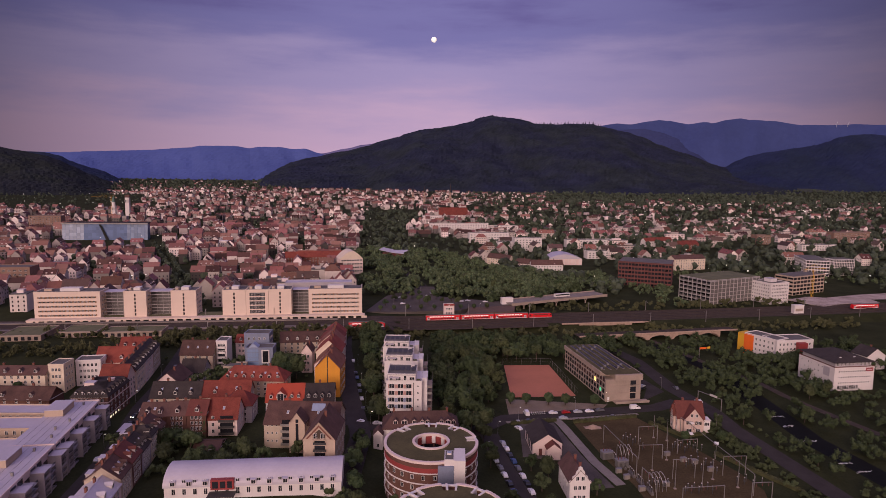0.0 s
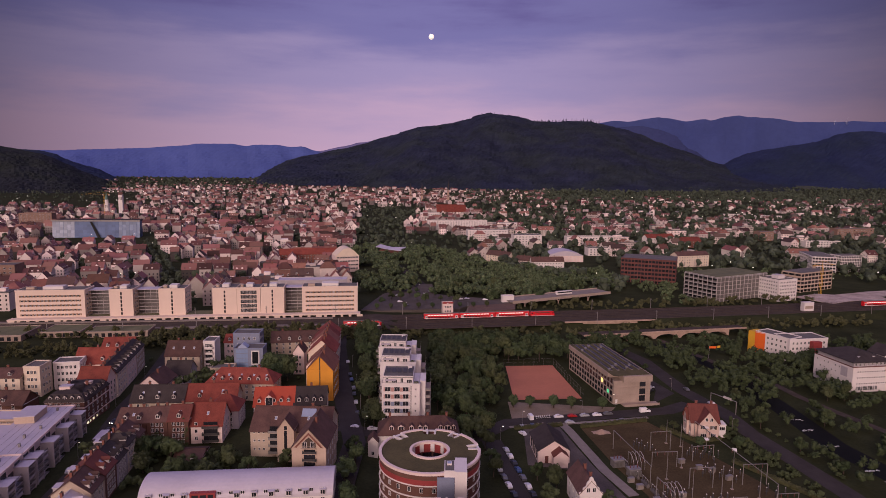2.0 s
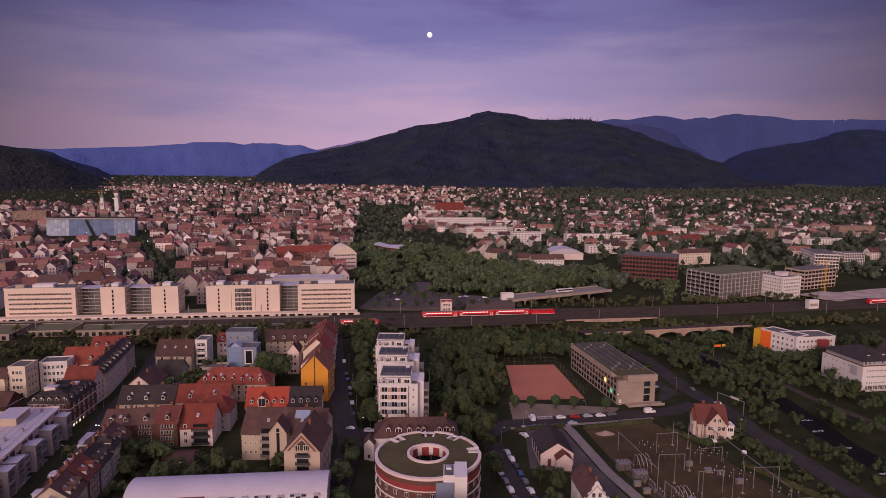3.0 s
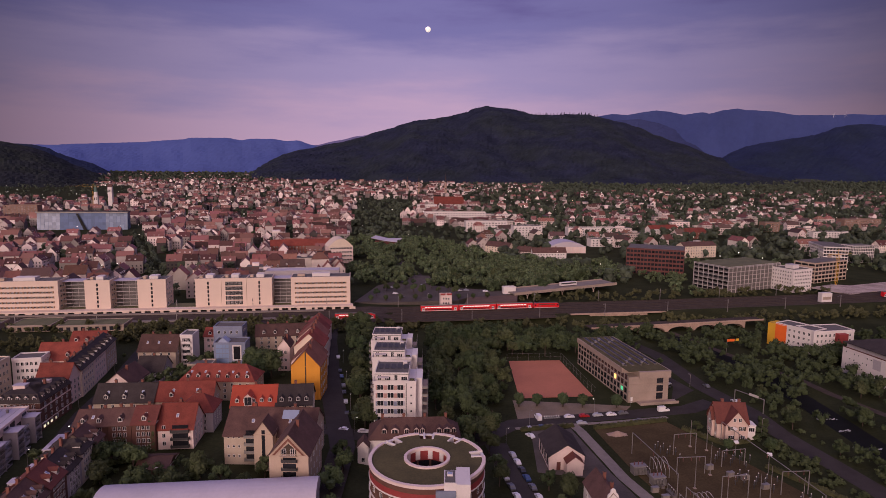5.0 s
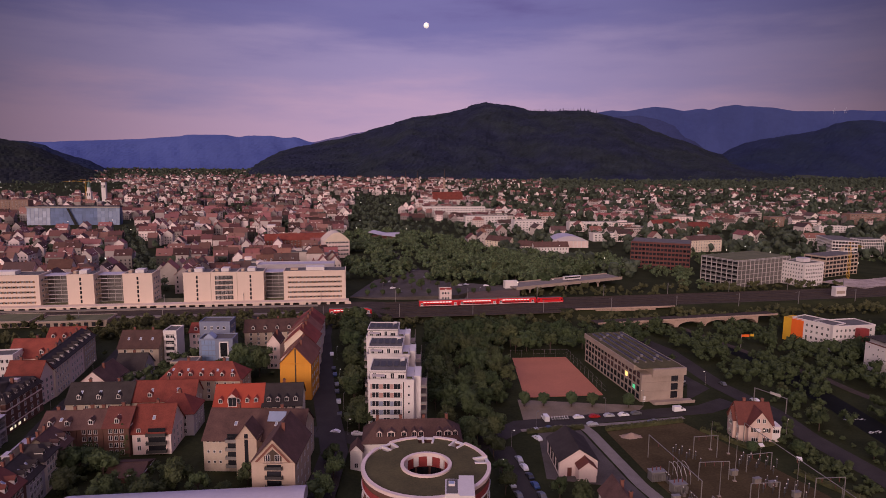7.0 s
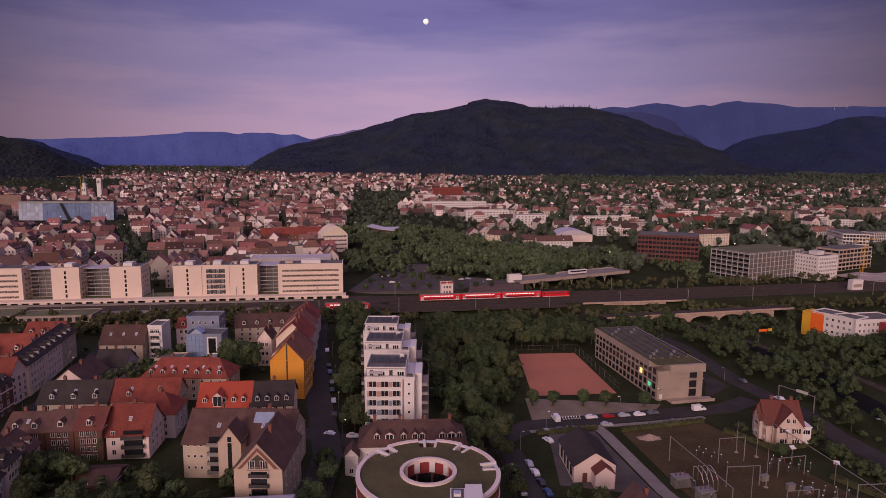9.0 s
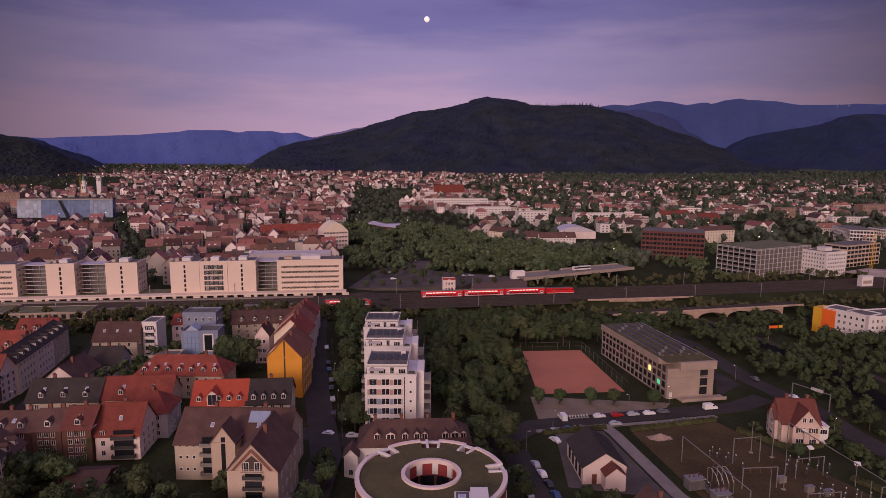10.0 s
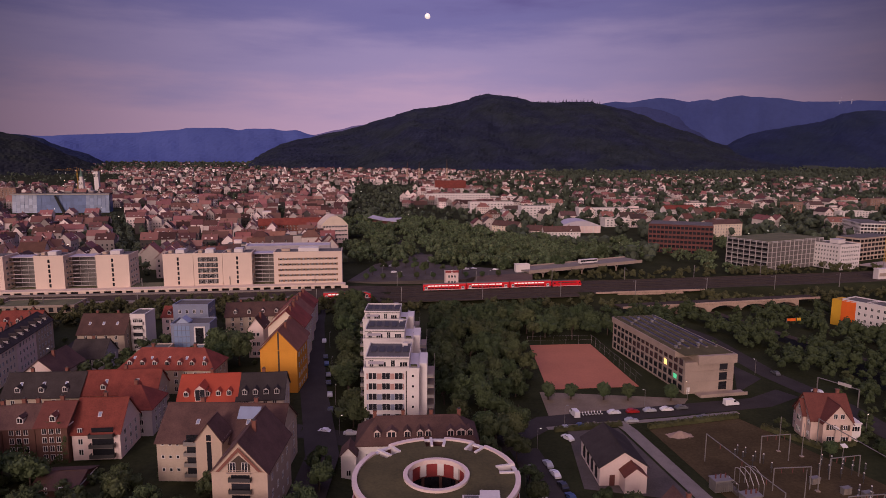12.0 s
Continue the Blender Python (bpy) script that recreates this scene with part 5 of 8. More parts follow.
ribbon("pavement", [(34, 298), (77, 306.4), (100, 312)], 2.0, PAVING, 0.14, "pale pavement along the cross street", "pavement")
WATER = material("dark_river_water", (0.012, 0.012, 0.011), 0.7, 0.2, 0.1, 1.0, 0.8, spec=0.03)
ribbon("water", [(148, 440), (168, 385), (170, 320), (170, 285), (178, 250), (195, 180)], 12, WATER, 0.04, "dark shallow river between wooded banks", "river")
ribbon("track", [(228, 232), (193, 326), (187.4, 343), (184.4, 360), (171.8, 388), (164, 411), (150, 452)], 4.5, GRAVEL, 0.05, "overgrown gravel track along the river trees", "track")
FOAM = material("river_foam", (0.5, 0.5, 0.5), 0.8, 0.3, 0.6, 3.0, 0.1)
for x, y, w, turn in ((168, 312, 9, 4), (167, 300, 7, 12), (166.5, 284, 10, -3), (171, 262, 6, 9), (174, 255, 9, 14)):
    q0, g = np.random.RandomState(int(y)), Form()
    for k in range(26):
        u, v, r = q0.uniform(-w / 2, w / 2), q0.normal() * 0.45, q0.uniform(0.12, 0.5)
        g.prism([(u - r, v - r * 0.3), (u + r, v - r * 0.2), (u + r * 0.7, v + r * 0.3), (u - r * 0.8, v + r * 0.25)], 0, 0.12)
    tagged(part("weir", g, FOAM, None, at=pose(x, y, 0.12, 0, 0, turn)), "broken white water over a low river weir", "weir")
tagged(part("yard", Form().prism([(66, 298), (98, 307), (106, 290), (116, 268), (123, 252), (126, 238), (122, 222), (80, 220), (78, 240), (72, 262)], -0.5, 0.05), EARTH), "bare earth yard of the substation", "yard", kind="structure")
tagged(part("court", Form().prism([(40, 296), (56.5, 299), (63.5, 262), (70, 238), (60, 236), (57, 258), (38, 262)], -0.5, 0.06), COURT), "worn grey asphalt court beside the chapel", "yard", kind="structure")
root = thing("garden_wall", pose(38, 297.6, 0, 0, 0, 11), "low pale wall with a gate opening", "wall")
for u0, u1 in ((0, 9), (11.5, 20)):
    part("panel", Form().box(u0, -0.12, -0.3, u1, 0.12, 1.2).box(u0 - 0.1, -0.2, 1.2, u1 + 0.1, 0.2, 1.32), PAVING, root)
for u in (9.2, 11.3):
    part("pillar", Form().box(u - 0.25, -0.25, -0.3, u + 0.25, 0.25, 1.6).box(u - 0.32, -0.32, 1.6, u + 0.32, 0.32, 1.72), PAVING, root)
tagged(part("car_park", Form().prism([(36, 303), (36, 329), (88, 324), (82, 315)], -0.5, 0.05), STRIP), "pale gravel strip with parked cars", "car park", kind="structure")
tagged(part("car_park", Form().prism([(108, 330), (124, 345), (112, 390), (101, 386), (116, 350)], -0.5, 0.06), ASPHALT), "car park behind the school", "car park", kind="structure")


# ---- railway ----
RX = [-700 + 20 * i for i in range(76)]


def along_rail(x, off):
    return (x, rail_y(x) + off)


def rail_tilt(x):
    return math.degrees(math.atan(0.16 + 0.00016 * (x + 62)))


ribbon("railway_bed", [along_rail(x, -2.5) for x in RX], 33, GRAVEL, 0.12, "wide brown ballast bed of the railway", "railway")
ribbon("railway_bed", [along_rail(x, -24.6) for x in RX if x <= 80], 11, GRAVEL, 0.12, "brown ballast bed of the sidings", "railway")
for off in (-25, -20.5, -14, -9.5, -3, 1.5, 8, 12.5):
    g = Form()
    for k in range(len(RX) - 1 if off > -19 else 39):
        for s in (-0.75, 0.75):
            a, b = along_rail(RX[k], off + s), along_rail(RX[k + 1], off + s)
            za, zb = 4.75, 4.75
            g.slab((a[0], a[1] - 0.05, za), (b[0], b[1] - 0.05, zb), (b[0], b[1] + 0.05, zb), (a[0], a[1] + 0.05, za), 0.18)
    tagged(part("track", g, RAILSTEEL), "pair of worn steel rails on ballast", "railway track", "tracks", kind="structure")
for off, x0, x1 in ((-17, -340, -70), (4.8, -340, -62)):
    ribbon("platform", [along_rail(x, off) for x in range(x0, x1, 20)], 3.6, PAVING, 0.95, "long pale station platform", "platform", thick=0.9)


def mast():
    root = thing("catenary_mast", pose(0, 0, 0), "grey steel catenary mast with a bracket arm", "mast", "catenary masts")
    part("post", Form().box(-0.16, -0.16, -0.5, 0.16, 0.16, 8.4), STEEL, root)
    part("arm", Form().rod((0, 0, 7.2), (0, 3.6, 7.0), 0.06).rod((0, 0, 8.2), (0, 3.4, 7.1), 0.04), STEEL, root)
    return root


m0 = mast()
m0.matrix_basis = pose(-300, rail_y(-300) - 29, 4.5)
for i in range(1, 16):
    x = -300 + i * 46
    copy_thing(m0, pose(x, rail_y(x) - 29, 4.5, 0, 0, rail_tilt(x)))
for i in range(13):
    x = -280 + i * 50
    copy_thing(m0, pose(x, rail_y(x) + 15, 4.5, 0, 0, rail_tilt(x) + 180))


COACHLIGHT = glowing("lit_coach_window", (0.85, 0.78, 0.76), 0.55)


def coach(x, off, label, cab=False):
    """A red double deck coach centred at x, on the track off metres from the middle."""
    L, y = 26.4, rail_y(x) + off
    root = thing("railway_coach", pose(x, y, 4.8, 0, 0, rail_tilt(x)), label, "train coach", "red train")
    g = Form()
    sec = [(-1.35, 0.5), (-1.42, 1.2), (-1.42, 3.3), (-1.15, 4.1), (-0.6, 4.5), (0.6, 4.5), (1.15, 4.1), (1.42, 3.3), (1.42, 1.2), (1.35, 0.5)]
    k = len(sec)
    ends = [(-L / 2, 1.0), (-L / 2 + 0.5, 1.0), (L / 2 - (3.0 if cab else 0.5), 1.0), (L / 2, 0.72 if cab else 1.0)]
    for xx, sc in ends:
        g.v += [(xx, yy * (1 if sc == 1 else 0.9), 0.5 + (zz - 0.5) * sc) for yy, zz in sec]
    for e in range(len(ends) - 1):
        for i in range(k):
            j = (i + 1) % k
            g.f.append((e * k + i, e * k + j, (e + 1) * k + j, (e + 1) * k + i))
            g.m.append(1 if i in (3, 4, 5) else 0)
    g.f += [tuple(range(k))[::-1], tuple(range((len(ends) - 1) * k, len(ends) * k))]
    g.m += [0, 0]
    part("body", g, [TRAINRED, DARKCON], root)
    for n in range(9):
        u = -L / 2 + 3.6 + n * 2.15
        part("upper_window", Form().box(u - 0.85, -1.46, 2.75, u + 0.85, -1.36, 3.4, 0), COACHLIGHT, root)
        part("lower_window", Form().box(u - 0.85, -1.47, 1.15, u + 0.85, -1.38, 1.8, 0), GLASS, root)
    part("stripe", Form().box(-L / 2 + 0.3, -1.45, 0.62, L / 2 - 0.6, -1.38, 0.9), TRAINWHITE, root)
    for u in (-L / 2 + 1.7, L / 2 - 2.2):
        part("door", Form().box(u - 0.85, -1.48, 0.6, u + 0.85, -1.38, 2.7, 0).box(u - 0.5, -1.5, 1.4, u - 0.08, -1.46, 2.4, 1).box(u + 0.08, -1.5, 1.4, u + 0.5, -1.46, 2.4, 1), [TRAINWHITE, GLASS], root)
    for u in (-L / 2 + 3.4, L / 2 - 3.4):
        part("bogie", Form().box(u - 1.6, -1.1, -0.05, u + 1.6, 1.1, 0.5), DARKSTEEL, root)


def locomotive(x, off):
    y = rail_y(x) + off
    root = thing("locomotive", pose(x, y, 4.8, 0, 0, rail_tilt(x)), "red electric locomotive with a sloping cab at the train's head", "locomotive", "red train")
    g = Form()
    prof = [(-9.3, 0.4), (-9.4, 1.6), (-8.6, 3.5), (-8.2, 3.8), (8.2, 3.8), (8.6, 3.5), (9.4, 1.6), (9.3, 0.4)]
    k = len(prof)
    g.v = [(u, -1.45, z) for u, z in prof] + [(u, 1.45, z) for u, z in prof]
    g.f = [tuple(range(k))[::-1], tuple(range(k, 2 * k))] + [(i, (i + 1) % k, k + (i + 1) % k, k + i) for i in range(k)]
    g.m = [0, 0] + [1 if i == 3 else 0 for i in range(k)]
    part("body", g, [TRAINRED, DARKCON], root)
    for u in (-8.2, 8.2):
        part("cab_window", Form().box(u - 0.5, -1.5, 2.0, u + 0.5, -1.42, 2.9), GLASS, root)
    part("vent_band", Form().box(-6, -1.49, 2.5, 6, -1.43, 3.1), BROWNPANEL, root)
    part("stripe", Form().box(-9.0, -1.49, 0.5, 9.0, -1.43, 0.75), TRAINWHITE, root)
    for u in (-5, 5):
        part("bogie", Form().box(u - 2, -1.1, -0.05, u + 2, 1.1, 0.4), DARKSTEEL, root)
    part("pantograph", Form().rod((-4, 0, 3.8), (-5.5, 0, 4.6), 0.05).rod((-5.5, 0, 4.6), (-4.2, 0, 5.4), 0.05).rod((-4.2, -0.9, 5.4), (-4.2, 0.9, 5.4), 0.05), DARKSTEEL, root)


locomotive(76.5, -2.4)
for i in range(3):
    coach(53.2 - i * 26.6, -2.4 - i * 0.6, "red double deck coach with a white stripe")
coach(-55, -20.5, "red double deck driving coach standing near the platforms", True)
coach(366, -6, "red double deck coach at the far goods tracks")


# ---- viaducts ----
STONE = material("pale_sandstone", (0.40, 0.28, 0.22), 0.9, 0.25, 0.3, 3.0, 0.15)


def viaduct(x0, y0, x1, y1, top, wide, spans, label):
    A, B = Vector((x0, y0)), Vector((x1, y1))
    w = (B - A).length
    root = thing("viaduct", pose(x0, y0, 0, 0, 0, math.degrees(math.atan2(y1 - y0, x1 - x0))), label, "bridge")
    s = w / spans
    for i in range(spans):
        g, n = Form(), 10
        a = [(i * s + 1.2 + (s - 2.4) * (0.5 - 0.5 * math.cos(k * math.pi / n)), (top - 1.4) * math.sin(k * math.pi / n)) for k in range(n + 1)]
        for yy in (0.0, wide):
            g.poly([(i * s, yy, -1), (i * s + 1.2, yy, -1)] + [(u, yy, z) for u, z in a] + [(i * s + s, yy, -1), (i * s + s, yy, top - 0.3), (i * s, yy, top - 0.3)])
        for p, q in zip(a, a[1:]):
            g.poly([(p[0], 0, p[1]), (q[0], 0, q[1]), (q[0], wide, q[1]), (p[0], wide, p[1])])
        part("arch", g, STONE, root)
    part("deck", Form().box(-14, -0.3, top - 0.3, w + 14, wide + 0.3, top + 0.1), GRAVEL, root)
    part("parapet", Form().box(-14, -0.5, top - 0.2, w + 14, -0.1, top + 0.9), STONE, root)


viaduct(110, 443.5, 205, 466, 4.6, 9, 5, "stone arched viaduct carrying a single railway line")
viaduct(104, 479.2, 146, 486.4, 4.7, 6, 2, "sandstone arches under the main railway line")
def road_bridge():
    root = thing("road_bridge", pose(58, 538, 0, 0, 0, math.degrees(math.atan2(45, 92))), "grey concrete road bridge on forked piers behind the railway", "bridge")
    w = math.hypot(92, 45)
    part("deck", Form().slab((0, 0, 6.4), (w, 0, 7.4), (w, 19, 7.4), (0, 19, 6.4), 0.9), PAVING, root)
    for v in (-0.25, 18.9):
        part("edge_beam", Form().slab((0, v, 7.3), (w, v, 8.3), (w, v + 0.4, 8.3), (0, v + 0.4, 7.3), 2.3), CONCRETE, root)
    for u in (14, 48, 80):
        for v in (3.0, 15.0):
            part("pier", Form().rod((u, v, -0.5), (u, v, 3.0), 0.6).rod((u, v, 2.6), (u - 2.6, v, 6.3 + u * 0.01), 0.45).rod((u, v, 2.6), (u + 2.6, v, 6.3 + u * 0.01), 0.45), CONCRETE, root)


road_bridge()
FORECOURT = material("worn_forecourt_paving", (0.100, 0.084, 0.074), 0.9, 0.35, 0.08, 1.5, 0.1, spec=0.04)
PLOT = material("dug_reddish_earth", (0.13, 0.08, 0.058), 0.95, 0.35, 0.1, 1.5, 0.3)
ribbon("road", [(-60, 760), (-38, 690), (-20, 630), (-18, 622)], 8, ASPHALT, 0.06, "asphalt street leading through the park")
tagged(part("plaza", Form().prism([(-64, 510), (-46, 508), (14, 520), (20, 530), (62, 545), (60, 556), (17, 568), (-6, 578), (-12, 627), (-26, 627), (-54, 575)], 0, 4.55), FORECOURT), "paved forecourt with lamps and young trees", "plaza", kind="structure")
tagged(part("building_plot", Form().prism([(18, 507), (58, 518), (61, 543), (22, 530)], 0, 4.9), PLOT), "bare earth building plot beside the tracks", "plot", kind="structure")
k = building("white kiosk with a red roof band", (0.4, 502), (8.6, 503.2), 6, 12, 12.4, "flat", PINKISH, REDBAND, 2, 3, "F", name="kiosk", category="kiosk", trim=False)
part("red_band", Form().box(-0.1, -0.12, 7.6, 3.6, 0.0, 9.0).box(4.6, -0.12, 7.6, 8.4, 0.0, 9.0), REDBAND, k, "red bands under the roof")
building("white site cabin on the earth plot", (50, 546), (60, 548), 5, 9.6, 10, "flat", WHITE, METALROOF, 1, 3, "F", name="site_cabin", category="cabin", trim=False)


# ---- station offices ----
BRONZE = material("bronze_panels", (0.20, 0.105, 0.050), 0.6, 0.15, 0.3, 2.0, 0.0)
STEELPALE = material("pale_steel", (0.45, 0.41, 0.39), 0.5, 0.1, 0.3, 2.0, 0.0)

def station_offices():
    ox, oy, rot, z0 = -298.9, 454.5, 8.83, 4.5
    H = 22.0
    rad = math.radians(rot)

    def block(u0, u1, kind, label):
        root = thing("station_block", pose(ox + u0 * math.cos(rad), oy + u0 * math.sin(rad), z0, 0, 0, rot), label, "office block", "station offices")
        w, d = u1 - u0, 17
        if kind == "glass":
            part("wall", Form().box(0, 11, 0, w, d, H - 1.2), LOUVRE, root)
            part("link_roof", Form().box(0, 6, H - 1.2, w, d, H - 0.8), METALROOF, root)
            for i in range(7):
                part("louvre_rail", Form().box(0, 5.2, 3.6 + i * 2.5, w, 5.7, 3.9 + i * 2.5), STEELPALE, root)
            for k in range(1, int(w / 4)):
                part("glass_mullion", Form().box(k * w / int(w / 4) - 0.08, 10.6, 3, k * w / int(w / 4) + 0.08, 10.95, H - 1.4), STEELPALE, root)
            part("garden_roof", Form().box(0, 0, 0, w, 10.9, 3.0), GREENROOF, root)
            return
        part("wall", Form().box(0, 0, 0, w, d, H), STATION, root)
        part("parapet", Form().box(-0.2, -0.2, H, w + 0.2, 0.3, H + 0.8).box(w - 0.3, 0.3, H, w + 0.2, d, H + 0.8).box(-0.2, 0.3, H, 0.3, d, H + 0.8).box(0.3, 0.3, H, w - 0.3, d, H + 0.2, 1), [STATION, FLATROOF], root)
        part("roof_box", Form().box(w * 0.35, 5, H + 0.2, w * 0.65, 12, H + 2.4), WHITE, root)
        part("roof_plant", Form().box(w * 0.1, 6, H + 0.2, w * 0.22, 10, H + 1.8), TAN, root)
        if kind == "slit":
            for i in range(6):
                part("slit_window", Form().box(w * 0.5 - 0.55, -0.1, 4.0 + i * 2.9, w * 0.5 + 0.55, 0.02, 6.0 + i * 2.9), GLASS, root)
        if kind in ("rows", "loggia"):
            n = int((w - 6) / 2.6)
            for i in range(5):
                z = 4.4 + i * 3.35
                part("window_band", Form().box(2.6, -0.06, z - 0.15, w - 2.6, 0.03, z + (1.2 if kind == "rows" else 2.5)), BRONZE if kind == "rows" else DARKSTEEL, root)
                for k in range(n):
                    u = 3.0 + (w - 6) * (k + 0.5) / n
                    part("window", WIN_LOW if kind == "rows" else WIN_TALL, None, root, at=pose(u, -0.07, z))
        for i in range(5):
            for v in (4, 8, 12):
                part("window", WIN_WIDE, None, root, at=facing(w, v, 4.4 + i * 3.35, "R"))

    for u0, u1, kind, label in ((0, 45.6, "rows", "cream five storey office block with window bands"), (45.8, 61.8, "glass", "recessed glazed link with white louvres"), (62, 78, "slit", "plain cream tower with one column of slits"), (78.2, 95.3, "glass", "glazed middle link with white louvres"), (95.5, 113.8, "slit", "plain cream end tower with slit windows"), (132.8, 150, "slit", "plain cream tower beside the gap"), (150.2, 166.8, "loggia", "office front with deep dark loggia windows"), (167, 184, "slit", "plain cream tower next to the glazed link"), (184.2, 196.8, "glass", "tall glazed link between office blocks"), (197, 238, "rows", "cream end block with five window bands")):
        block(u0, u1, kind, label)
    root = thing("station_podium", pose(ox, oy, z0, 0, 0, rot), "long low cream podium with dark openings", "podium")
    part("deck", Form().box(-3, -7, 2.4, 240, -0.1, 3.2), STATION, root)
    part("back_wall", Form().box(-3, -0.8, 0, 240, -0.4, 2.4), DARKSTEEL, root)
    for k in range(41):
        part("pillar", Form().box(k * 6 - 2.6, -6.8, 0, k * 6 - (0.6 if k % 5 else -1.6), -6.2, 2.4), STATION, root)
    part("gap_roof", Form().box(113.8, 0, 0, 132.8, 12, 3.4), GREENROOF, root)
    # long hall roof behind
    building("long hall with a pale sheet roof behind the offices", (-129, 508.4), (-76, 516.6), 14, 27, 27.5, "flat", LILAC, METALROOF, 3, 12, "F", name="office_hall", category="office block", mesh=WIN_WIDE)


station_offices()


# ---- low planted roofs beside the railway ----
for x0, y0, w, d in ((-286, 400, 26, 26), (-254, 412, 24, 20), (-226, 414, 38, 16), (-322, 392, 28, 22)):
    root = thing("bicycle_hall", pose(x0, y0, ground_z(x0, y0), 0, 0, 9), "low hall with a planted roof and pale edge", "low hall", "planted roof halls")
    part("wall", Form().box(0.6, 0.6, -1, w - 0.6, d - 0.6, 3.4), CONCRETE, root)
    part("roof", Form().box(0.5, 0.5, 3.4, w - 0.5, d - 0.5, 3.8), GREENROOF, root)
    part("roof_edge", Form().box(0, 0, 3.2, w, 0.5, 4.1).box(0, d - 0.5, 3.2, w, d, 4.1).box(0, 0.5, 3.2, 0.5, d - 0.5, 4.1).box(w - 0.5, 0.5, 3.2, w, d - 0.5, 4.1), CONCRETE, root)
    for k in range(int(w / 4)):
        part("opening", Form().box(1.4 + k * 4, 0.5, 0.4, 3.6 + k * 4, 0.62, 2.8), GLASS, root)


# ---- blocks at the right of the railway ----
RUBBLE = material("pale_rubble", (0.40, 0.32, 0.27), 0.95, 0.5, 0.08, 0.8, 0.4, spec=0.04)
def frame_block(A, B, d, top, label, wall, slab, n, floors, name="office_block", glassmat=None, roof=None):
    A, B = Vector(A), Vector(B)
    w = (B - A).length
    z0 = ground_z(*A)
    h = top - z0
    root = thing(name, pose(A.x, A.y, z0, 0, 0, math.degrees(math.atan2(B.y - A.y, B.x - A.x))), label, "office block")
    part("wall", Form().box(0.4, 0.4, -1, w - 0.4, d - 0.4, h - 0.3), wall, root)
    part("roof", Form().box(0, 0, h - 0.3, w, d, h).box(0.6, 0.6, h, w - 0.6, d - 0.6, h + 0.1, 1), [slab, roof or GREENROOF], root)
    for i in range(floors):
        z = i * (h - 0.4) / floors
        part("floor_slab", Form().box(0, 0, z + 2.9, w, d, z + 3.25), slab, root)
    for k in range(n + 1):
        part("column", Form().box(k * w / n - 0.2, -0.1, 0, k * w / n + 0.2, 0.3, h - 0.3), slab, root)
        if k < n:
            for i in range(floors):
                z = i * (h - 0.4) / floors
                part("glass_panel", Form().box(k * w / n + 0.35, 0.2, z + 0.5, (k + 1) * w / n - 0.35, 0.36, z + 2.8), glassmat or GLASS, root)
    m = max(3, int(n * d / w))
    for k in range(m + 1):
        part("column", Form().box(-0.1, k * d / m - 0.2, 0, 0.3, k * d / m + 0.2, h - 0.3), slab, root)
    for i in range(floors):
        z = i * (h - 0.4) / floors
        part("side_glazing", Form().box(0.24, 0.7, z + 0.9, 0.38, d - 0.7, z + 2.7), GLASS, root)
    return root


frame_block((241, 575), (300, 606), 36, 23.6, "unfinished glass and concrete office block with a planted roof", LOUVRE, STEELPALE, 13, 6, glassmat=LOUVRE)
h = building("white cube office with a grid of small dark windows", (299, 582), (320, 591), 22, 20.3, 20.8, "flat", WHITE, FLATROOF, 6, 10, "FL", name="office_block", category="office block", trim=False, depth_cols=8)
part("roof_house", Form().box(7, 7, 16, 15, 14, 22.4).box(6.8, 6.8, 22.4, 15.2, 14.2, 22.7, 1), [WHITE, METALROOF], h, "white plant room on the roof")
frame_block((344, 628), (388, 652), 20, 20, "brown office block with dark window bands under construction", TAN, TAN, 9, 5, roof=FLATROOF)
frame_block((428, 757), (452, 751), 54, 20, "long white office block behind the building site", WHITE, WHITE, 8, 5, roof=FLATROOF)
frame_block((462, 758), (488, 762), 18, 21, "pale office block beside the building site", WHITE, WHITE, 12, 6, roof=FLATROOF)
frame_block((184, 677), (234, 657), 36, 26.5, "rust brown clad block with tall slit openings", BROWNPANEL, BROWNPANEL, 16, 6, roof=FLATROOF)
building("cream block of flats with a low brown roof", (279, 777), (322, 791), 14, 16, 20, "gx", CREAM, TILE_BROWN, 4, 12, "FL", 0, 2, category="apartment house")
ribbon("building_site", [(326, 574), (372, 600), (420, 622), (480, 640)], 34, RUBBLE, 0.25, "pale rubble and sand of a building site", "building site")
root = thing("billboard", pose(292, 528, ground_z(292, 528), 0, 0, 12), "plain white equipment cabin beside the tracks", "cabin")
part("cabin", Form().box(0, 0, -1, 9, 4, 7).box(-0.2, -0.2, 7, 9.2, 4.2, 7.3), WHITE, root)
part("panel", Form().box(1, -0.1, 2.2, 8, 0.0, 4.4), CONCRETE, root)


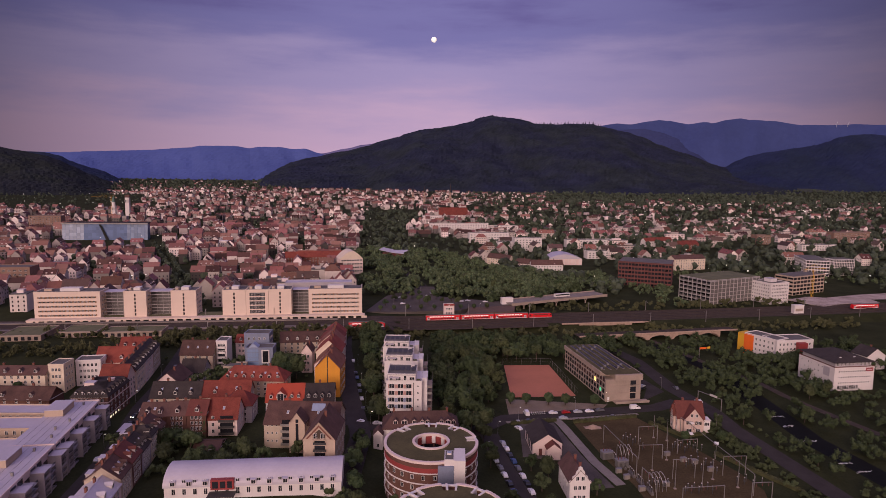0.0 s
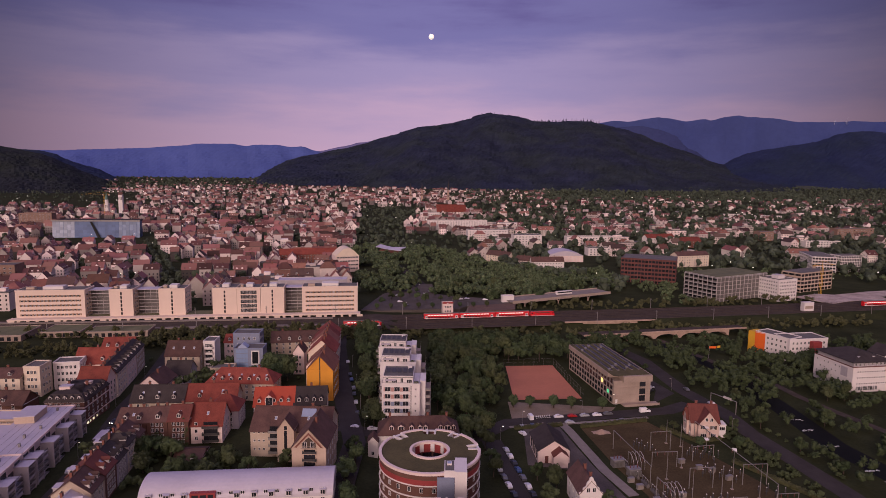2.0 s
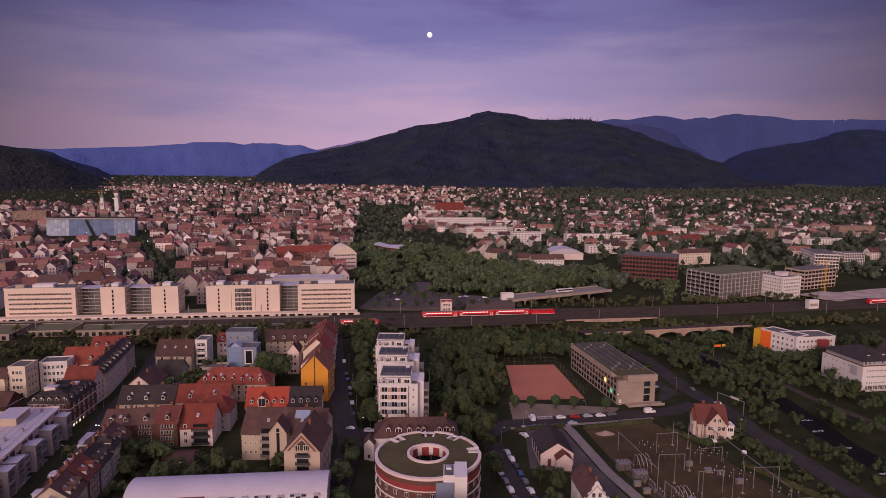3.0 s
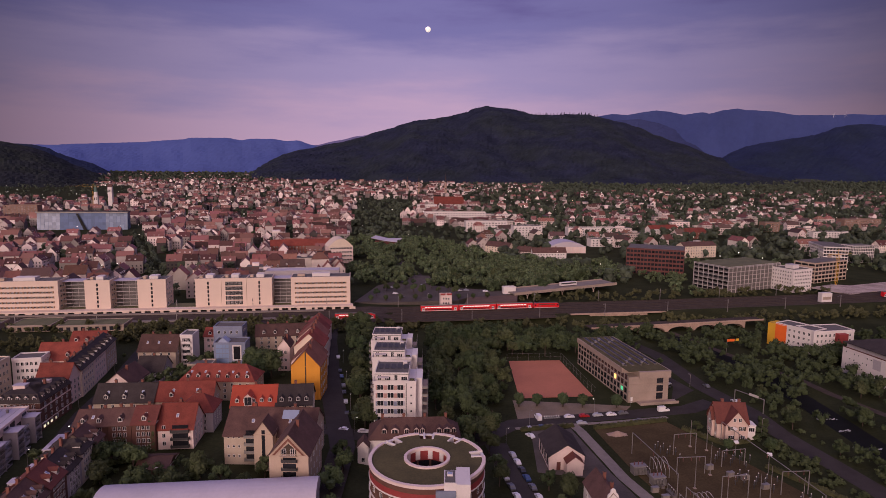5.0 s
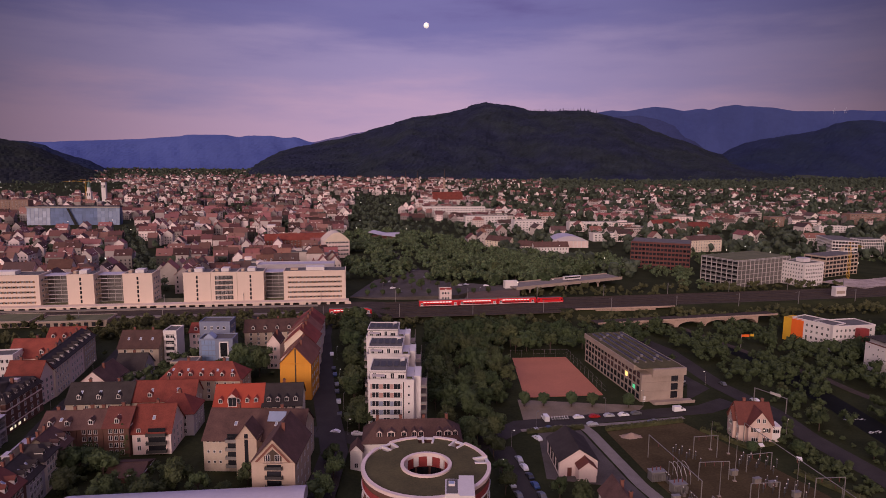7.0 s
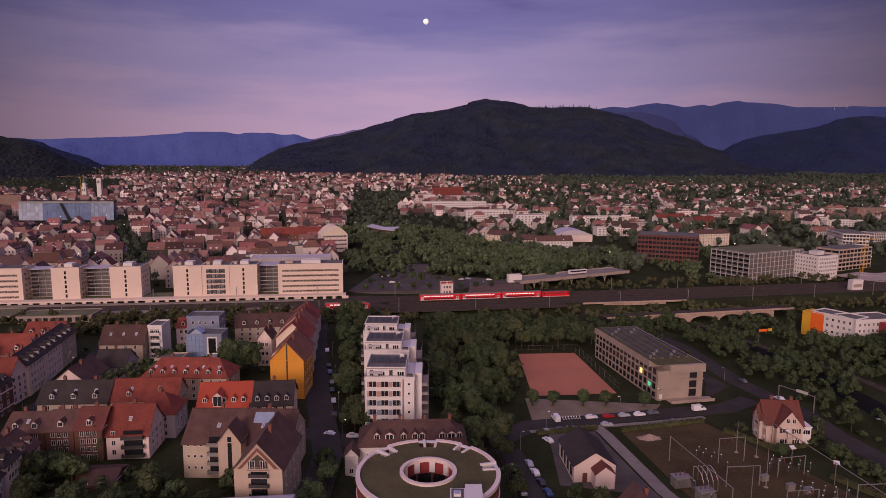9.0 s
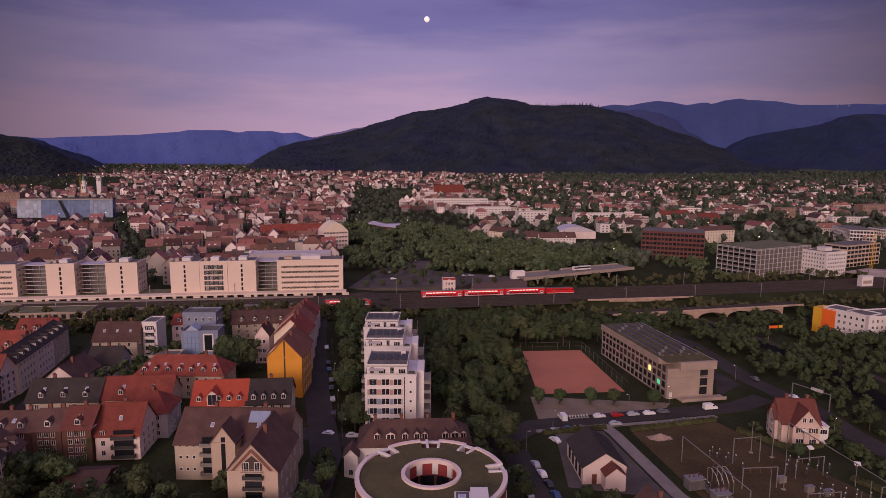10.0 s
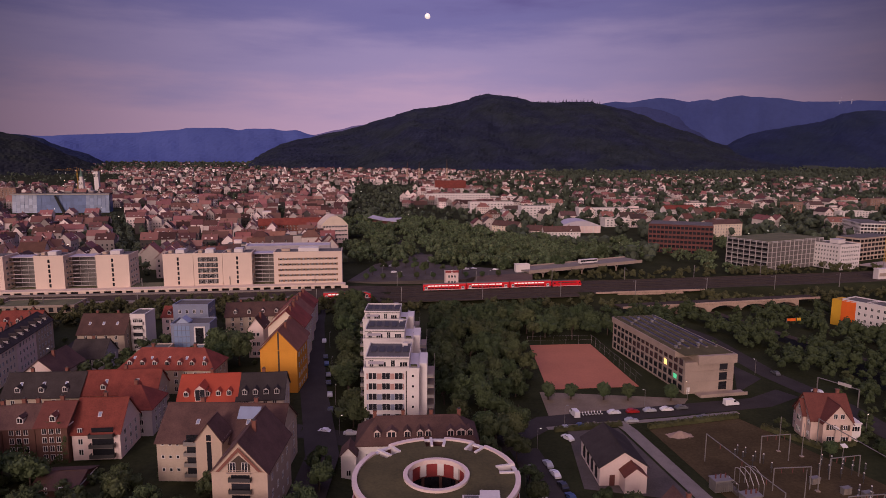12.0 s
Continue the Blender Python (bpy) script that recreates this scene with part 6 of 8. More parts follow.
def tower_crane(x, y, h, arm, rot, label):
    root = thing("tower_crane", pose(x, y, ground_z(x, y), 0, 0, rot), label, "crane")
    g = Form()
    for sx in (-0.8, 0.8):
        for sy in (-0.8, 0.8):
            g.rod((sx, sy, 0), (sx, sy, h), 0.09, sides=4)
    for i in range(int(h / 3)):
        g.rod((-0.8, -0.8, i * 3), (0.8, -0.8, i * 3 + 3), 0.05, sides=3).rod((0.8, -0.8, i * 3), (0.8, 0.8, i * 3 + 3), 0.08, sides=3)
    part("mast", g, YELLOWP, root)
    part("jib", Form().rod((-12, 0, h + 0.6), (arm, 0, h + 0.6), 0.16).rod((0, 0, h + 5), (arm * 0.8, 0, h + 0.8), 0.08).rod((0, 0, h + 5), (-11, 0, h + 0.8), 0.08).rod((0, 0, h), (0, 0, h + 5), 0.16), YELLOWP, root)
    part("counterweight", Form().box(-12, -0.8, h - 1.8, -9, 0.8, h + 0.4), CONCRETE, root)
    part("cab", Form().box(0.9, -0.8, h - 1.6, 2.4, 0.8, h + 0.2), WHITE, root)


tower_crane(349, 604, 30, 16, 20, "yellow tower crane over the building site")
tower_crane(-705, 1290, 48, 44, 185, "tower crane in the old town")


# ---- hotel and coloured building ----
def hotel():
    A, B = Vector((218.6, 350.6)), Vector((243.2, 355.2))
    w = (B - A).length
    rot = math.degrees(math.atan2(B.y - A.y, B.x - A.x))
    root = thing("hotel", pose(A.x, A.y, 0, 0, 0, rot), "white five storey hotel with a dark hipped roof", "hotel")
    d, h = 27, 13.4
    part("wall", Form().box(0, 0, -1, w, d, h), WHITE, root)
    part("upper_storey", Form().box(1.2, 1.2, h, w - 1.2, d - 1.2, h + 2.8), LILAC, root)
    part("balustrade", Form().box(0, 0, h, w, 0.2, h + 0.5).box(0, 0.2, h, 0.2, d, h + 0.5), BROWNPANEL, root)
    part("roof", roof_form(w - 1, d - 1, h + 2.8, h + 6.6, "hip", 0.9), SLATE, root, at=pose(0.5, 0.5, 0))
    part("sign", Form().box(w - 5.4, -0.12, h - 2.6, w - 0.8, 0.0, h - 0.6), REDBAND, root, "plain red sign board")
    part("sign_bar", Form().box(w - 4.6, -0.16, h - 1.8, w - 1.6, -0.12, h - 1.4), WHITE, root)
    part("facade_panel", Form().box(-0.1, 3.5, h - 6, 0.0, 8, h - 1), LILAC, root)
    for i in range(4):
        for k in range(14):
            if i == 0 and k > 8:
                continue
            part("window", WIN_SMALL if i else WIN_TALL, None, root, at=pose(3 + k * (w - 6) / 13, 0, 1.0 + i * 3.2))
        for k in range(7):
            if (i + k) % 3 != 2:
                part("window", WIN_SMALL, None, root, at=facing(0, 9 + k * 2.6, 1.4 + i * 3.2, "L"))
    for k in range(9):
        part("window", WIN, None, root, at=pose(2.6 + k * (w - 5.2) / 8, 1.2, h + 0.6))
    for u in (6, 15):
        part("skylight", Form().box(u, 4, h + 4.0, u + 1.4, 5.4, h + 4.6), FRAME, root)


hotel()
h = building("white angled block with yellow and orange stair walls", (214, 404), (240, 409), 14, 13.6, 14, "flat", WHITE, FLATROOF, 4, 9, "FL", category="apartment house", name="apartment_block")
part("red_box", Form().box(14, -3, 1, 20, 0, 12.6), REDBAND, h, "red balcony tower")
h = building("white side wing with an orange end wall", (203, 424), (214.4, 404.6), 12, 13.8, 14.2, "flat", WHITE, FLATROOF, 4, 7, "F", category="apartment house", name="apartment_block")
part("orange_wall", Form().box(-0.25, -0.1, -1, 0, 12.1, 14), ORANGE, h, "orange painted end wall")
part("orange_panel", Form().box(0, -0.14, -1, 6.6, 0.0, 13.9), ORANGE, h, "orange painted stair front")
part("yellow_wall", Form().box(-5.0, 0.0, -1, -0.3, 8.9, 13.4), YELLOWP, h, "yellow stair tower")
building("white gabled house behind the hotel", (262, 390), (276, 394), 11, 9, 13.5, "gy", WHITE, SLATE, 2, 3, "FL", 0, 1)
building("small house with a dark roof among trees", (282, 372), (294, 376), 10, 7, 11.5, "gx", WHITE, SLATE, 2, 3, "FL", 0, 1)


COPPER = material("green_copper", (0.10, 0.17, 0.14), 0.7, 0.2, 0.3, 2.0, 0.0)
BLUESHEEN = material("light_blue_facade_glass", (0.15, 0.20, 0.32), 0.4, 0.15, 0.05, 0.5, 0.0, rand=0.2, spec=0.3)


# ---- blue glass library, towers and halls in the town ----
def library():
    A, B = Vector((-600, 961)), Vector((-474, 977))
    w = (B - A).length
    z0 = ground_z(-530, 970) - 3.0
    root = thing("library", pose(A.x, A.y, z0, 0, 0, math.degrees(math.atan2(B.y - A.y, B.x - A.x))), "faceted blue glass library with a dark sloping slash", "library")
    H = 31.0
    part("body", Form().prism([(0, 2), (w, 2), (w - 6, 26), (6, 30)], 0, H - 3), BLUEGLASS, root)
    for u0, u1, m in ((0, 32, PALEGLASS), (32, 50, BLUEGLASS), (50, 96, BLUEGLASS), (96, w, BLUESHEEN)):
        n = max(2, int((u1 - u0) / 5))
        for k in range(n):
            for i in range(6):
                a, b = u0 + (u1 - u0) * k / n + 0.15, u0 + (u1 - u0) * (k + 1) / n - 0.15
                z = 1.0 + i * 4.4
                lean = 1.6 - i * 0.45
                part("glass_panel", Form().slab((a, -lean - 1, z), (b, -lean - 1, z), (b, -lean - 0.5, z + 4.3), (a, -lean - 0.5, z + 4.3), 0.2), m, root)
    part("slash", Form().slab((66, -4, 2), (71, -4, 2), (58, -1.9, H - 4), (55, -1.9, H - 4), 0.3), RUBBER, root, "dark slanting cut in the glass")
    part("roof", Form().prism([(-1, -1), (w + 1, -1), (w - 5, 27), (5, 31)], H - 3, H - 1.6), SLATE, root)
    part("roof_edge", Form().box(-1, -2.0, H - 3.4, w + 1, -1, H - 1.4), STEEL, root)


library()


def spire(x, y, base, h, label, slim=5.0, white=True, roof=None):
    z0 = ground_z(x, y)
    root = thing("church_tower", pose(x, y, z0, 0, 0, 9), label, "tower")
    part("shaft", Form().box(-slim, -slim, 0, slim, slim, base), WHITE if white else STONE, root)
    part("cornice", Form().box(-slim - 0.5, -slim - 0.5, base, slim + 0.5, slim + 0.5, base + 1.0), WHITE if white else STONE, root)
    n = 8
    g = Form()
    ring = [(slim * 0.9 * math.cos(k * math.tau / n), slim * 0.9 * math.sin(k * math.tau / n)) for k in range(n)]
    g.prism(ring, base + 1, base + 1 + h * 0.3)
    for k in range(n):
        a, b = ring[k], ring[(k + 1) % n]
        g.poly([(a[0], a[1], base + 1 + h * 0.3), (b[0], b[1], base + 1 + h * 0.3), (0, 0, base + h)], 1)
    part("spire", g, [WHITE if white else STONE, roof or SLATE], root)
    for s in (-0.45, 0.45):
        part("belfry_opening", Form().box(slim * s - 0.8, -slim - 0.05, base - 8, slim * s + 0.8, -slim + 0.1, base - 2.5), GLASS, root)


spire(-742, 1365, 24, 27, "white church tower with a slender green grey spire", 4.2, roof=COPPER)
spire(-8, 1975, 26, 44, "slim stone church spire over the roofs", 3.2, False, SLATE)
spire(-128, 2010, 24, 34, "distant stone spire beside its twin", 2.8, False, SLATE)
spire(-92, 2015, 24, 34, "distant stone twin spire", 2.8, False, SLATE)
root = thing("gate_tower", pose(-716, 1375, ground_z(-705, 1375) - 6, 0, 0, 9), "white square town gate tower with a gabled top", "tower")
part("shaft", Form().box(-4.2, -4.2, 0, 4.2, 4.2, 50), WHITE, root)
part("roof", roof_form(8.4, 8.4, 50, 55, "gx"), TILE_BROWN, root, at=pose(-4.2, -4.2, 0))
for k in range(3):
    part("window", Form().box(-0.6 + k * 2.6 - 2.6, -4.3, 38, 0.6 + k * 2.6 - 2.6, -4.1, 44), GLASS, root)
# pale vaulted hall, curved house, pavilion
root = thing("sports_hall", pose(127, 806, ground_z(140, 805), 0, 0, 4), "wide hall with a pale vaulted roof", "hall")
g = Form()
prof = [(46 * i / 12, 8 + 6.0 * math.sin(math.pi * i / 12)) for i in range(13)]
k = len(prof)
g.v = [(u, y, z) for y in (0, 34) for u, z in prof]
g.f = [(i + 1, i, k + i, k + i + 1) for i in range(k - 1)] + [tuple(range(k)), tuple(range(2 * k - 1, k - 1, -1))]
g.m = [0] * len(g.f)
part("roof", g, METALROOF, root, "pale curved metal roof")
part("wall", Form().box(0.5, 0.5, 0, 45.5, 33.5, 8).poly([(u, 0.6, z - 0.2) for u, z in prof]), PINKISH, root)
for k in range(9):
    part("pilaster", Form().box(2 + k * 5, 0.1, 0, 2.6 + k * 5, 0.5, 8), WHITE, root)
root = thing("curved_house", pose(-118, 690, ground_z(-105, 690), 0, 0, 20), "pale house with a rounded barrel roof", "apartment house")
g = Form()
prof = [(26 * i / 10, 17 + 9.0 * math.sin(math.pi * i / 10)) for i in range(11)]
k = len(prof)
g.v = [(u, y, z) for y in (0, 26) for u, z in prof]
g.f = [(i + 1, i, k + i, k + i + 1) for i in range(k - 1)] + [tuple(range(k)), tuple(range(2 * k - 1, k - 1, -1))]
g.m = [0] * len(g.f)
part("roof", g, CREAM, root)
part("wall", Form().box(0.4, 0.4, 0, 25.6, 25.6, 17).poly([(u, 0.5, z - 0.2) for u, z in prof]), PINKISH, root)
windows(root, "F", 26, 0, 26, 4, 3, 4.0, 8, WIN_WIDE)
root = thing("pavilion", pose(-88, 812, ground_z(-70, 815), 0, 0, -12), "park pavilion with a swept pale roof", "pavilion")
part("roof", Form().slab((-2, 0, 13), (14, 0, 10), (14, 18, 11), (-2, 18, 14), 0.5).slab((14, 0, 10), (33, -2, 9), (33, 16, 12), (14, 18, 11), 0.5), METALROOF, root)
part("wall", Form().box(2, 3, -1, 28, 15, 9), BROWNPANEL, root)
# ---- town houses ----
CITY_WALL = material("town_render", (0.60, 0.51, 0.47), 0.85, 0.12, 0.2, 2.0, 0.05, rand=0.40, hue=0.02)
CITY_ROOF = material("town_roof_tiles", (0.20, 0.086, 0.068), 0.85, 0.25, 0.25, 3.0, 0.2, rand=0.55, hue=0.02)
DARK_ROOF = material("weathered_town_roof", (0.085, 0.052, 0.044), 0.85, 0.25, 0.25, 3.0, 0.2, rand=0.45, hue=0.02)
FAR_WALL = material("distant_render", (0.455, 0.385, 0.365), 0.85, 0.05, 0.02, 0.1, 0.0, rand=0.95, hue=0.02, island=True)
FAR_ROOF = material("distant_roof_tiles", (0.172, 0.080, 0.070), 0.85, 0.1, 0.02, 0.1, 0.0, rand=0.75, hue=0.02, island=True)
rnd = random.Random(7)


def town_house(w, d, h, rise, kind, dormers, flat=False, tiles=CITY_ROOF):
    """A plain town house as a thing with wall, roof, dormers and window rows."""
    root = thing("house", pose(0, 0, 0), "rendered town house with a red tiled roof", "house", "town houses")
    wall, g = wall_form(w, d, h, h + rise, kind), Form()
    part("wall", wall, CITY_WALL, root)
    floors, cols = max(2, int(h / 3.2)), max(2, int(w / 2.6))
    for i in range(floors):
        for j in range(cols):
            u, z = w * (j + 0.5) / cols, 1.0 + i * (h - 0.6) / floors
            g.box(u - 0.5, -0.06, z, u + 0.5, 0.02, z + 1.5)
        for j in range(3):
            v = d * (j + 0.5) / 3
            for x0, x1 in ((-0.06, 0.02), (w - 0.02, w + 0.06)):
                g.box(x0, v - 0.5, 1.0 + i * (h - 0.6) / floors, x1, v + 0.5, 2.5 + i * (h - 0.6) / floors)
    tagged(part("window_grid", g, GLASS, root), kind="stuff")
    if flat:
        part("roof", Form().box(-0.2, -0.2, h, w + 0.2, d + 0.2, h + 0.5).box(w * 0.3, d * 0.3, h + 0.5, w * 0.7, d * 0.7, h + 3.0, 1), [FLATROOF, CITY_WALL], root)
        tagged(root, "white flat roofed town block with window rows")
        return root
    rf = part("roof", roof_form(w, d, h, h + rise, kind), tiles, root)
    for i in range(dormers):
        part("dormer", dormer_form(1.5, 1.4, 2.0, i % 2 == 0), [WHITE, tiles, GLASS], root, at=pose(w * (i + 0.5) / dormers, d * 0.09, h + rise * 0.18))
    part("chimney", Form().box(-0.4, -0.4, -1, 0.4, 0.4, 1.3), BRICKRED, rf, at=pose(w * 0.3, d / 2, h + rise - 0.2) if kind != "gy" else pose(w / 2, d * 0.3, h + rise - 0.2))
    return root


KINDS = [town_house(*a) for a in ((14, 12, 13, 5.5, "gx", 3), (18, 12, 14, 5.5, "gx", 4), (12, 11, 12, 5.5, "gx", 2), (16, 13, 15, 6, "gx", 0), (22, 12, 13.5, 5, "gx", 5), (12, 14, 12.5, 6, "gy", 0), (16, 14, 13, 5.5, "hip", 3), (10, 12, 11, 6, "gy", 0), (15, 12, 12, 5, "gx", 0, False, DARK_ROOF), (20, 12, 14, 5.5, "gx", 2, False, DARK_ROOF), (13, 12, 16, 4, "hip", 0, False, DARK_ROOF), (14, 12, 14, 0, "flat", 0, True))]
WIDTHS = {0: 14, 1: 18, 2: 12, 3: 16, 4: 22, 5: 12, 6: 16, 7: 10, 8: 15, 9: 20, 10: 13, 11: 14}


def in_park(x, y):
    t = (y - 500) / 1200
    if not 0 <= t <= 1:
        return False
    left = -58 - 150 * t - 60 * min(1, t * 4) * 0.4
    right = 175 * (1 - min(1, t * 2.4)) + (-95) * min(1, t * 2.4) + 20
    return left < x < right


def in_street(x, y):
    s = (y - 505) / 395
    return 0 < s < 1.1 and abs(x - (-200 - 223 * s)) < 14


def taken(x, y):
    return -625 < x < -430 and 870 < y < 1045 or -150 < x < -60 and 500 < y < 540 or -132 < x < -80 and 670 < y < 730 or 100 < x < 180 and 725 < y < 790 or 180 < x < 450 and 560 < y < 760 or -730 < x < -660 and 1340 < y < 1400


placed, far_spots = 0, []
first = set()


def settle(kind, x, y, rot):
    """The first of a kind is moved into place, the rest are copies."""
    m = pose(x, y, ground_z(x, y), 0, 0, rot)
    if kind.name not in first:
        first.add(kind.name)
        kind.matrix_basis = m
        return kind
    return copy_thing(kind, m)


# perimeter blocks of the old quarter, each round a planted court
court_spots = []


def town_spot(k, px, py, rot, w, cx, cy):
    global placed
    if rnd.random() < 0.07 or in_street(cx, cy) or in_park(cx, cy) or taken(cx, cy) or cy < rail_y(cx) + 52 or cx > -62:
        return
    if placed < 44:
        settle(KINDS[k], px, py, rot)
        placed += 1
    else:
        far_spots.append((px, py, w * 0.96, 10, rnd.uniform(8, 12.5), rnd.uniform(4.0, 6), rot))


def side_of_block(x, y, rot, length):
    """Houses wall to wall from a corner, along the direction rot, fronts to its right."""
    c, s, u = math.cos(math.radians(rot)), math.sin(math.radians(rot)), 0.0
    while u < length - 8:
        k = rnd.choice((0, 0, 1, 2, 2, 3, 5, 6, 7, 7, 8, 8, 9, 10, 11))
        w = WIDTHS[k]
        px, py = x + c * u, y + s * u
        town_spot(k, px, py, rot + rnd.uniform(-1.5, 1.5), w, px + c * w / 2 - s * 6, py + s * w / 2 + c * 6)
        u += w + (0 if rnd.random() < 0.8 else rnd.uniform(1, 6))


TURN = 13.0
for by in range(10):
    for bx in range(11):
        wide, deep = 74 + 10 * math.sin(bx * 1.7 + by), 54 + 8 * math.sin(bx + by * 2.3)
        u, v = -90 - bx * 92 + 12 * math.sin(by * 1.3), by * 68
        c0, s0 = math.cos(math.radians(TURN)), math.sin(math.radians(TURN))
        x, y = u * c0 - v * s0 * 0.6, 548 + u * s0 + v * c0
        if x > -40 or x < -0.85 * y or y > 1180:
            continue
        corner = lambda a, b: (x + a * c0 - b * s0, y + a * s0 + b * c0)
        p, q, r, t = corner(-wide, 0), corner(0, 12), corner(0, deep), corner(-wide, deep - 12)
        side_of_block(*p, TURN, wide)
        side_of_block(*q, TURN + 90, deep - 24)
        side_of_block(*r, TURN + 180, wide)
        side_of_block(*t, TURN + 270, deep - 24)
        for i in range(4):
            court_spots.append(corner(-wide * rnd.uniform(0.25, 0.75), deep * rnd.uniform(0.35, 0.65)))
# looser houses at the right of the park
COTTAGES = [town_house(*a) for a in ((15, 12, 10, 5.2, "gx", 2), (13, 12, 9.5, 6, "gy", 0), (17, 12, 10.5, 5, "hip", 3), (20, 12, 11, 5, "gx", 0, False, DARK_ROOF), (12, 13, 10, 6, "gy", 0, False, DARK_ROOF), (27, 12, 11, 5, "gx", 3), (24, 13, 12, 0, "flat", 0, True), (34, 13, 11, 0, "flat", 0, True))]
n = 0
while n < 78:
    y = rnd.uniform(800, 1250)
    x = rnd.uniform(25, 0.76 * y)
    if in_park(x, y) or taken(x, y) or 90 < x < 190 and y < 860 or 415 < x < 500 and y < 830:
        continue
    n += 1
    settle(rnd.choice(COTTAGES), x, y, rnd.choice((10, 12, 8, 100)) + rnd.uniform(-6, 6))
# some larger pale blocks that stand out
BROWNWALL = material("weathered_brown_render", (0.24, 0.15, 0.115), 0.85, 0.15, 0.2, 2.0, 0.05)
for x, y, w, d, h, lab in ((-38, 1150, 110, 14, 17, "long white school block with window bands"), (60, 1190, 70, 14, 12, "long white terrace block"), (32, 1023, 66, 16, 16, "white office block with window bands"), (98, 940, 42, 18, 18, "white cube block with window bands"), (183, 982, 76, 14, 12, "long pale block of flats"), (74, 948, 22, 16, 11, "low white annex with window bands"), (191, 866, 42, 14, 10, "pale flats with a flat roof"), (652, 1518, 60, 16, 9, "long white block among trees"), (722, 1494, 60, 16, 8, "low white block among trees"), (-733, 1077, 52, 18, 26, "brown brick hotel with window bands"), (-440, 575, 50, 18, 20, "grey brown office block by the station"), (-386, 1022, 16, 12, 15, "white block beside the street"), (-60, 1330, 40, 14, 16, "white block in the trees"), (515, 1062, 26, 16, 15, "tan brown block of flats"), (664, 1098, 70, 18, 18, "reddish brown block with a recessed top"), (548, 985, 60, 14, 9, "low pale row among trees")):
    A, B = (x, y), (x + w * 0.985, y + w * 0.17)
    z = ground_z(x, y)
    building(lab, A, B, d, z + h, z + h + 0.5, "flat", BROWNWALL if "brown" in lab else WHITE, FLATROOF, max(3, int(h / 3.4)), max(5, int(w / 5)), "F", name="town_block", category="town block", trim=False, mesh=WIN_WIDE)
building("large red roofed school over the trees", (-30, 1480), (38, 1490), 22, 21, 37, "gx", PINKISH, TILE_RED, 4, 18, "F", 0, 3, category="school", trim=False, mesh=WIN_WIDE)

building("cream row of houses with a dark tiled roof", (50, 808), (76, 787), 12, 11, 16, "gx", CREAM, TILE_BROWN, 3, 8, "FL", 0, 1, category="house", trim=False)
building("pale row of houses with a dark hipped roof", (80, 772), (104, 764), 12, 9, 14.5, "hip", PINKISH, TILE_BROWN, 2, 7, "FL", 0, 1, category="house", trim=False)
building("long white row of houses with a brown roof", (101, 757), (140, 762), 11, 9.5, 14.5, "gx", WHITE, TILE_BROWN, 2, 11, "FL", 0, 2, category="house", trim=False)
building("white house with a broad red roof", (312, 1004), (362, 1026), 12, 14, 19, "gx", WHITE, TILE_RED, 2, 10, "F", 0, 2, category="house", trim=False)
building("red brick house with a gable", (350, 955), (382, 968), 13, 15, 20, "gx", BRICKRED, TILE_RED, 3, 6, "FL", 0, 2, category="house", trim=False)
building("long red brick tenement row with many windows", (-190, 733), (-126, 752), 12, 17, 23, "gx", BRICKRED, TILE_RED, 4, 18, "F", 0, 4, category="tenement", trim=False)

# the rest of the town, too many to count
for i in range(3500):
    y = 1080 + 1800 * rnd.random() ** 1.15
    x = rnd.uniform(-0.80 * y, 0.80 * y)
    if in_park(x, y) or taken(x, y):
        continue
    if x > 60 and rnd.random() < 0.42 + 0.25 * (x > 0.4 * y):
        continue
    if x < -0.5 * y and y > 1500 + rnd.uniform(0, 120) or x > 0.16 * y and y > 2120 + rnd.uniform(0, 300):
        continue
    w = rnd.choice((7, 8, 9, 11, 13, 16, 20)) * (1.15 if x > 60 else 1)
    far_spots.append((x, y, w, rnd.uniform(9, 13), rnd.uniform(6, 13) if x < 0 else rnd.uniform(5, 10), rnd.uniform(3.5, 6), rnd.choice((9, 9, 95, 20, -5)) + rnd.uniform(-6, 6)))
for i in range(230):
    y = 2300 + 1500 * rnd.random() ** 1.6
    far_spots.append((y * rnd.uniform(-0.56, -0.27), y, rnd.uniform(7, 15), 9, rnd.uniform(4, 8), rnd.uniform(3, 5), rnd.uniform(-10, 30)))
walls, roofs, panes = Form(), Form(), Form()
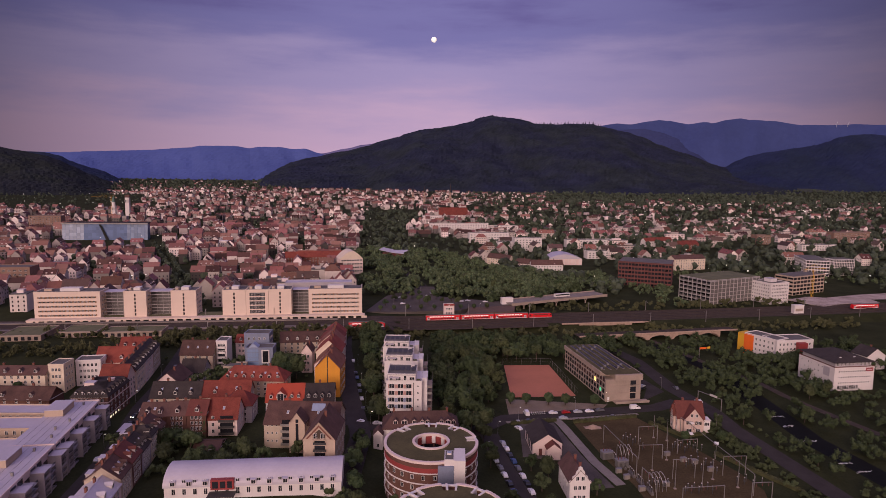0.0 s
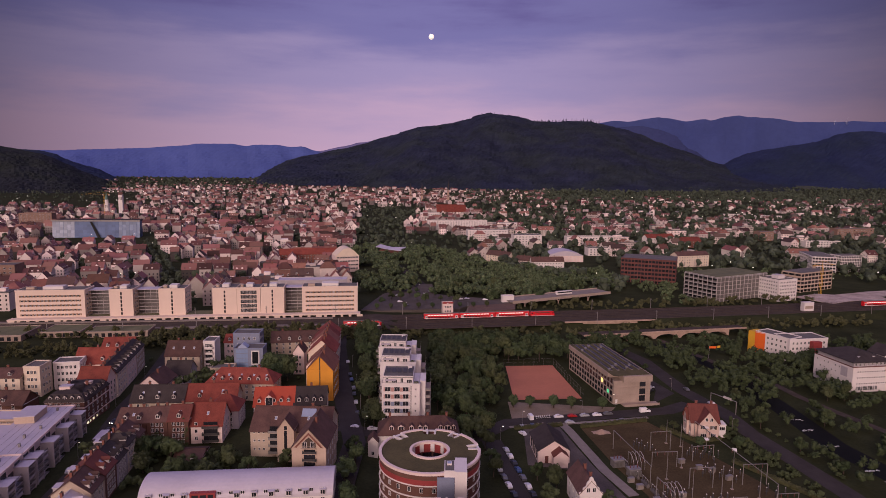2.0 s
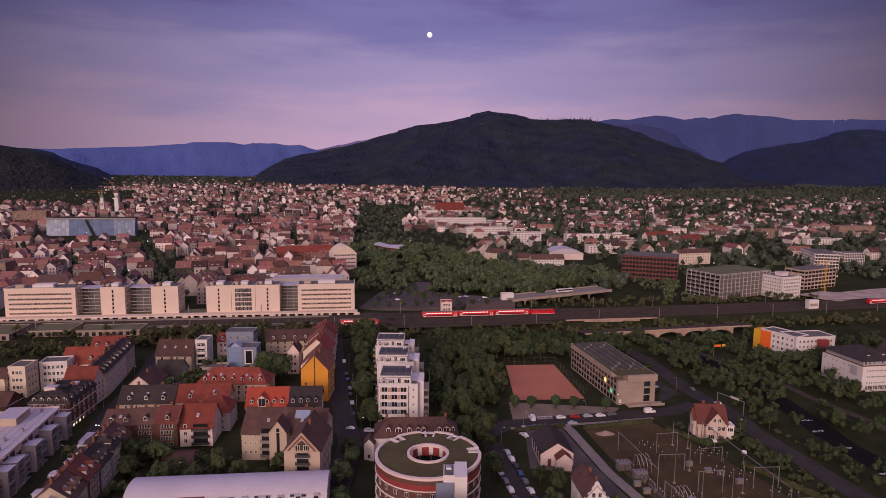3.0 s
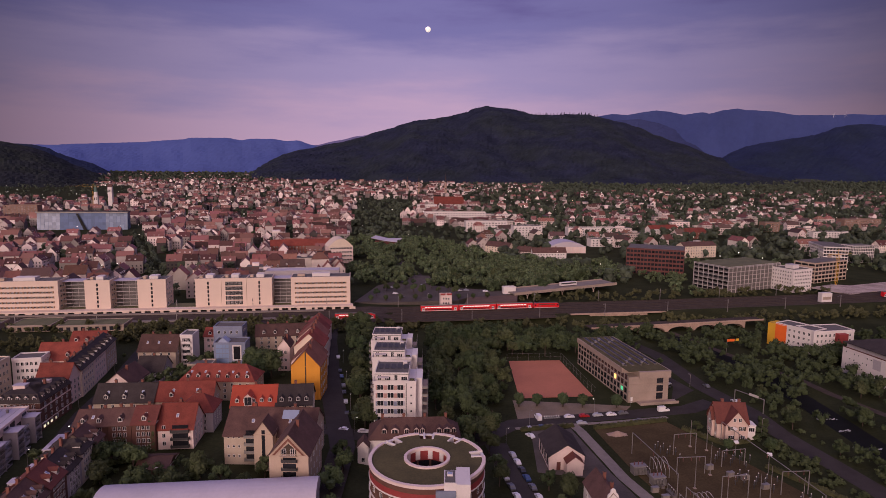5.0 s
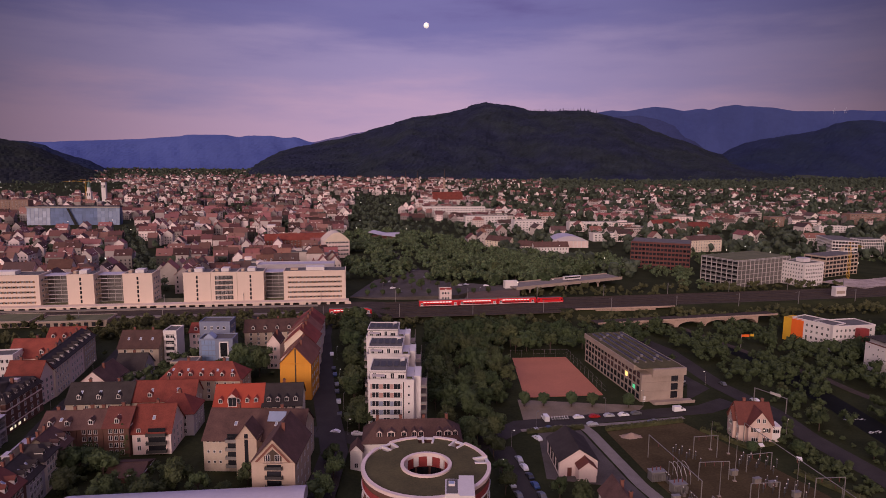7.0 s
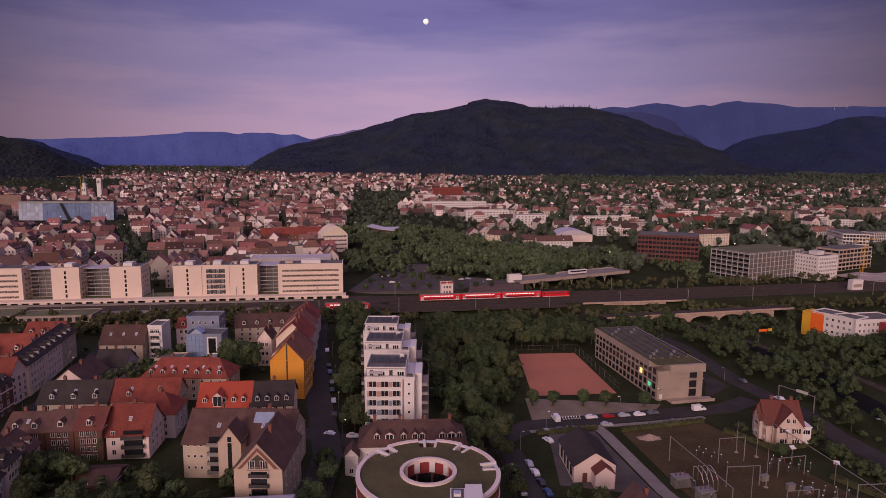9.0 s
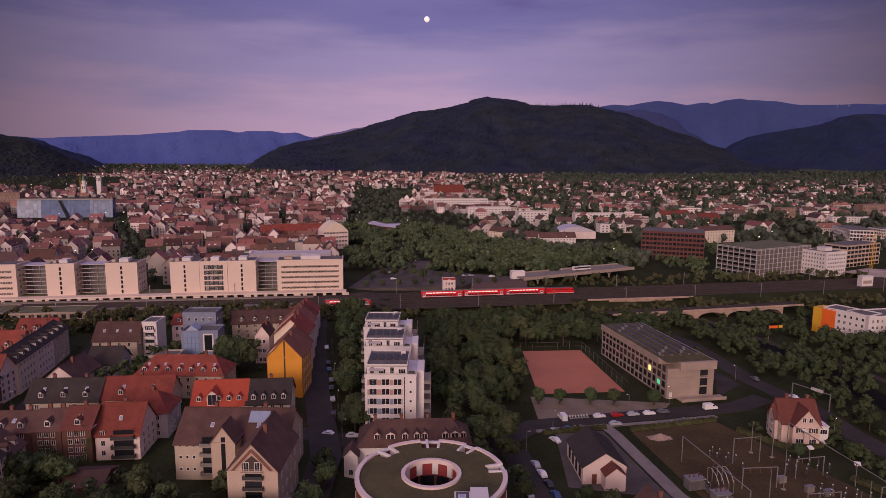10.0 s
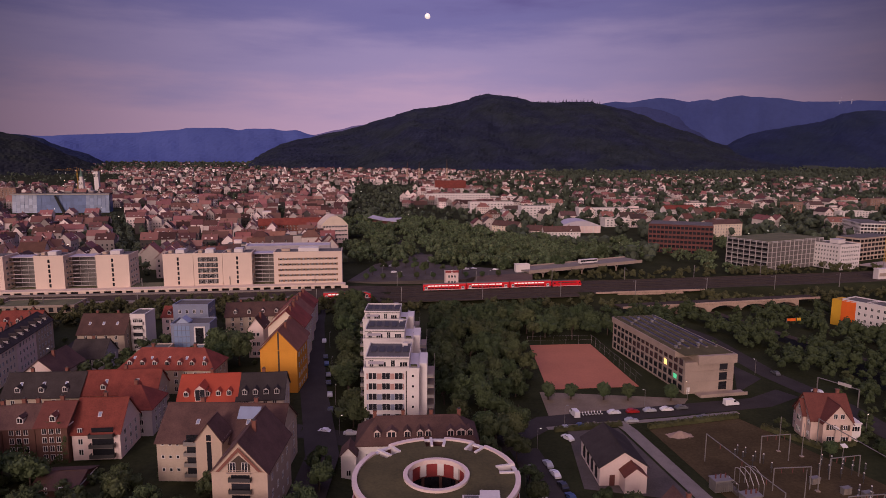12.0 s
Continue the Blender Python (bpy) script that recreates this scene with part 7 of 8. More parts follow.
for x, y, w, d, h, rise, rot in far_spots:
    z, c, s = ground_z(x, y) - 0.5, math.cos(math.radians(rot)), math.sin(math.radians(rot))

    def put(form, pts, faces):
        n = len(form.v)
        form.v += [(x + c * a - s * b, y + s * a + c * b, z + q) for a, b, q in pts]
        form.f += [tuple(n + i for i in f) for f in faces]
        form.m += [0] * len(faces)

    flat = rnd.random() < (0.10 if x < 40 else 0.26)
    if rnd.random() < 0.35:
        rot += 90
        c, s = math.cos(math.radians(rot)), math.sin(math.radians(rot))
    if not flat and w > 9 and y < 1900:
        for k in range(int(w / 5)):
            u = 2.2 + k * 5
            put(walls, [(u, 0.8, h), (u + 1.6, 0.8, h), (u + 1.6, 0.8, h + 1.9), (u, 0.8, h + 1.9), (u, 3.2, h + 1.9), (u + 1.6, 3.2, h + 1.9)], [(0, 1, 2, 3), (3, 2, 5, 4), (0, 3, 4), (1, 5, 2)])
        put(roofs, [(u * 1.0, d * 0.42, h), (u + 0.9, d * 0.42, h), (u + 0.9, d * 0.5, h), (u, d * 0.5, h), (u, d * 0.42, h + rise + 1.3), (u + 0.9, d * 0.42, h + rise + 1.3), (u + 0.9, d * 0.5, h + rise + 1.3), (u, d * 0.5, h + rise + 1.3)], [(0, 1, 5, 4), (1, 2, 6, 5), (3, 0, 4, 7), (4, 5, 6, 7)])
    put(walls, [(0, 0, -2), (w, 0, -2), (w, d, -2), (0, d, -2), (0, 0, h), (w, 0, h), (w, d, h), (0, d, h), (0, d / 2, h + (0 if flat else rise - 0.1)), (w, d / 2, h + (0 if flat else rise - 0.1))], [(0, 1, 5, 4), (1, 2, 6, 9, 5), (2, 3, 7, 6), (3, 0, 4, 8, 7), (4, 5, 9, 8), (8, 9, 6, 7)])
    if not flat:
        put(roofs, [(-0.4, -0.4, h - 0.2), (w + 0.4, -0.4, h - 0.2), (w + 0.4, d / 2, h + rise), (-0.4, d / 2, h + rise), (w + 0.4, d + 0.4, h - 0.2), (-0.4, d + 0.4, h - 0.2)], [(0, 1, 2, 3), (3, 2, 4, 5)])
    for i in range(max(2, int(h / 3.2))):
        q = 1.0 + i * 3.1
        for k in range(max(2, int(w / 3))):
            u = w * (k + 0.5) / max(2, int(w / 3))
            put(panes, [(u - 0.6, -0.08, q), (u + 0.6, -0.08, q), (u + 0.6, -0.08, q + 1.5), (u - 0.6, -0.08, q + 1.5)], [(0, 1, 2, 3)])
        if y < 1500:
            for u in (d * 0.22, d * 0.5, d * 0.78):
                for e in (-0.08, w + 0.08):
                    put(panes, [(e, u - 0.5, q), (e, u + 0.5, q), (e, u + 0.5, q + 1.5), (e, u - 0.5, q + 1.5)], [(0, 1, 2, 3)])
root = thing("distant_town", pose(0, 0, 0), "countless distant houses with red and brown roofs", "houses", kind="stuff")
tagged(part("walls", walls, FAR_WALL, root), kind="stuff")
tagged(part("roofs", roofs, FAR_ROOF, root), kind="stuff")
tagged(part("panes", panes, GLASS, root), kind="stuff")


# ---- trees ----
BALL = bmesh.new()
bmesh.ops.create_icosphere(BALL, subdivisions=2, radius=1.0)
BALL_V, BALL_F = np.array([tuple(v.co) for v in BALL.verts]), [tuple(v.index for v in p.verts) for p in BALL.faces]
BALL.free()
ROUGH = bmesh.new()
bmesh.ops.create_icosphere(ROUGH, subdivisions=1, radius=1.0)
ROUGH_V, ROUGH_F = np.array([tuple(v.co) for v in ROUGH.verts]), [tuple(v.index for v in p.verts) for p in ROUGH.faces]
ROUGH.free()


def crown_mesh(seed, r, h, base, leaves, size, blobs, fine=True, ball=False):
    """A crown of uneven leafy clumps, fringed with many small leaf sprays."""
    q = np.random.RandomState(seed)
    bv, bf = (BALL_V, BALL_F) if fine else (ROUGH_V, ROUGH_F)
    g, cs = Form(), []
    for i in range(blobs):
        a, e, t = q.uniform(0, math.tau), q.uniform(-0.6, 1.0), q.uniform(0.30, 0.84)
        c = np.array((math.cos(a) * r * t * (1 - 0.4 * max(0, e)), math.sin(a) * r * t * (1 - 0.4 * max(0, e)), base + h * (0.45 + 0.42 * e * t)))
        cr = r * q.uniform(0.26, 0.46)
        if ball:
            u = q.normal(size=3)
            c, cr = u / np.linalg.norm(u) * r * 0.55 + (0, 0, base + r), r * 0.46
        cs.append((c, cr))
        bump = np.array([noise.noise(Vector(p * 2.6) + Vector((seed, i * 3.1, 0))) for p in bv])
        n = len(g.v)
        g.v += (c + bv * (cr * 0.80 * (1 + 0.6 * bump))[:, None]).tolist()
        g.f += [tuple(n + k for k in f) for f in bf]
    for i in range(leaves):
        c, cr = cs[q.randint(blobs)]
        d = q.normal(size=3)
        d /= np.linalg.norm(d)
        d[2] = abs(d[2]) if q.rand() < 0.6 else d[2]
        p = c + d * cr * q.uniform(0.78, 1.14)
        n = d + q.normal(size=3) * 0.42
        n /= np.linalg.norm(n)
        u = np.cross(n, (0.3, 0.2, 1.0))
        u /= np.linalg.norm(u)
        w = np.cross(n, u)
        s1, s2 = size * q.uniform(0.6, 1.3), size * q.uniform(0.5, 1.0)
        k = len(g.v)
        g.v += [(p - u * s1).tolist(), (p - w * s2 + n * 0.1).tolist(), (p + u * s1).tolist(), (p + w * s2 - n * 0.1).tolist()]
        g.f.append((k, k + 1, k + 2, k + 3))
    g.m = [0] * len(g.f)
    return g


def tree(seed, r, h, leaves, size, blobs, label):
    root = thing("tree", pose(0, 0, 0), label, "tree")
    q = random.Random(seed)
    g = Form().rod((0, 0, -0.6), (0.1, 0.05, h * 0.42), 0.34, r2=0.2, sides=7)
    for i in range(5):
        a = i * math.tau / 5 + q.uniform(-0.4, 0.4)
        g.rod((0.08, 0.04, h * (0.26 + 0.03 * i)), (math.cos(a) * r * 0.6, math.sin(a) * r * 0.6, h * (0.5 + 0.06 * i)), 0.14, r2=0.05, sides=5)
    part("trunk", g, BARK, root)
    part("crown", crown_mesh(seed, r, h * 0.78, h * 0.16, leaves, size, blobs, False, ball='clipped' in label), LEAF, root)
    return root


TREES = [tree(11 + i, r, h, n, s, b, lab) for i, (r, h, n, s, b, lab) in enumerate(((5.2, 13, 1150, 0.40, 20, "broad leafy tree with a dark green crown"), (4.4, 14.5, 1050, 0.40, 18, "tall leafy tree with an uneven crown"), (6.2, 15.5, 1300, 0.44, 24, "large spreading tree with a dense crown"), (3.6, 10, 850, 0.36, 14, "middling leafy tree with a loose crown"), (2.6, 5.6, 900, 0.22, 20, "small round clipped street tree"), (5.0, 17, 1150, 0.42, 20, "tall old tree with a high crown")))]


def plant(k, x, y, s=None, turn=None):
    s = s or rnd.uniform(0.8, 1.15)
    m = pose(x, y, ground_z(x, y), 0, 0, rnd.uniform(0, 360)) @ Matrix.Diagonal((s, s, s * rnd.uniform(0.9, 1.1), 1))
    t = TREES[k]
    if t.name not in first:
        first.add(t.name)
        t.matrix_basis = m
        return t
    c = copy_thing(t, pose(0, 0, 0))
    c.matrix_basis = m
    return c


LOOSE = [crown_mesh(40 + i, r, h * 0.85, h * 0.06, 150 if i < 2 else 90, 0.50, 7 if i < 2 else 5, False) for i, (r, h) in enumerate(((4.6, 11), (5.4, 13), (3.6, 9), (2.6, 5)))]
LOOSE += [crown_mesh(60 + i, r, h * 0.85, h * 0.06, 230, 0.30, 6, False) for i, (r, h) in enumerate(((3.6, 7.5), (2.6, 5)))]


def woods(name, spots, label, mat):
    """Many crowns joined, for trees and scrub that nobody could count."""
    q, v, faces = np.random.RandomState(len(spots)), [], []
    for x, y, s, k in spots:
        a = np.array(LOOSE[k].v)
        t = q.uniform(0, math.tau)
        c, e = math.cos(t), math.sin(t)
        p = np.stack([c * a[:, 0] - e * a[:, 1], e * a[:, 0] + c * a[:, 1], a[:, 2] * q.uniform(0.85, 1.15)], 1) * s
        n = sum(len(a) for a in v)
        faces += [tuple(n + i for i in f) for f in LOOSE[k].f]
        v.append(p + (x, y, ground_z(x, y) - 0.3))
    g = Form()
    g.v, g.f = np.concatenate(v).tolist(), faces
    g.m = [0] * len(g.f)
    return tagged(part(name, g, mat), label, "trees", kind="stuff")


# the avenue
for i in range(15):
    y = 292 + i * 9.4
    x = -33 - (y - 300) * 0.19
    plant((2, 0, 5)[i % 3], x + 5 + rnd.uniform(-1, 1), y, rnd.uniform(0.85, 1.0))
    if y > 320:
        plant((0, 1, 2)[i % 3], x + 11.5 + rnd.uniform(-1, 1), y + 4, rnd.uniform(0.85, 1.0))
# the grove between the tower and the pitch
for i in range(13):
    for j in range(7):
        x, y = 0 + j * 6.6 + rnd.uniform(-2, 2), 292 + i * 11.5 + rnd.uniform(-3, 3)
        if x > 33 and 322 < y < 394 or x < 4 and y < 312 or x > 24 and y < 318:
            continue
        plant(rnd.choice((0, 1, 2, 2, 5)), x, y, rnd.uniform(0.75, 1.0))
for i in range(12):
    plant(rnd.choice((0, 1, 2)), 36 + i * 6.2, 398 + rnd.uniform(-4, 26), rnd.uniform(0.8, 1.0))
grove = [(rnd.uniform(34, 116), rnd.uniform(398, 444), rnd.uniform(0.8, 1.15), rnd.choice((0, 1, 1))) for i in range(64)]
grove += [(rnd.uniform(25, 34), rnd.uniform(320, 396), rnd.uniform(0.7, 1.0), rnd.choice((0, 4, 4))) for i in range(26)]
grove += [(rnd.uniform(-4, 34), rnd.uniform(396, 446), rnd.uniform(0.9, 1.15), 1) for i in range(30)]
# round clipped trees at the car park
for x in (46, 57.5, 66, 81, 38):
    plant(4, x, 322 + rnd.uniform(-0.6, 0.6), 1.05)
woods("grove", grove, "dense dark trees round the sports pitch", LEAF)
# the wooded river bank
def lane_x(y):
    return knots(y, [(150, 168), (215, 156), (262, 147), (296, 140), (318, 139), (349, 130), (401, 125), (440, 110)])


bank = []
n = 0
while n < 470:
    x, y = rnd.uniform(104, 300), rnd.uniform(232, 452)
    lane = lane_x(y)
    river = knots(y, [(180, 195), (250, 178), (285, 170), (320, 170), (385, 168), (440, 148)])
    if abs(x - lane) < 7 or (214 < x < 248 and 336 < y < 386) or (196 < x < 246 and 392 < y < 430):
        continue
    if abs(x - knots(y, [(232, 228), (326, 193), (343, 187.4), (360, 184.4), (388, 171.8), (411, 164), (452, 150)])) < 5.5:
        continue
    if x < lane and (y < 345 or x < 122 - (y - 345) * 0.12):
        continue
    if abs(x - river) < 7.0 and y < 330 or (220 < x < 262 and y < 352 and rnd.random() < 0.8):
        continue
    n += 1
    if y < 350 and n % 6 == 0:
        plant(rnd.choice((0, 1, 3, 3)), x, y, rnd.uniform(0.6, 0.9))
    else:
        bank.append((x, y, rnd.uniform(0.7, 1.05) * (0.75 if y < 320 else 1.0), rnd.choice((0, 1, 2, 2))))
for k in range(16):
    bank.append((188 + k * 3.6 + rnd.uniform(-1, 1), 398 - k * 0.9 + rnd.uniform(-4, 4), rnd.uniform(0.95, 1.2), rnd.choice((0, 1))))
for k in range(14):
    bank.append((214 + k * 2.6 + rnd.uniform(-1, 1), 396 + rnd.uniform(-5, 3), rnd.uniform(1.0, 1.25), rnd.choice((0, 1))))
for k in range(12):
    bank.append((206 + k * 4 + rnd.uniform(-1, 1), 342 - k * 0.5 + rnd.uniform(-3, 3), rnd.uniform(0.5, 0.7), rnd.choice((0, 2))))
woods("riverside_woods", bank, "dense dark woods along the river bank", LEAF)
# gardens and yards
for x, y, k, s in ((-112, 254, 0, 0.8), (-104, 251, 2, 0.75), (-96, 249, 0, 0.85), (-88, 236, 2, 0.7), (-120, 252, 0, 0.7), (17, 284, 2, 0.8), (24, 290, 5, 0.75), (14, 276, 3, 0.9), (-84, 344, 2, 1.15), (-77, 340, 2, 1.05), (-80, 333, 0, 1.1), (-92, 336, 0, 0.8), (-116, 334, 3, 1.0), (-88, 330, 1, 0.7), (-28, 252, 0, 0.8), (-30, 240, 2, 0.7), (-26, 226, 0, 0.8), (-24, 212, 3, 1.0), (-30, 262, 3, 0.9), (24, 252, 0, 0.7), (24, 262, 3, 0.9), (22, 276, 0, 0.8),):
    plant(k, x, y, s)
for x, y, k, s in ((46, 244, 0, 0.75), (42, 234, 3, 0.9), (40, 250, 3, 0.8), (62, 232, 3, 0.7), (-64, 240, 3, 0.9), (-56, 236, 0, 0.6), (-72, 244, 0, 0.7), (-78, 236, 2, 0.6), (-108, 250, 2, 0.75), (-118, 246, 0, 0.8), (-102, 240, 0, 0.75), (-128, 250, 3, 0.9), (-98, 252, 3, 0.8), (-20, 278, 3, 0.8), (14, 292, 0, 0.7), (-76, 252, 3, 0.7), (-196, 322, 0, 0.7), (-206, 306, 3, 0.9), (-170, 318, 3, 0.8), (-150, 400, 3, 0.8),):
    plant(k, x, y, s)
for x, y, k, s in ((-182, 372, 0, 0.7), (107, 298, 3, 0.6), (112, 281, 4, 0.8), (128, 281, 4, 0.9), (134, 300, 3, 0.7), (-52, 246, 3, 0.8), (-36, 228, 3, 0.7), (-30, 200, 0, 0.7), (30, 222, 3, 0.8), (28, 206, 0, 0.7), (44, 216, 0, 0.7),):
    plant(k, x, y, s)
# scrub along the railway
scrub = []
for i in range(560):
    x = rnd.uniform(-345, -52)
    off = rnd.uniform(30, 58)
    if x < -175 and off > 38:
        continue
    scrub.append((x, rail_y(x) - off, rnd.uniform(0.45, 0.95), rnd.choice((2, 3, 3))))
for i in range(200):
    x = rnd.uniform(-350, -176)
    scrub.append((x, rail_y(x) - rnd.uniform(56, 84), rnd.uniform(0.5, 1.0), rnd.choice((2, 3, 3))))
for i in range(260):
    x = rnd.uniform(-180, -66)
    scrub.append((x, rail_y(x) - rnd.uniform(30, 66), rnd.uniform(0.6, 1.1), rnd.choice((2, 2, 3))))
for i in range(220):
    x = rnd.uniform(-40, 330)
    scrub.append((x, rail_y(x) - rnd.uniform(32, 52), rnd.uniform(0.5, 1.0), rnd.choice((0, 2, 3, 3))))
for i in range(120):
    x = rnd.uniform(60, 330)
    scrub.append((x, rail_y(x) + rnd.uniform(24, 50), rnd.uniform(0.5, 1.0), rnd.choice((0, 2, 3))))
woods("railway_scrub", scrub, "belt of dark green scrub along the railway", SHRUB)
yards = []
for i in range(170):
    x, y = rnd.uniform(-235, -48), rnd.uniform(226, 405)
    if min(abs(y - k) for k in (257, 283, 305, 327, 345, 368, 400)) > 4.5 or -151 < x < -118:
        continue
    yards.append((x, y, rnd.uniform(0.4, 0.75), rnd.choice((2, 3, 3))))
for i in range(70):
    yards.append((rnd.uniform(-34, 26) , rnd.uniform(196, 222), rnd.uniform(0.6, 1.1), rnd.choice((4, 5))))
for i in range(34):
    yards.append((rnd.uniform(-105, -72), rnd.uniform(238, 254), rnd.uniform(0.6, 1.0), rnd.choice((4, 4, 5))))
for x, y in ((-118, 352), (-125, 318), (-121, 327), (-112, 360), (-128, 322), (-116, 330), (-84, 335)):
    yards.append((x, y, 0.95, 0))
for i in range(40):
    yards.append((rnd.uniform(-104, -36), rnd.uniform(226, 236), rnd.uniform(0.5, 0.9), rnd.choice((4, 5))))
for i in range(70):
    y = rnd.uniform(222, 300)
    x = lane_x(y) - rnd.uniform(6, 15)
    yards.append((x, y, rnd.uniform(0.4, 0.8), rnd.choice((4, 5, 5))))
for i in range(24):
    y = rnd.uniform(225, 330)
    x = lane_x(y) + rnd.uniform(6, 13)
    yards.append((x, y, rnd.uniform(0.4, 0.7), rnd.choice((2, 3))))
woods("garden_shrubs", yards, "dark shrubs and small trees in the back yards", LEAF)
# the park behind the station
n = 0
park_woods = []
while n < 640:
    y = 548 + 330 * rnd.random()
    x = rnd.uniform(-150, 195)
    if not in_park(x, y) or taken(x, y) or (44 < x < 146 and 752 < y < 815) or (abs(x + 18 + max(0, y - 622) * 0.31) < 7 and y < 720) or (x < 24 and y < 580) or (18 < x < 64 and y < 560) or (-92 < x < -50 and 806 < y < 834) or y < rail_y(x) + 55 + 0.2 * max(0, x):
        continue
    if y < 640 and n % 8 == 0:
        plant(rnd.choice((0, 1, 2, 2, 5)), x, y, rnd.uniform(0.75, 1.1))
    else:
        park_woods.append((x, y, rnd.uniform(0.9, 1.35), rnd.choice((0, 1, 1))))
    n += 1
for i in range(330):
    x, y = rnd.uniform(56, 196), rnd.uniform(604, 750)
    if y < rail_y(x) + 72 + 0.25 * x or taken(x, y) or (74 < x < 146 and y > 744) or (x > 178 and y > 648):
        continue
    park_woods.append((x, y, rnd.uniform(0.8, 1.2), rnd.choice((0, 1, 1))))
for x0, x1, y0, y1, n in ((188, 228, 606, 650, 34), (150, 182, 640, 705, 26), (255, 330, 660, 745, 44), (335, 420, 675, 745, 34), (190, 226, 560, 600, 12), (420, 520, 690, 745, 26)):
    for i in range(n):
        park_woods.append((rnd.uniform(x0, x1), rnd.uniform(y0, y1), rnd.uniform(0.6, 1.0), rnd.choice((0, 1, 2))))
woods("court_trees", [(x, y, rnd.uniform(0.6, 0.95), rnd.choice((0, 1, 2))) for x, y in court_spots if not (in_street(x, y) or taken(x, y)) and y > rail_y(x) + 60], "dark trees in the courts of the town blocks", LEAF)
woods("park_woods", park_woods, "dense old trees of the town park", HAZE_PARKLEAF)
for i in range(9):
    plant(4, -52 + i * 11, 514 + i * 1.8, 0.8).location.z = 4.5
for x, y in ((-50, 532), (-44, 552), (-36, 546), (-30, 566), (-22, 548), (-24, 582), (-8, 566), (-2, 548), (6, 556), (-32, 592), (-28, 612), (-48, 570), (-14, 538), (12, 540)):
    plant(rnd.choice((0, 3, 3)), x, y, rnd.uniform(0.6, 0.85)).location.z = 4.5

# woods and gardens too many to count
q = np.random.RandomState(5)
leaf = Form()
spots = []
for i in range(11500):
    y = 560 + 2350 * q.rand()
    x = q.uniform(-0.82 * y, 0.82 * y)
    green = 1.0 if in_park(x, y) and y > 860 else 0.0
    if in_park(x, y) and y <= 860 or taken(x, y) or in_street(x, y) or y < rail_y(x) + 62:
        continue
    dense = 0.20 if x < -60 and y < 1100 else 0.30 + 0.45 * (x > 60) + 0.12 * (y > 1900)
    if q.rand() < max(green, dense):
        big = 1.25 if x > 60 else 1.0
        spots.append((x, y, q.uniform(2.6, 5.6) * big, q.uniform(6, 13) * big))
for k in range(34):
    y = 520 + k * 11.5
    spots.append((-200 - 223 * (y - 505) / 395 + q.uniform(-7, -2), y, 3.6, 9))
    spots.append((-200 - 223 * (y - 505) / 395 + q.uniform(3, 8), y + 5, 3.2, 8))
for i in range(620):
    y = 2600 + 1500 * q.rand()
    spots.append((y * q.uniform(-0.60, -0.27), y, q.uniform(5, 11), q.uniform(8, 15)))
for i in range(1500):
    y = 2050 + 1500 * q.rand()
    spots.append((y * q.uniform(0.13, 0.86), y, q.uniform(5, 10), q.uniform(8, 15)))
for x, y, r, h in spots:
    z = ground_z(x, y)
    for j in range(4 if y < 1500 else 2):
        d = q.normal(size=3)
        d /= np.linalg.norm(d)
        c0, cr = np.array((x, y, z + h * 0.52)) + d * (r * 0.5, r * 0.5, h * 0.26), r * q.uniform(0.46, 0.75)
        k = len(leaf.v)
        leaf.v += (c0 + ROUGH_V * (cr * q.uniform(0.7, 1.3, len(ROUGH_V)))[:, None]).tolist()
        leaf.f += [tuple(k + i for i in f) for f in ROUGH_F]
    m = 14 if y < 1300 else 5
    size = 0.7 if y < 1300 else 1.1
    for j in range(m):
        d = q.normal(size=3)
        d /= np.linalg.norm(d)
        p = np.array((x, y, z + h * 0.55)) + d * (r, r, h * 0.45) * q.uniform(0.8, 1.05)
        u, w = q.normal(size=3), q.normal(size=3)
        u, w = u / np.linalg.norm(u) * size * q.uniform(0.7, 1.4), w / np.linalg.norm(w) * size
        k = len(leaf.v)
        leaf.v += [tuple(p - u), tuple(p - w), tuple(p + u), tuple(p + w)]
        leaf.f.append((k, k + 1, k + 2, k + 3))
leaf.m = [0] * len(leaf.f)
# leaf colour greyed and blued, distance haze put into it
FARLEAF = material("distant_foliage", (0.058, 0.071, 0.048), 0.95, 0.3, 0.02, 0.2, 0.0, rand=0.35, hue=0.02, spec=0.1, island=True)
tagged(part("town_trees", leaf, FARLEAF), "countless dark garden trees between the houses", "trees", kind="stuff")


# ---- substation ----
def portal(x0, y0, x1, y1, h, label):
    root = thing("gantry", pose(x0, y0, 0), label, "gantry", "substation gantries")
    dx, dy = x1 - x0, y1 - y0
    part("post", Form().box(-0.11, -0.11, -0.3, 0.11, 0.11, h), STEEL, root)
    part("post", Form().box(dx - 0.11, dy - 0.11, -0.3, dx + 0.11, dy + 0.11, h), STEEL, root)
    part("beam", Form().rod((0, 0, h), (dx, dy, h), 0.13, sides=4), STEEL, root)
    for k in range(3):
        t = (k + 0.7) / 3.4
        part("insulator", Form().rod((dx * t, dy * t, h), (dx * t, dy * t, h - 1.4), 0.12), BROWNPANEL, root)


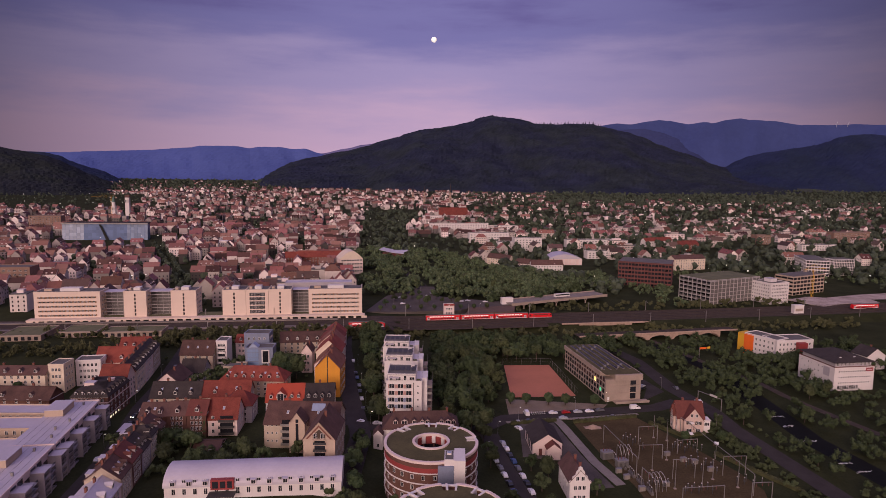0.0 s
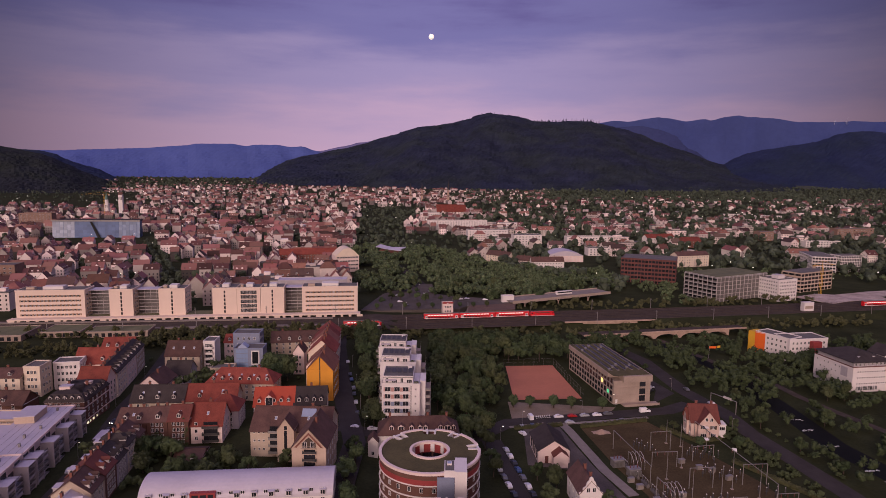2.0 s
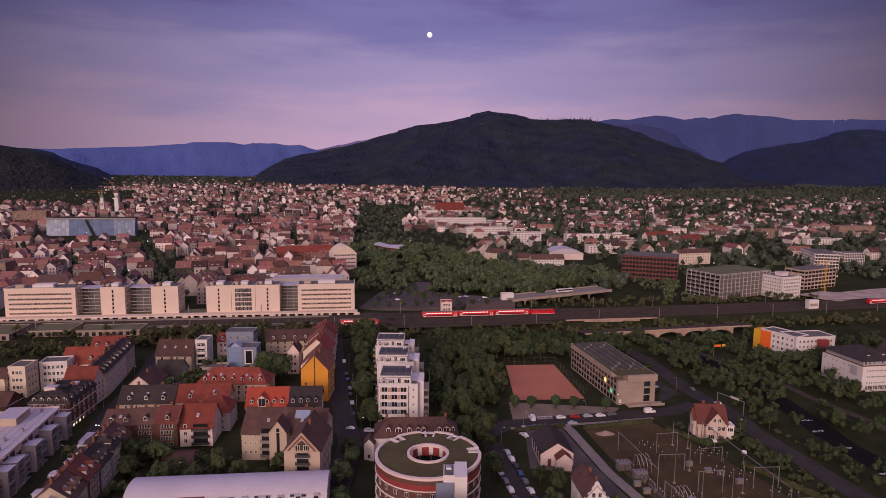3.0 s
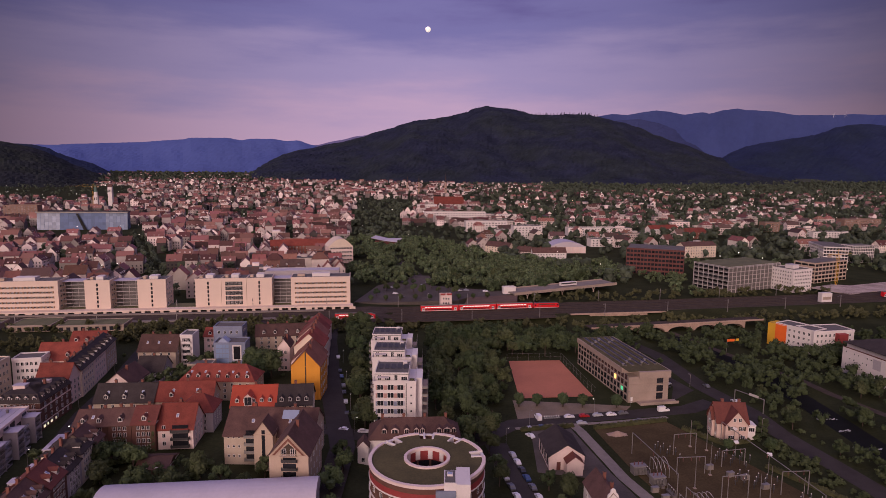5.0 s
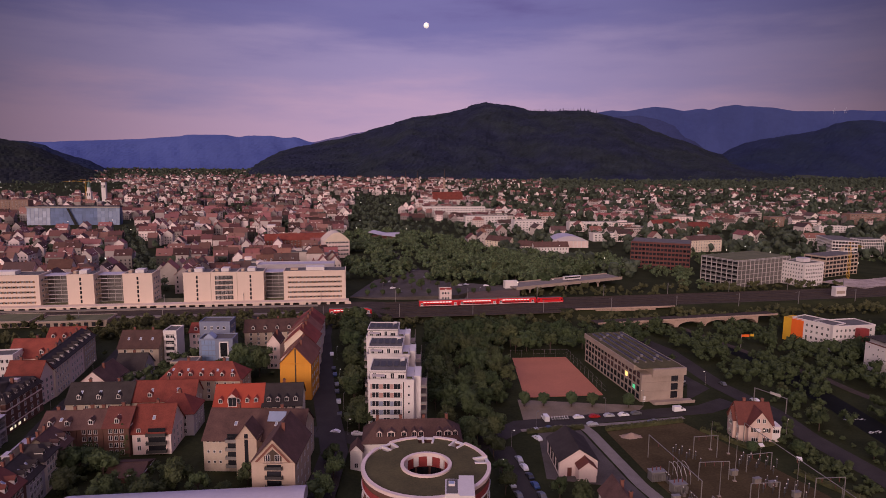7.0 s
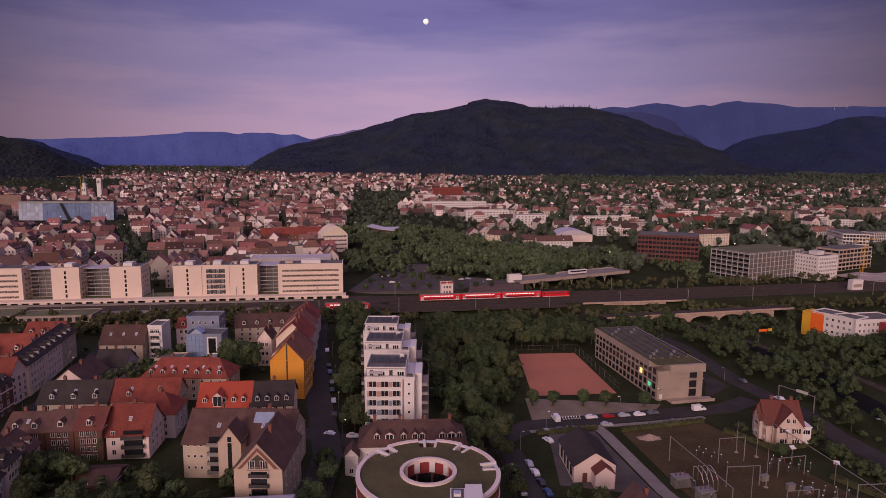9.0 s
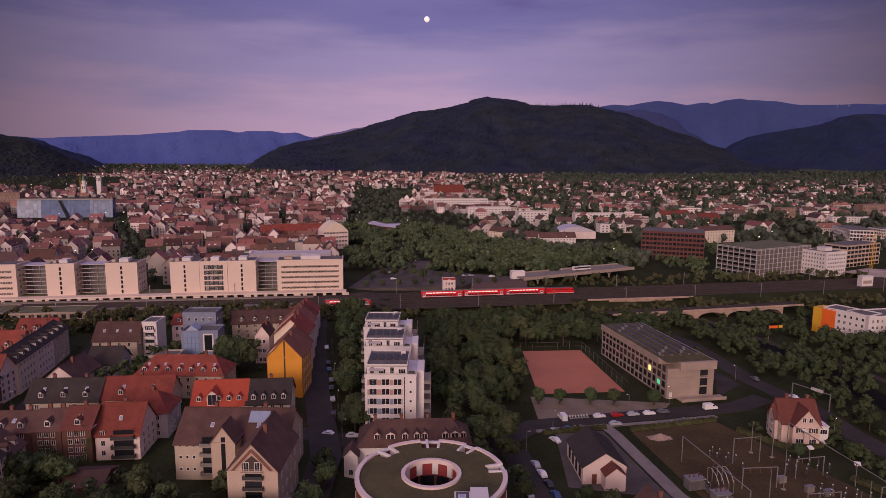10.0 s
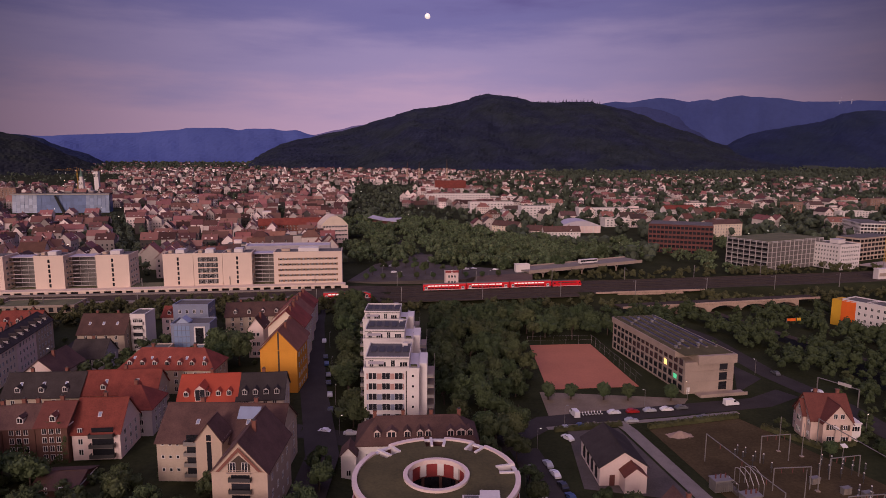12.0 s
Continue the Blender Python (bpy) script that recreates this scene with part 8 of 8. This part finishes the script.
for a in ((75, 277.5, 80.5, 246.5, 8.2), (90, 276.7, 98.7, 278.2, 8.0), (94.3, 245.6, 103.3, 246.8, 8.0), (115.2, 249.3, 124.4, 250.2, 8.0), (90, 223.4, 105.7, 226, 8.0), (116.6, 228.3, 124.3, 229.3, 8.0), (80.2, 238.6, 82.4, 228, 8.0), (112.3, 288, 120, 234, 8.4), (86, 262, 96, 263, 6.2), (104, 268, 113, 270, 6.0)):
    portal(*a, "grey steel portal frame in the substation yard")
ins = None
clusters = ((84, 279, 1.6, -3.2, 5, 2), (103, 271, 2.2, -2.0, 5, 3), (103, 255, 2.6, -1.9, 5, 3), (83, 238, 2.8, -0.6, 4, 2), (95, 234, 2.6, 0.4, 5, 2), (118, 243, 2.4, -2.2, 4, 2))
for x0, y0, dx, dy, n1, n2 in clusters:
    for i in range(n1):
        for j in range(n2):
            x, y = x0 + dx * i + j * 1.9, y0 + dy * i * 0.6 + j * 2.6 + (i % 2) * 0.5
            if (i * 5 + j * 3) % 8 == 7:
                continue
            if ins is None:
                ins = thing("insulator_post", pose(x, y, 0), "thin steel post with a dark ceramic insulator and pale cap", "insulator", "insulator posts")
                part("post", Form().box(-0.09, -0.09, -0.2, 0.09, 0.09, 1.6).box(-0.3, -0.3, 1.5, 0.3, 0.3, 1.6), DARKSTEEL, ins)
                g = Form()
                for k in range(5):
                    g.rod((0, 0, 1.6 + k * 0.26), (0, 0, 1.82 + k * 0.26), 0.26, r2=0.12, sides=8)
                part("insulator", g, DARKSTEEL, ins)
                part("cap", Form().rod((0, 0, 2.88), (0, 0, 3.10), 0.17, sides=8), FRAME, ins)
            else:
                copy_thing(ins, pose(x, y, 0, 0, 0, 13 * i))
for k, (x, y, r) in enumerate(((74.6, 250, 12), (76.4, 245, 12), (79.6, 236, 10), (104, 261, 14), (99, 266, 14), (108, 259, 14), (112, 253, 14), (90, 240, 8))):
    root = thing("switch_cabinet", pose(x, y, 0, 0, 0, r), "grey steel switch cabinet in the substation yard", "cabinet", "switch cabinets")
    part("body", Form().box(-1.2, -0.6, -0.1, 1.2, 0.6, 1.7).box(-1.3, -0.7, 1.7, 1.3, 0.7, 1.82), STEEL, root)
    for u in (-0.6, 0.6):
        part("door", Form().box(u - 0.5, -0.64, 0.15, u + 0.5, -0.6, 1.6), PAVING, root)
for x, y in ((72.8, 262.5), (77, 255)):
    root = thing("transformer", pose(x, y, 0, 0, 0, 12), "grey oil transformer with radiators and bent pipes", "transformer")
    part("tank", Form().box(-2.2, -1.4, 0, 2.2, 1.4, 3.0).box(-2.4, -1.6, 3.0, 2.4, 1.6, 3.2), STEEL, root)
    for k in range(8):
        part("radiator_fin", Form().box(-2.0 + k * 0.55, -2.3, 0.5, -1.85 + k * 0.55, -1.4, 2.7), STEEL, root)
    for k in range(3):
        part("bushing", Form().rod((-1.4 + k * 1.4, 0, 3.2), (-1.4 + k * 1.4, 0, 4.4), 0.18, sides=8), BROWNPANEL, root)
for k, (x, y) in enumerate(((75.8, 262), (77.6, 254.5), (79.2, 248), (80.6, 241.5), (82.2, 235))):
    root = thing("breaker_bay", pose(x, y, 0, 0, 0, 98), "grey switchgear bay with a row of dark bushings", "switchgear", "switchgear bays")
    part("base", Form().box(-2.6, -0.5, 0, 2.6, 0.5, 0.9).box(-2.4, -0.7, 0.9, 2.4, 0.7, 1.1), DARKCON, root)
    part("frame", Form().box(-2.5, -0.06, 1.1, -2.38, 0.06, 3.0).box(2.38, -0.06, 1.1, 2.5, 0.06, 3.0).box(-2.5, -0.06, 2.9, 2.5, 0.06, 3.0), STEEL, root)
    for u in (-1.6, 0.0, 1.6):
        part("bushing", Form().rod((u, 0, 1.1), (u, 0, 2.7), 0.2, r2=0.1, sides=8).rod((u, 0, 2.7), (u, 0, 2.95), 0.16, sides=8, mat=1), [DARKSTEEL, FRAME], root)
for x, y, t in ((77.6, 262, 10), (83.6, 238, 12)):
    root = thing("busbar_frame", pose(x, y, 0, 0, 0, t), "pale bent busbars on thin steel legs", "busbar")
    for k in range(4):
        u = k * 1.5
        part("busbar", Form().rod((u, -3.2, 3.0), (u, -1.6, 5.0), 0.1).rod((u, -1.6, 5.0), (u + 0.4, 1.4, 5.4), 0.1).rod((u + 0.4, 1.4, 5.4), (u + 0.8, 3.4, 4.6), 0.09), STEELPALE, root)
        for v in (-3.2, 3.4):
            part("leg", Form().box(u - 0.07 + (0.8 if v > 0 else 0), v - 0.07, -0.1, u + 0.07 + (0.8 if v > 0 else 0), v + 0.07, 3.0 if v < 0 else 4.6), STEEL, root)
for x, y, h in ((97.5, 262, 12), (103.6, 240, 12), (88.6, 252.6, 11), (92.6, 238, 12), (110, 246, 11.5), (117, 240, 11), (99, 284, 10.5), (104, 281, 10)):
    root = thing("lightning_mast", pose(x, y, 0), "slim grey lightning mast in the substation yard", "mast", "lightning masts")
    part("pole", Form().rod((0, 0, -0.3), (0, 0, h), 0.16, r2=0.06, sides=6), STEEL, root)
    part("foot", Form().box(-0.5, -0.5, -0.2, 0.5, 0.5, 0.25), CONCRETE, root)
for x, y, z, t in ((117.4, 288, 5.4, 30), (113, 277, 5.0, 10), (118.5, 264, 6.6, -20)):
    root = thing("floodlight", pose(x, y, 0, 0, 0, t), "white yard floodlight on a steel post", "floodlight", "floodlights")
    part("post", Form().rod((0, 0, -0.3), (0, 0, z), 0.09, sides=6), STEEL, root)
    part("lamp_head", Form().slab((-0.8, -0.7, z + 0.2), (0.8, -0.7, z + 0.2), (0.8, 0.5, z + 0.7), (-0.8, 0.5, z + 0.7), 0.25), FRAME, root, "white lamp head")
SAND = material("pale_sand", (0.33, 0.23, 0.17), 0.95, 0.2, 0.5, 4.0, 0.3)
g = grid_form([-4 + 0.5 * i for i in range(17)], [-2.4 + 0.4 * i for i in range(13)], lambda x, y: max(-0.1, 1.5 * math.exp(-(x / 2.6) ** 2 - (y / 1.4) ** 2) + 0.25 * noise.noise((x, y, 3)) - 0.12))
tagged(part("sand_heap", g, SAND, None, at=pose(74, 294, 0.05, 0, 0, 10)), "low heap of pale sand in the yard", "sand heap")
for a in ([(66, 299), (98, 308)], [(36, 296), (58, 301)], [(102, 300), (113, 285)], [(113, 285), (124, 289)], [(120, 268), (140, 236)]):
    x0, y0 = a[0]
    L = math.hypot(a[1][0] - x0, a[1][1] - y0)
    q2 = np.random.RandomState(int(x0))
    g = Form()
    for k in range(int(L * 45)):
        p = np.array((q2.uniform(0, L), q2.uniform(-0.9, 0.9), q2.uniform(0.1, 1.5)))
        u, w = q2.normal(size=3) * 0.2, q2.normal(size=3) * 0.2
        n = len(g.v)
        g.v += [tuple(p - u), tuple(p - w), tuple(p + u), tuple(p + w)]
        g.f.append((n, n + 1, n + 2, n + 3))
        g.m.append(0)
    g.box(0, -0.7, 0, L, 0.7, 1.2)
    tagged(part("hedge", g, SHRUB, None, at=pose(x0, y0, 0, 0, 0, math.degrees(math.atan2(a[1][1] - y0, a[1][0] - x0)))), "clipped dark green hedge along the street", "hedge")
root = thing("sign_gantry", pose(136, 329, 0, 0, 0, -60), "steel gantry with a pale sign board over the road", "sign gantry")
part("post", Form().box(-0.15, -0.15, 0, 0.15, 0.15, 6.6), STEEL, root)
part("post", Form().box(13.85, -0.15, 0, 14.15, 0.15, 6.6), STEEL, root)
part("beam", Form().rod((0, 0, 6.5), (14, 0, 6.5), 0.16), STEEL, root)
part("board", Form().box(7, -0.2, 6.2, 11.4, -0.05, 7.3), STEELPALE, root)
root = thing("road_sign", pose(168, 410, 0, 0, 0, 8), "orange lit road sign on a grey post", "sign")
part("post", Form().box(-0.12, -0.12, 0, 0.12, 0.12, 7.5), STEEL, root)
part("board", Form().box(0, -0.15, 6, 4.6, 0.0, 7.4), ORANGE, root)
part("board", Form().box(5.2, -0.15, 6.2, 7.2, 0.0, 7.6), YELLOWP, root)


# ---- cars and lamps ----
def car(paint, van=False):
    root = thing("van" if van else "car", pose(0, 0, 0), ("white" if van else paint.name.split("_")[-1]) + (" delivery van parked at the kerb" if van else " parked car beside the road"), "van" if van else "car", "parked cars")
    L, W, h = (5.3, 1.95, 2.3) if van else (4.4, 1.75, 1.45)
    if van:
        prof = [(-L / 2, 0.35), (-L / 2, 2.2), (-L / 2 + 0.2, h), (L / 2 - 1.9, h), (L / 2 - 0.9, 1.3), (L / 2, 1.0), (L / 2, 0.35)]
    else:
        prof = [(-L / 2, 0.3), (-L / 2 + 0.02, 0.85), (-L / 2 + 0.5, 0.95), (-L / 2 + 1.0, h), (L / 2 - 2.0, h), (L / 2 - 1.2, 0.95), (L / 2 - 0.1, 0.78), (L / 2, 0.3)]
    k, g = len(prof), Form()
    for y, s in ((-W / 2, 0.98), (-W / 2 + 0.1, 1.0), (W / 2 - 0.1, 1.0), (W / 2, 0.98)):
        g.v += [(x * s, y * (1 if z < 1.0 else 0.88), z) for x, z in prof]
    for e in range(3):
        g.f += [(e * k + i, (e + 1) * k + i, (e + 1) * k + (i + 1) % k, e * k + (i + 1) % k) for i in range(k)]
    g.f += [tuple(range(k)), tuple(range(3 * k, 4 * k))[::-1]]
    g.m = [0] * len(g.f)
    part("body", g, paint, root)
    gl = Form()
    if van:
        gl.box(L / 2 - 2.2, -W / 2 * 0.93, 1.35, L / 2 - 1.3, W / 2 * 0.93, 1.95).slab((L / 2 - 1.0, -0.75, 1.38), (L / 2 - 1.0, 0.75, 1.38), (L / 2 - 1.75, 0.7, 2.2), (L / 2 - 1.75, -0.7, 2.2), 0.03)
    else:
        gl.box(-L / 2 + 1.1, -W / 2 * 0.93, 0.98, L / 2 - 1.75, W / 2 * 0.93, 1.36)
    part("glazing", gl, GLASS, root)
    wheel = Form().rod((0, -0.1, 0), (0, 0.1, 0), 0.32, sides=10).mesh("wheel", [RUBBER])
    for x in (-L * 0.3, L * 0.31):
        for y in (-W / 2 + 0.08, W / 2 - 0.08):
            part("wheel", wheel, None, root, at=pose(x, y, 0.32))
    return root


CARS = [car(p) for p in CAR_PAINTS]
VAN = car(CAR_PAINTS[0], True)


def park(kind, x, y, rot):
    m = pose(x, y, ground_z(x, y) + 0.06, 0, 0, rot)
    if kind.name not in first:
        first.add(kind.name)
        kind.matrix_basis = m
    else:
        copy_thing(kind, m)


park(VAN, 100.5, 318.4, 12)
park(VAN, 44.6, 308.2, 100)
scooter = thing("motor_scooter", pose(47.4, 308.4, 0.08, 0, 0, 96), "pale motor scooter parked at the kerb", "scooter", "parked scooters")
part("body", Form().prism([(-0.85, -0.16), (0.2, -0.2), (0.8, -0.08), (0.8, 0.08), (0.2, 0.2), (-0.85, 0.16)], 0.3, 0.62).box(-0.8, -0.15, 0.62, 0.05, 0.15, 0.82, 1).slab((0.5, -0.22, 0.6), (0.5, 0.22, 0.6), (0.75, 0.2, 1.1), (0.75, -0.2, 1.1), 0.06), [CAR_PAINTS[0], RUBBER], scooter)
part("handlebar", Form().rod((0.66, -0.34, 1.05), (0.66, 0.34, 1.05), 0.04).rod((0.78, 0, 0.4), (0.64, 0, 1.05), 0.05), DARKSTEEL, scooter)
for u in (-0.6, 0.78):
    part("wheel", Form().rod((u, -0.07, 0.24), (u, 0.07, 0.24), 0.24, sides=10), RUBBER, scooter)
for k in range(1, 7):
    copy_thing(scooter, pose(47.4 + k * 1.05, 308.4 + k * 0.2, 0.08, 0, 0, 96 + (k * 37) % 11))
for x, y, r, c in ((58, 310, 10, 0), (64.5, 311, 12, 4), (70.5, 312, 12, 1), (76.5, 313, 12, 0), (82, 314.6, 12, 5), (62, 303.6, 8, 1), (86, 306.4, 192, 5), (40, 297.4, 20, 1), (45, 299, 14, 3), (39, 290.5, 120, 0), (30.5, 274, 104, 1), (31.6, 268.5, 104, 0), (32.6, 262.6, 104, 2), (33.6, 257, 104, 3), (34.8, 251, 104, 5), (36, 244.5, 104, 0), (37, 239, 104, 2), (38, 232.5, 104, 0),):
    park(CARS[c], x, y, r)
for x, y, r, c in ((25, 264, 104, 2), (26.4, 257.5, 104, 1), (27.8, 251, 104, 5), (29, 245, 104, 0), (30.4, 238.5, 104, 2), (31.6, 232, 104, 3), (39.6, 224, 100, 1), (32.8, 225, 100, 5), (-26, 287, 4, 0), (-33.6, 284.6, 170, 0), (-34.5, 300, 100, 2), (-37, 312, 102, 1), (-39.4, 322, 102, 2), (-41, 330, 102, 5), (-44, 342, 102, 3), (-46, 350, 102, 2), (-51, 372, 102, 0), (112, 347, 40, 2), (114, 352, 40, 1), (112, 358, 40, 0),):
    park(CARS[c], x, y, r)
for x, y, r, c in ((110, 365, 42, 2), (108.6, 371, 42, 5), (107, 377, 42, 1), (-136.4, 290, 104, 0), (-137.6, 300, 104, 1), (-142.4, 330, 100, 2), (-150, 355, 104, 5), (-130.8, 256, 100, 2), (-128.4, 240, 99, 1), (132, 350, 96, 5), (137, 330, 110, 0), (30, 552, 20, 0), (22, 549, 20, 0), (40, 566, 22, 1), (-8, 556, 30, 2), (-20, 530, 8, 0), (-12, 531, 8, 5), (-34, 528, 8, 1),):
    park(CARS[c], x, y, r)
for x, y, r, c in ((-36, 541, 30, 0), (15, 555, 12, 0), (20.5, 557, 12, 1), (-17, 575, 95, 0), (-13.5, 588, 100, 5), (-40, 566, 20, 1), (-30, 528, 10, 5), (4, 540, 14, 1), (36, 554, 14, 0)):
    copy_thing(CARS[c], pose(x, y, 4.6, 0, 0, r))
root = thing("bus", pose(106, 571, 7.3, 0, 0, 26), "pale long bus crossing the road bridge", "bus")
part("body", Form().box(-8, -1.25, 0.4, 8, 1.25, 3.2), WHITE, root)
part("window_band", Form().box(-7.6, -1.3, 1.6, 7.6, -1.2, 2.7), GLASS, root)
for u in (-5.5, 5.5):
    part("wheel", Form().rod((u, -1.3, 0.45), (u, 1.3, 0.45), 0.48, sides=10), RUBBER, root)
LAMPGLOW = glowing("lamp_glow", (1.0, 0.9, 0.75), 4.0)
lamp = thing("street_lamp", pose(-29, 285, ground_z(-29, 285)), "slim grey street lamp with a lit head", "street lamp", "street lamps")
part("pole", Form().rod((0, 0, -0.2), (0, 0, 6.2), 0.08, r2=0.05, sides=6).rod((0, 0, 6.2), (0.7, 0, 6.4), 0.04), STEEL, lamp)
part("head", Form().box(0.5, -0.16, 6.34, 1.2, 0.16, 6.5), STEEL, lamp)
part("light", Form().box(0.55, -0.12, 6.28, 1.1, 0.12, 6.34), LAMPGLOW, lamp)
for x, y, r in ((-34, 306, 90), (-40, 332, 90), (-47, 364, 90), (70, 316, 200), (88, 325, 200), (40, 301, 20), (29, 284, 0), (23, 262, 0), (124, 350, 180), (118, 286, 40), (132, 296, 40), (-30, 520, 0), (-10, 526, 0), (8, 545, 0), (20, 562, 0), (-44, 540, 0), (30, 536, 0), (-36, 560, 0), (-24, 600, 0), (-144.4, 300, 0), (-151, 340, 0), (-131.5, 250, 0), (60, 556, 0), (90, 572, 0), (120, 590, 0)):
    copy_thing(lamp, pose(x, y, ground_z(x, y), 0, 0, r))

for x, y in ((-131.4, 266), (-133.6, 274), (-136, 283)):
    c = copy_thing(CARS[2], pose(x, y, ground_z(x, y) + 0.06, 0, 0, -97))
    for k in (-0.6, 0.6):
        part("headlight", Form().box(2.0, k - 0.16, 0.6, 2.25, k + 0.16, 0.85), LAMPGLOW, c, "lit headlight")

# lamps of the distant streets, too many to count
q = np.random.RandomState(21)
g = Form()
for i in range(330):
    y = 600 + 1900 * q.rand()
    x = q.uniform(-0.72 * y, 0.72 * y)
    if in_park(x, y) and q.rand() < 0.6:
        continue
    z, e = ground_z(x, y) + q.uniform(6, 10), 0.16 + 0.00022 * y * q.uniform(0.5, 1.2)
    g.box(x - e, y - e, z - e, x + e, y + e, z + e)
tagged(part("street_lights", g, glowing("lamp_glow", (1.0, 0.93, 0.84), 2.2)), "countless small white street lights of the town", "street lights", kind="stuff")
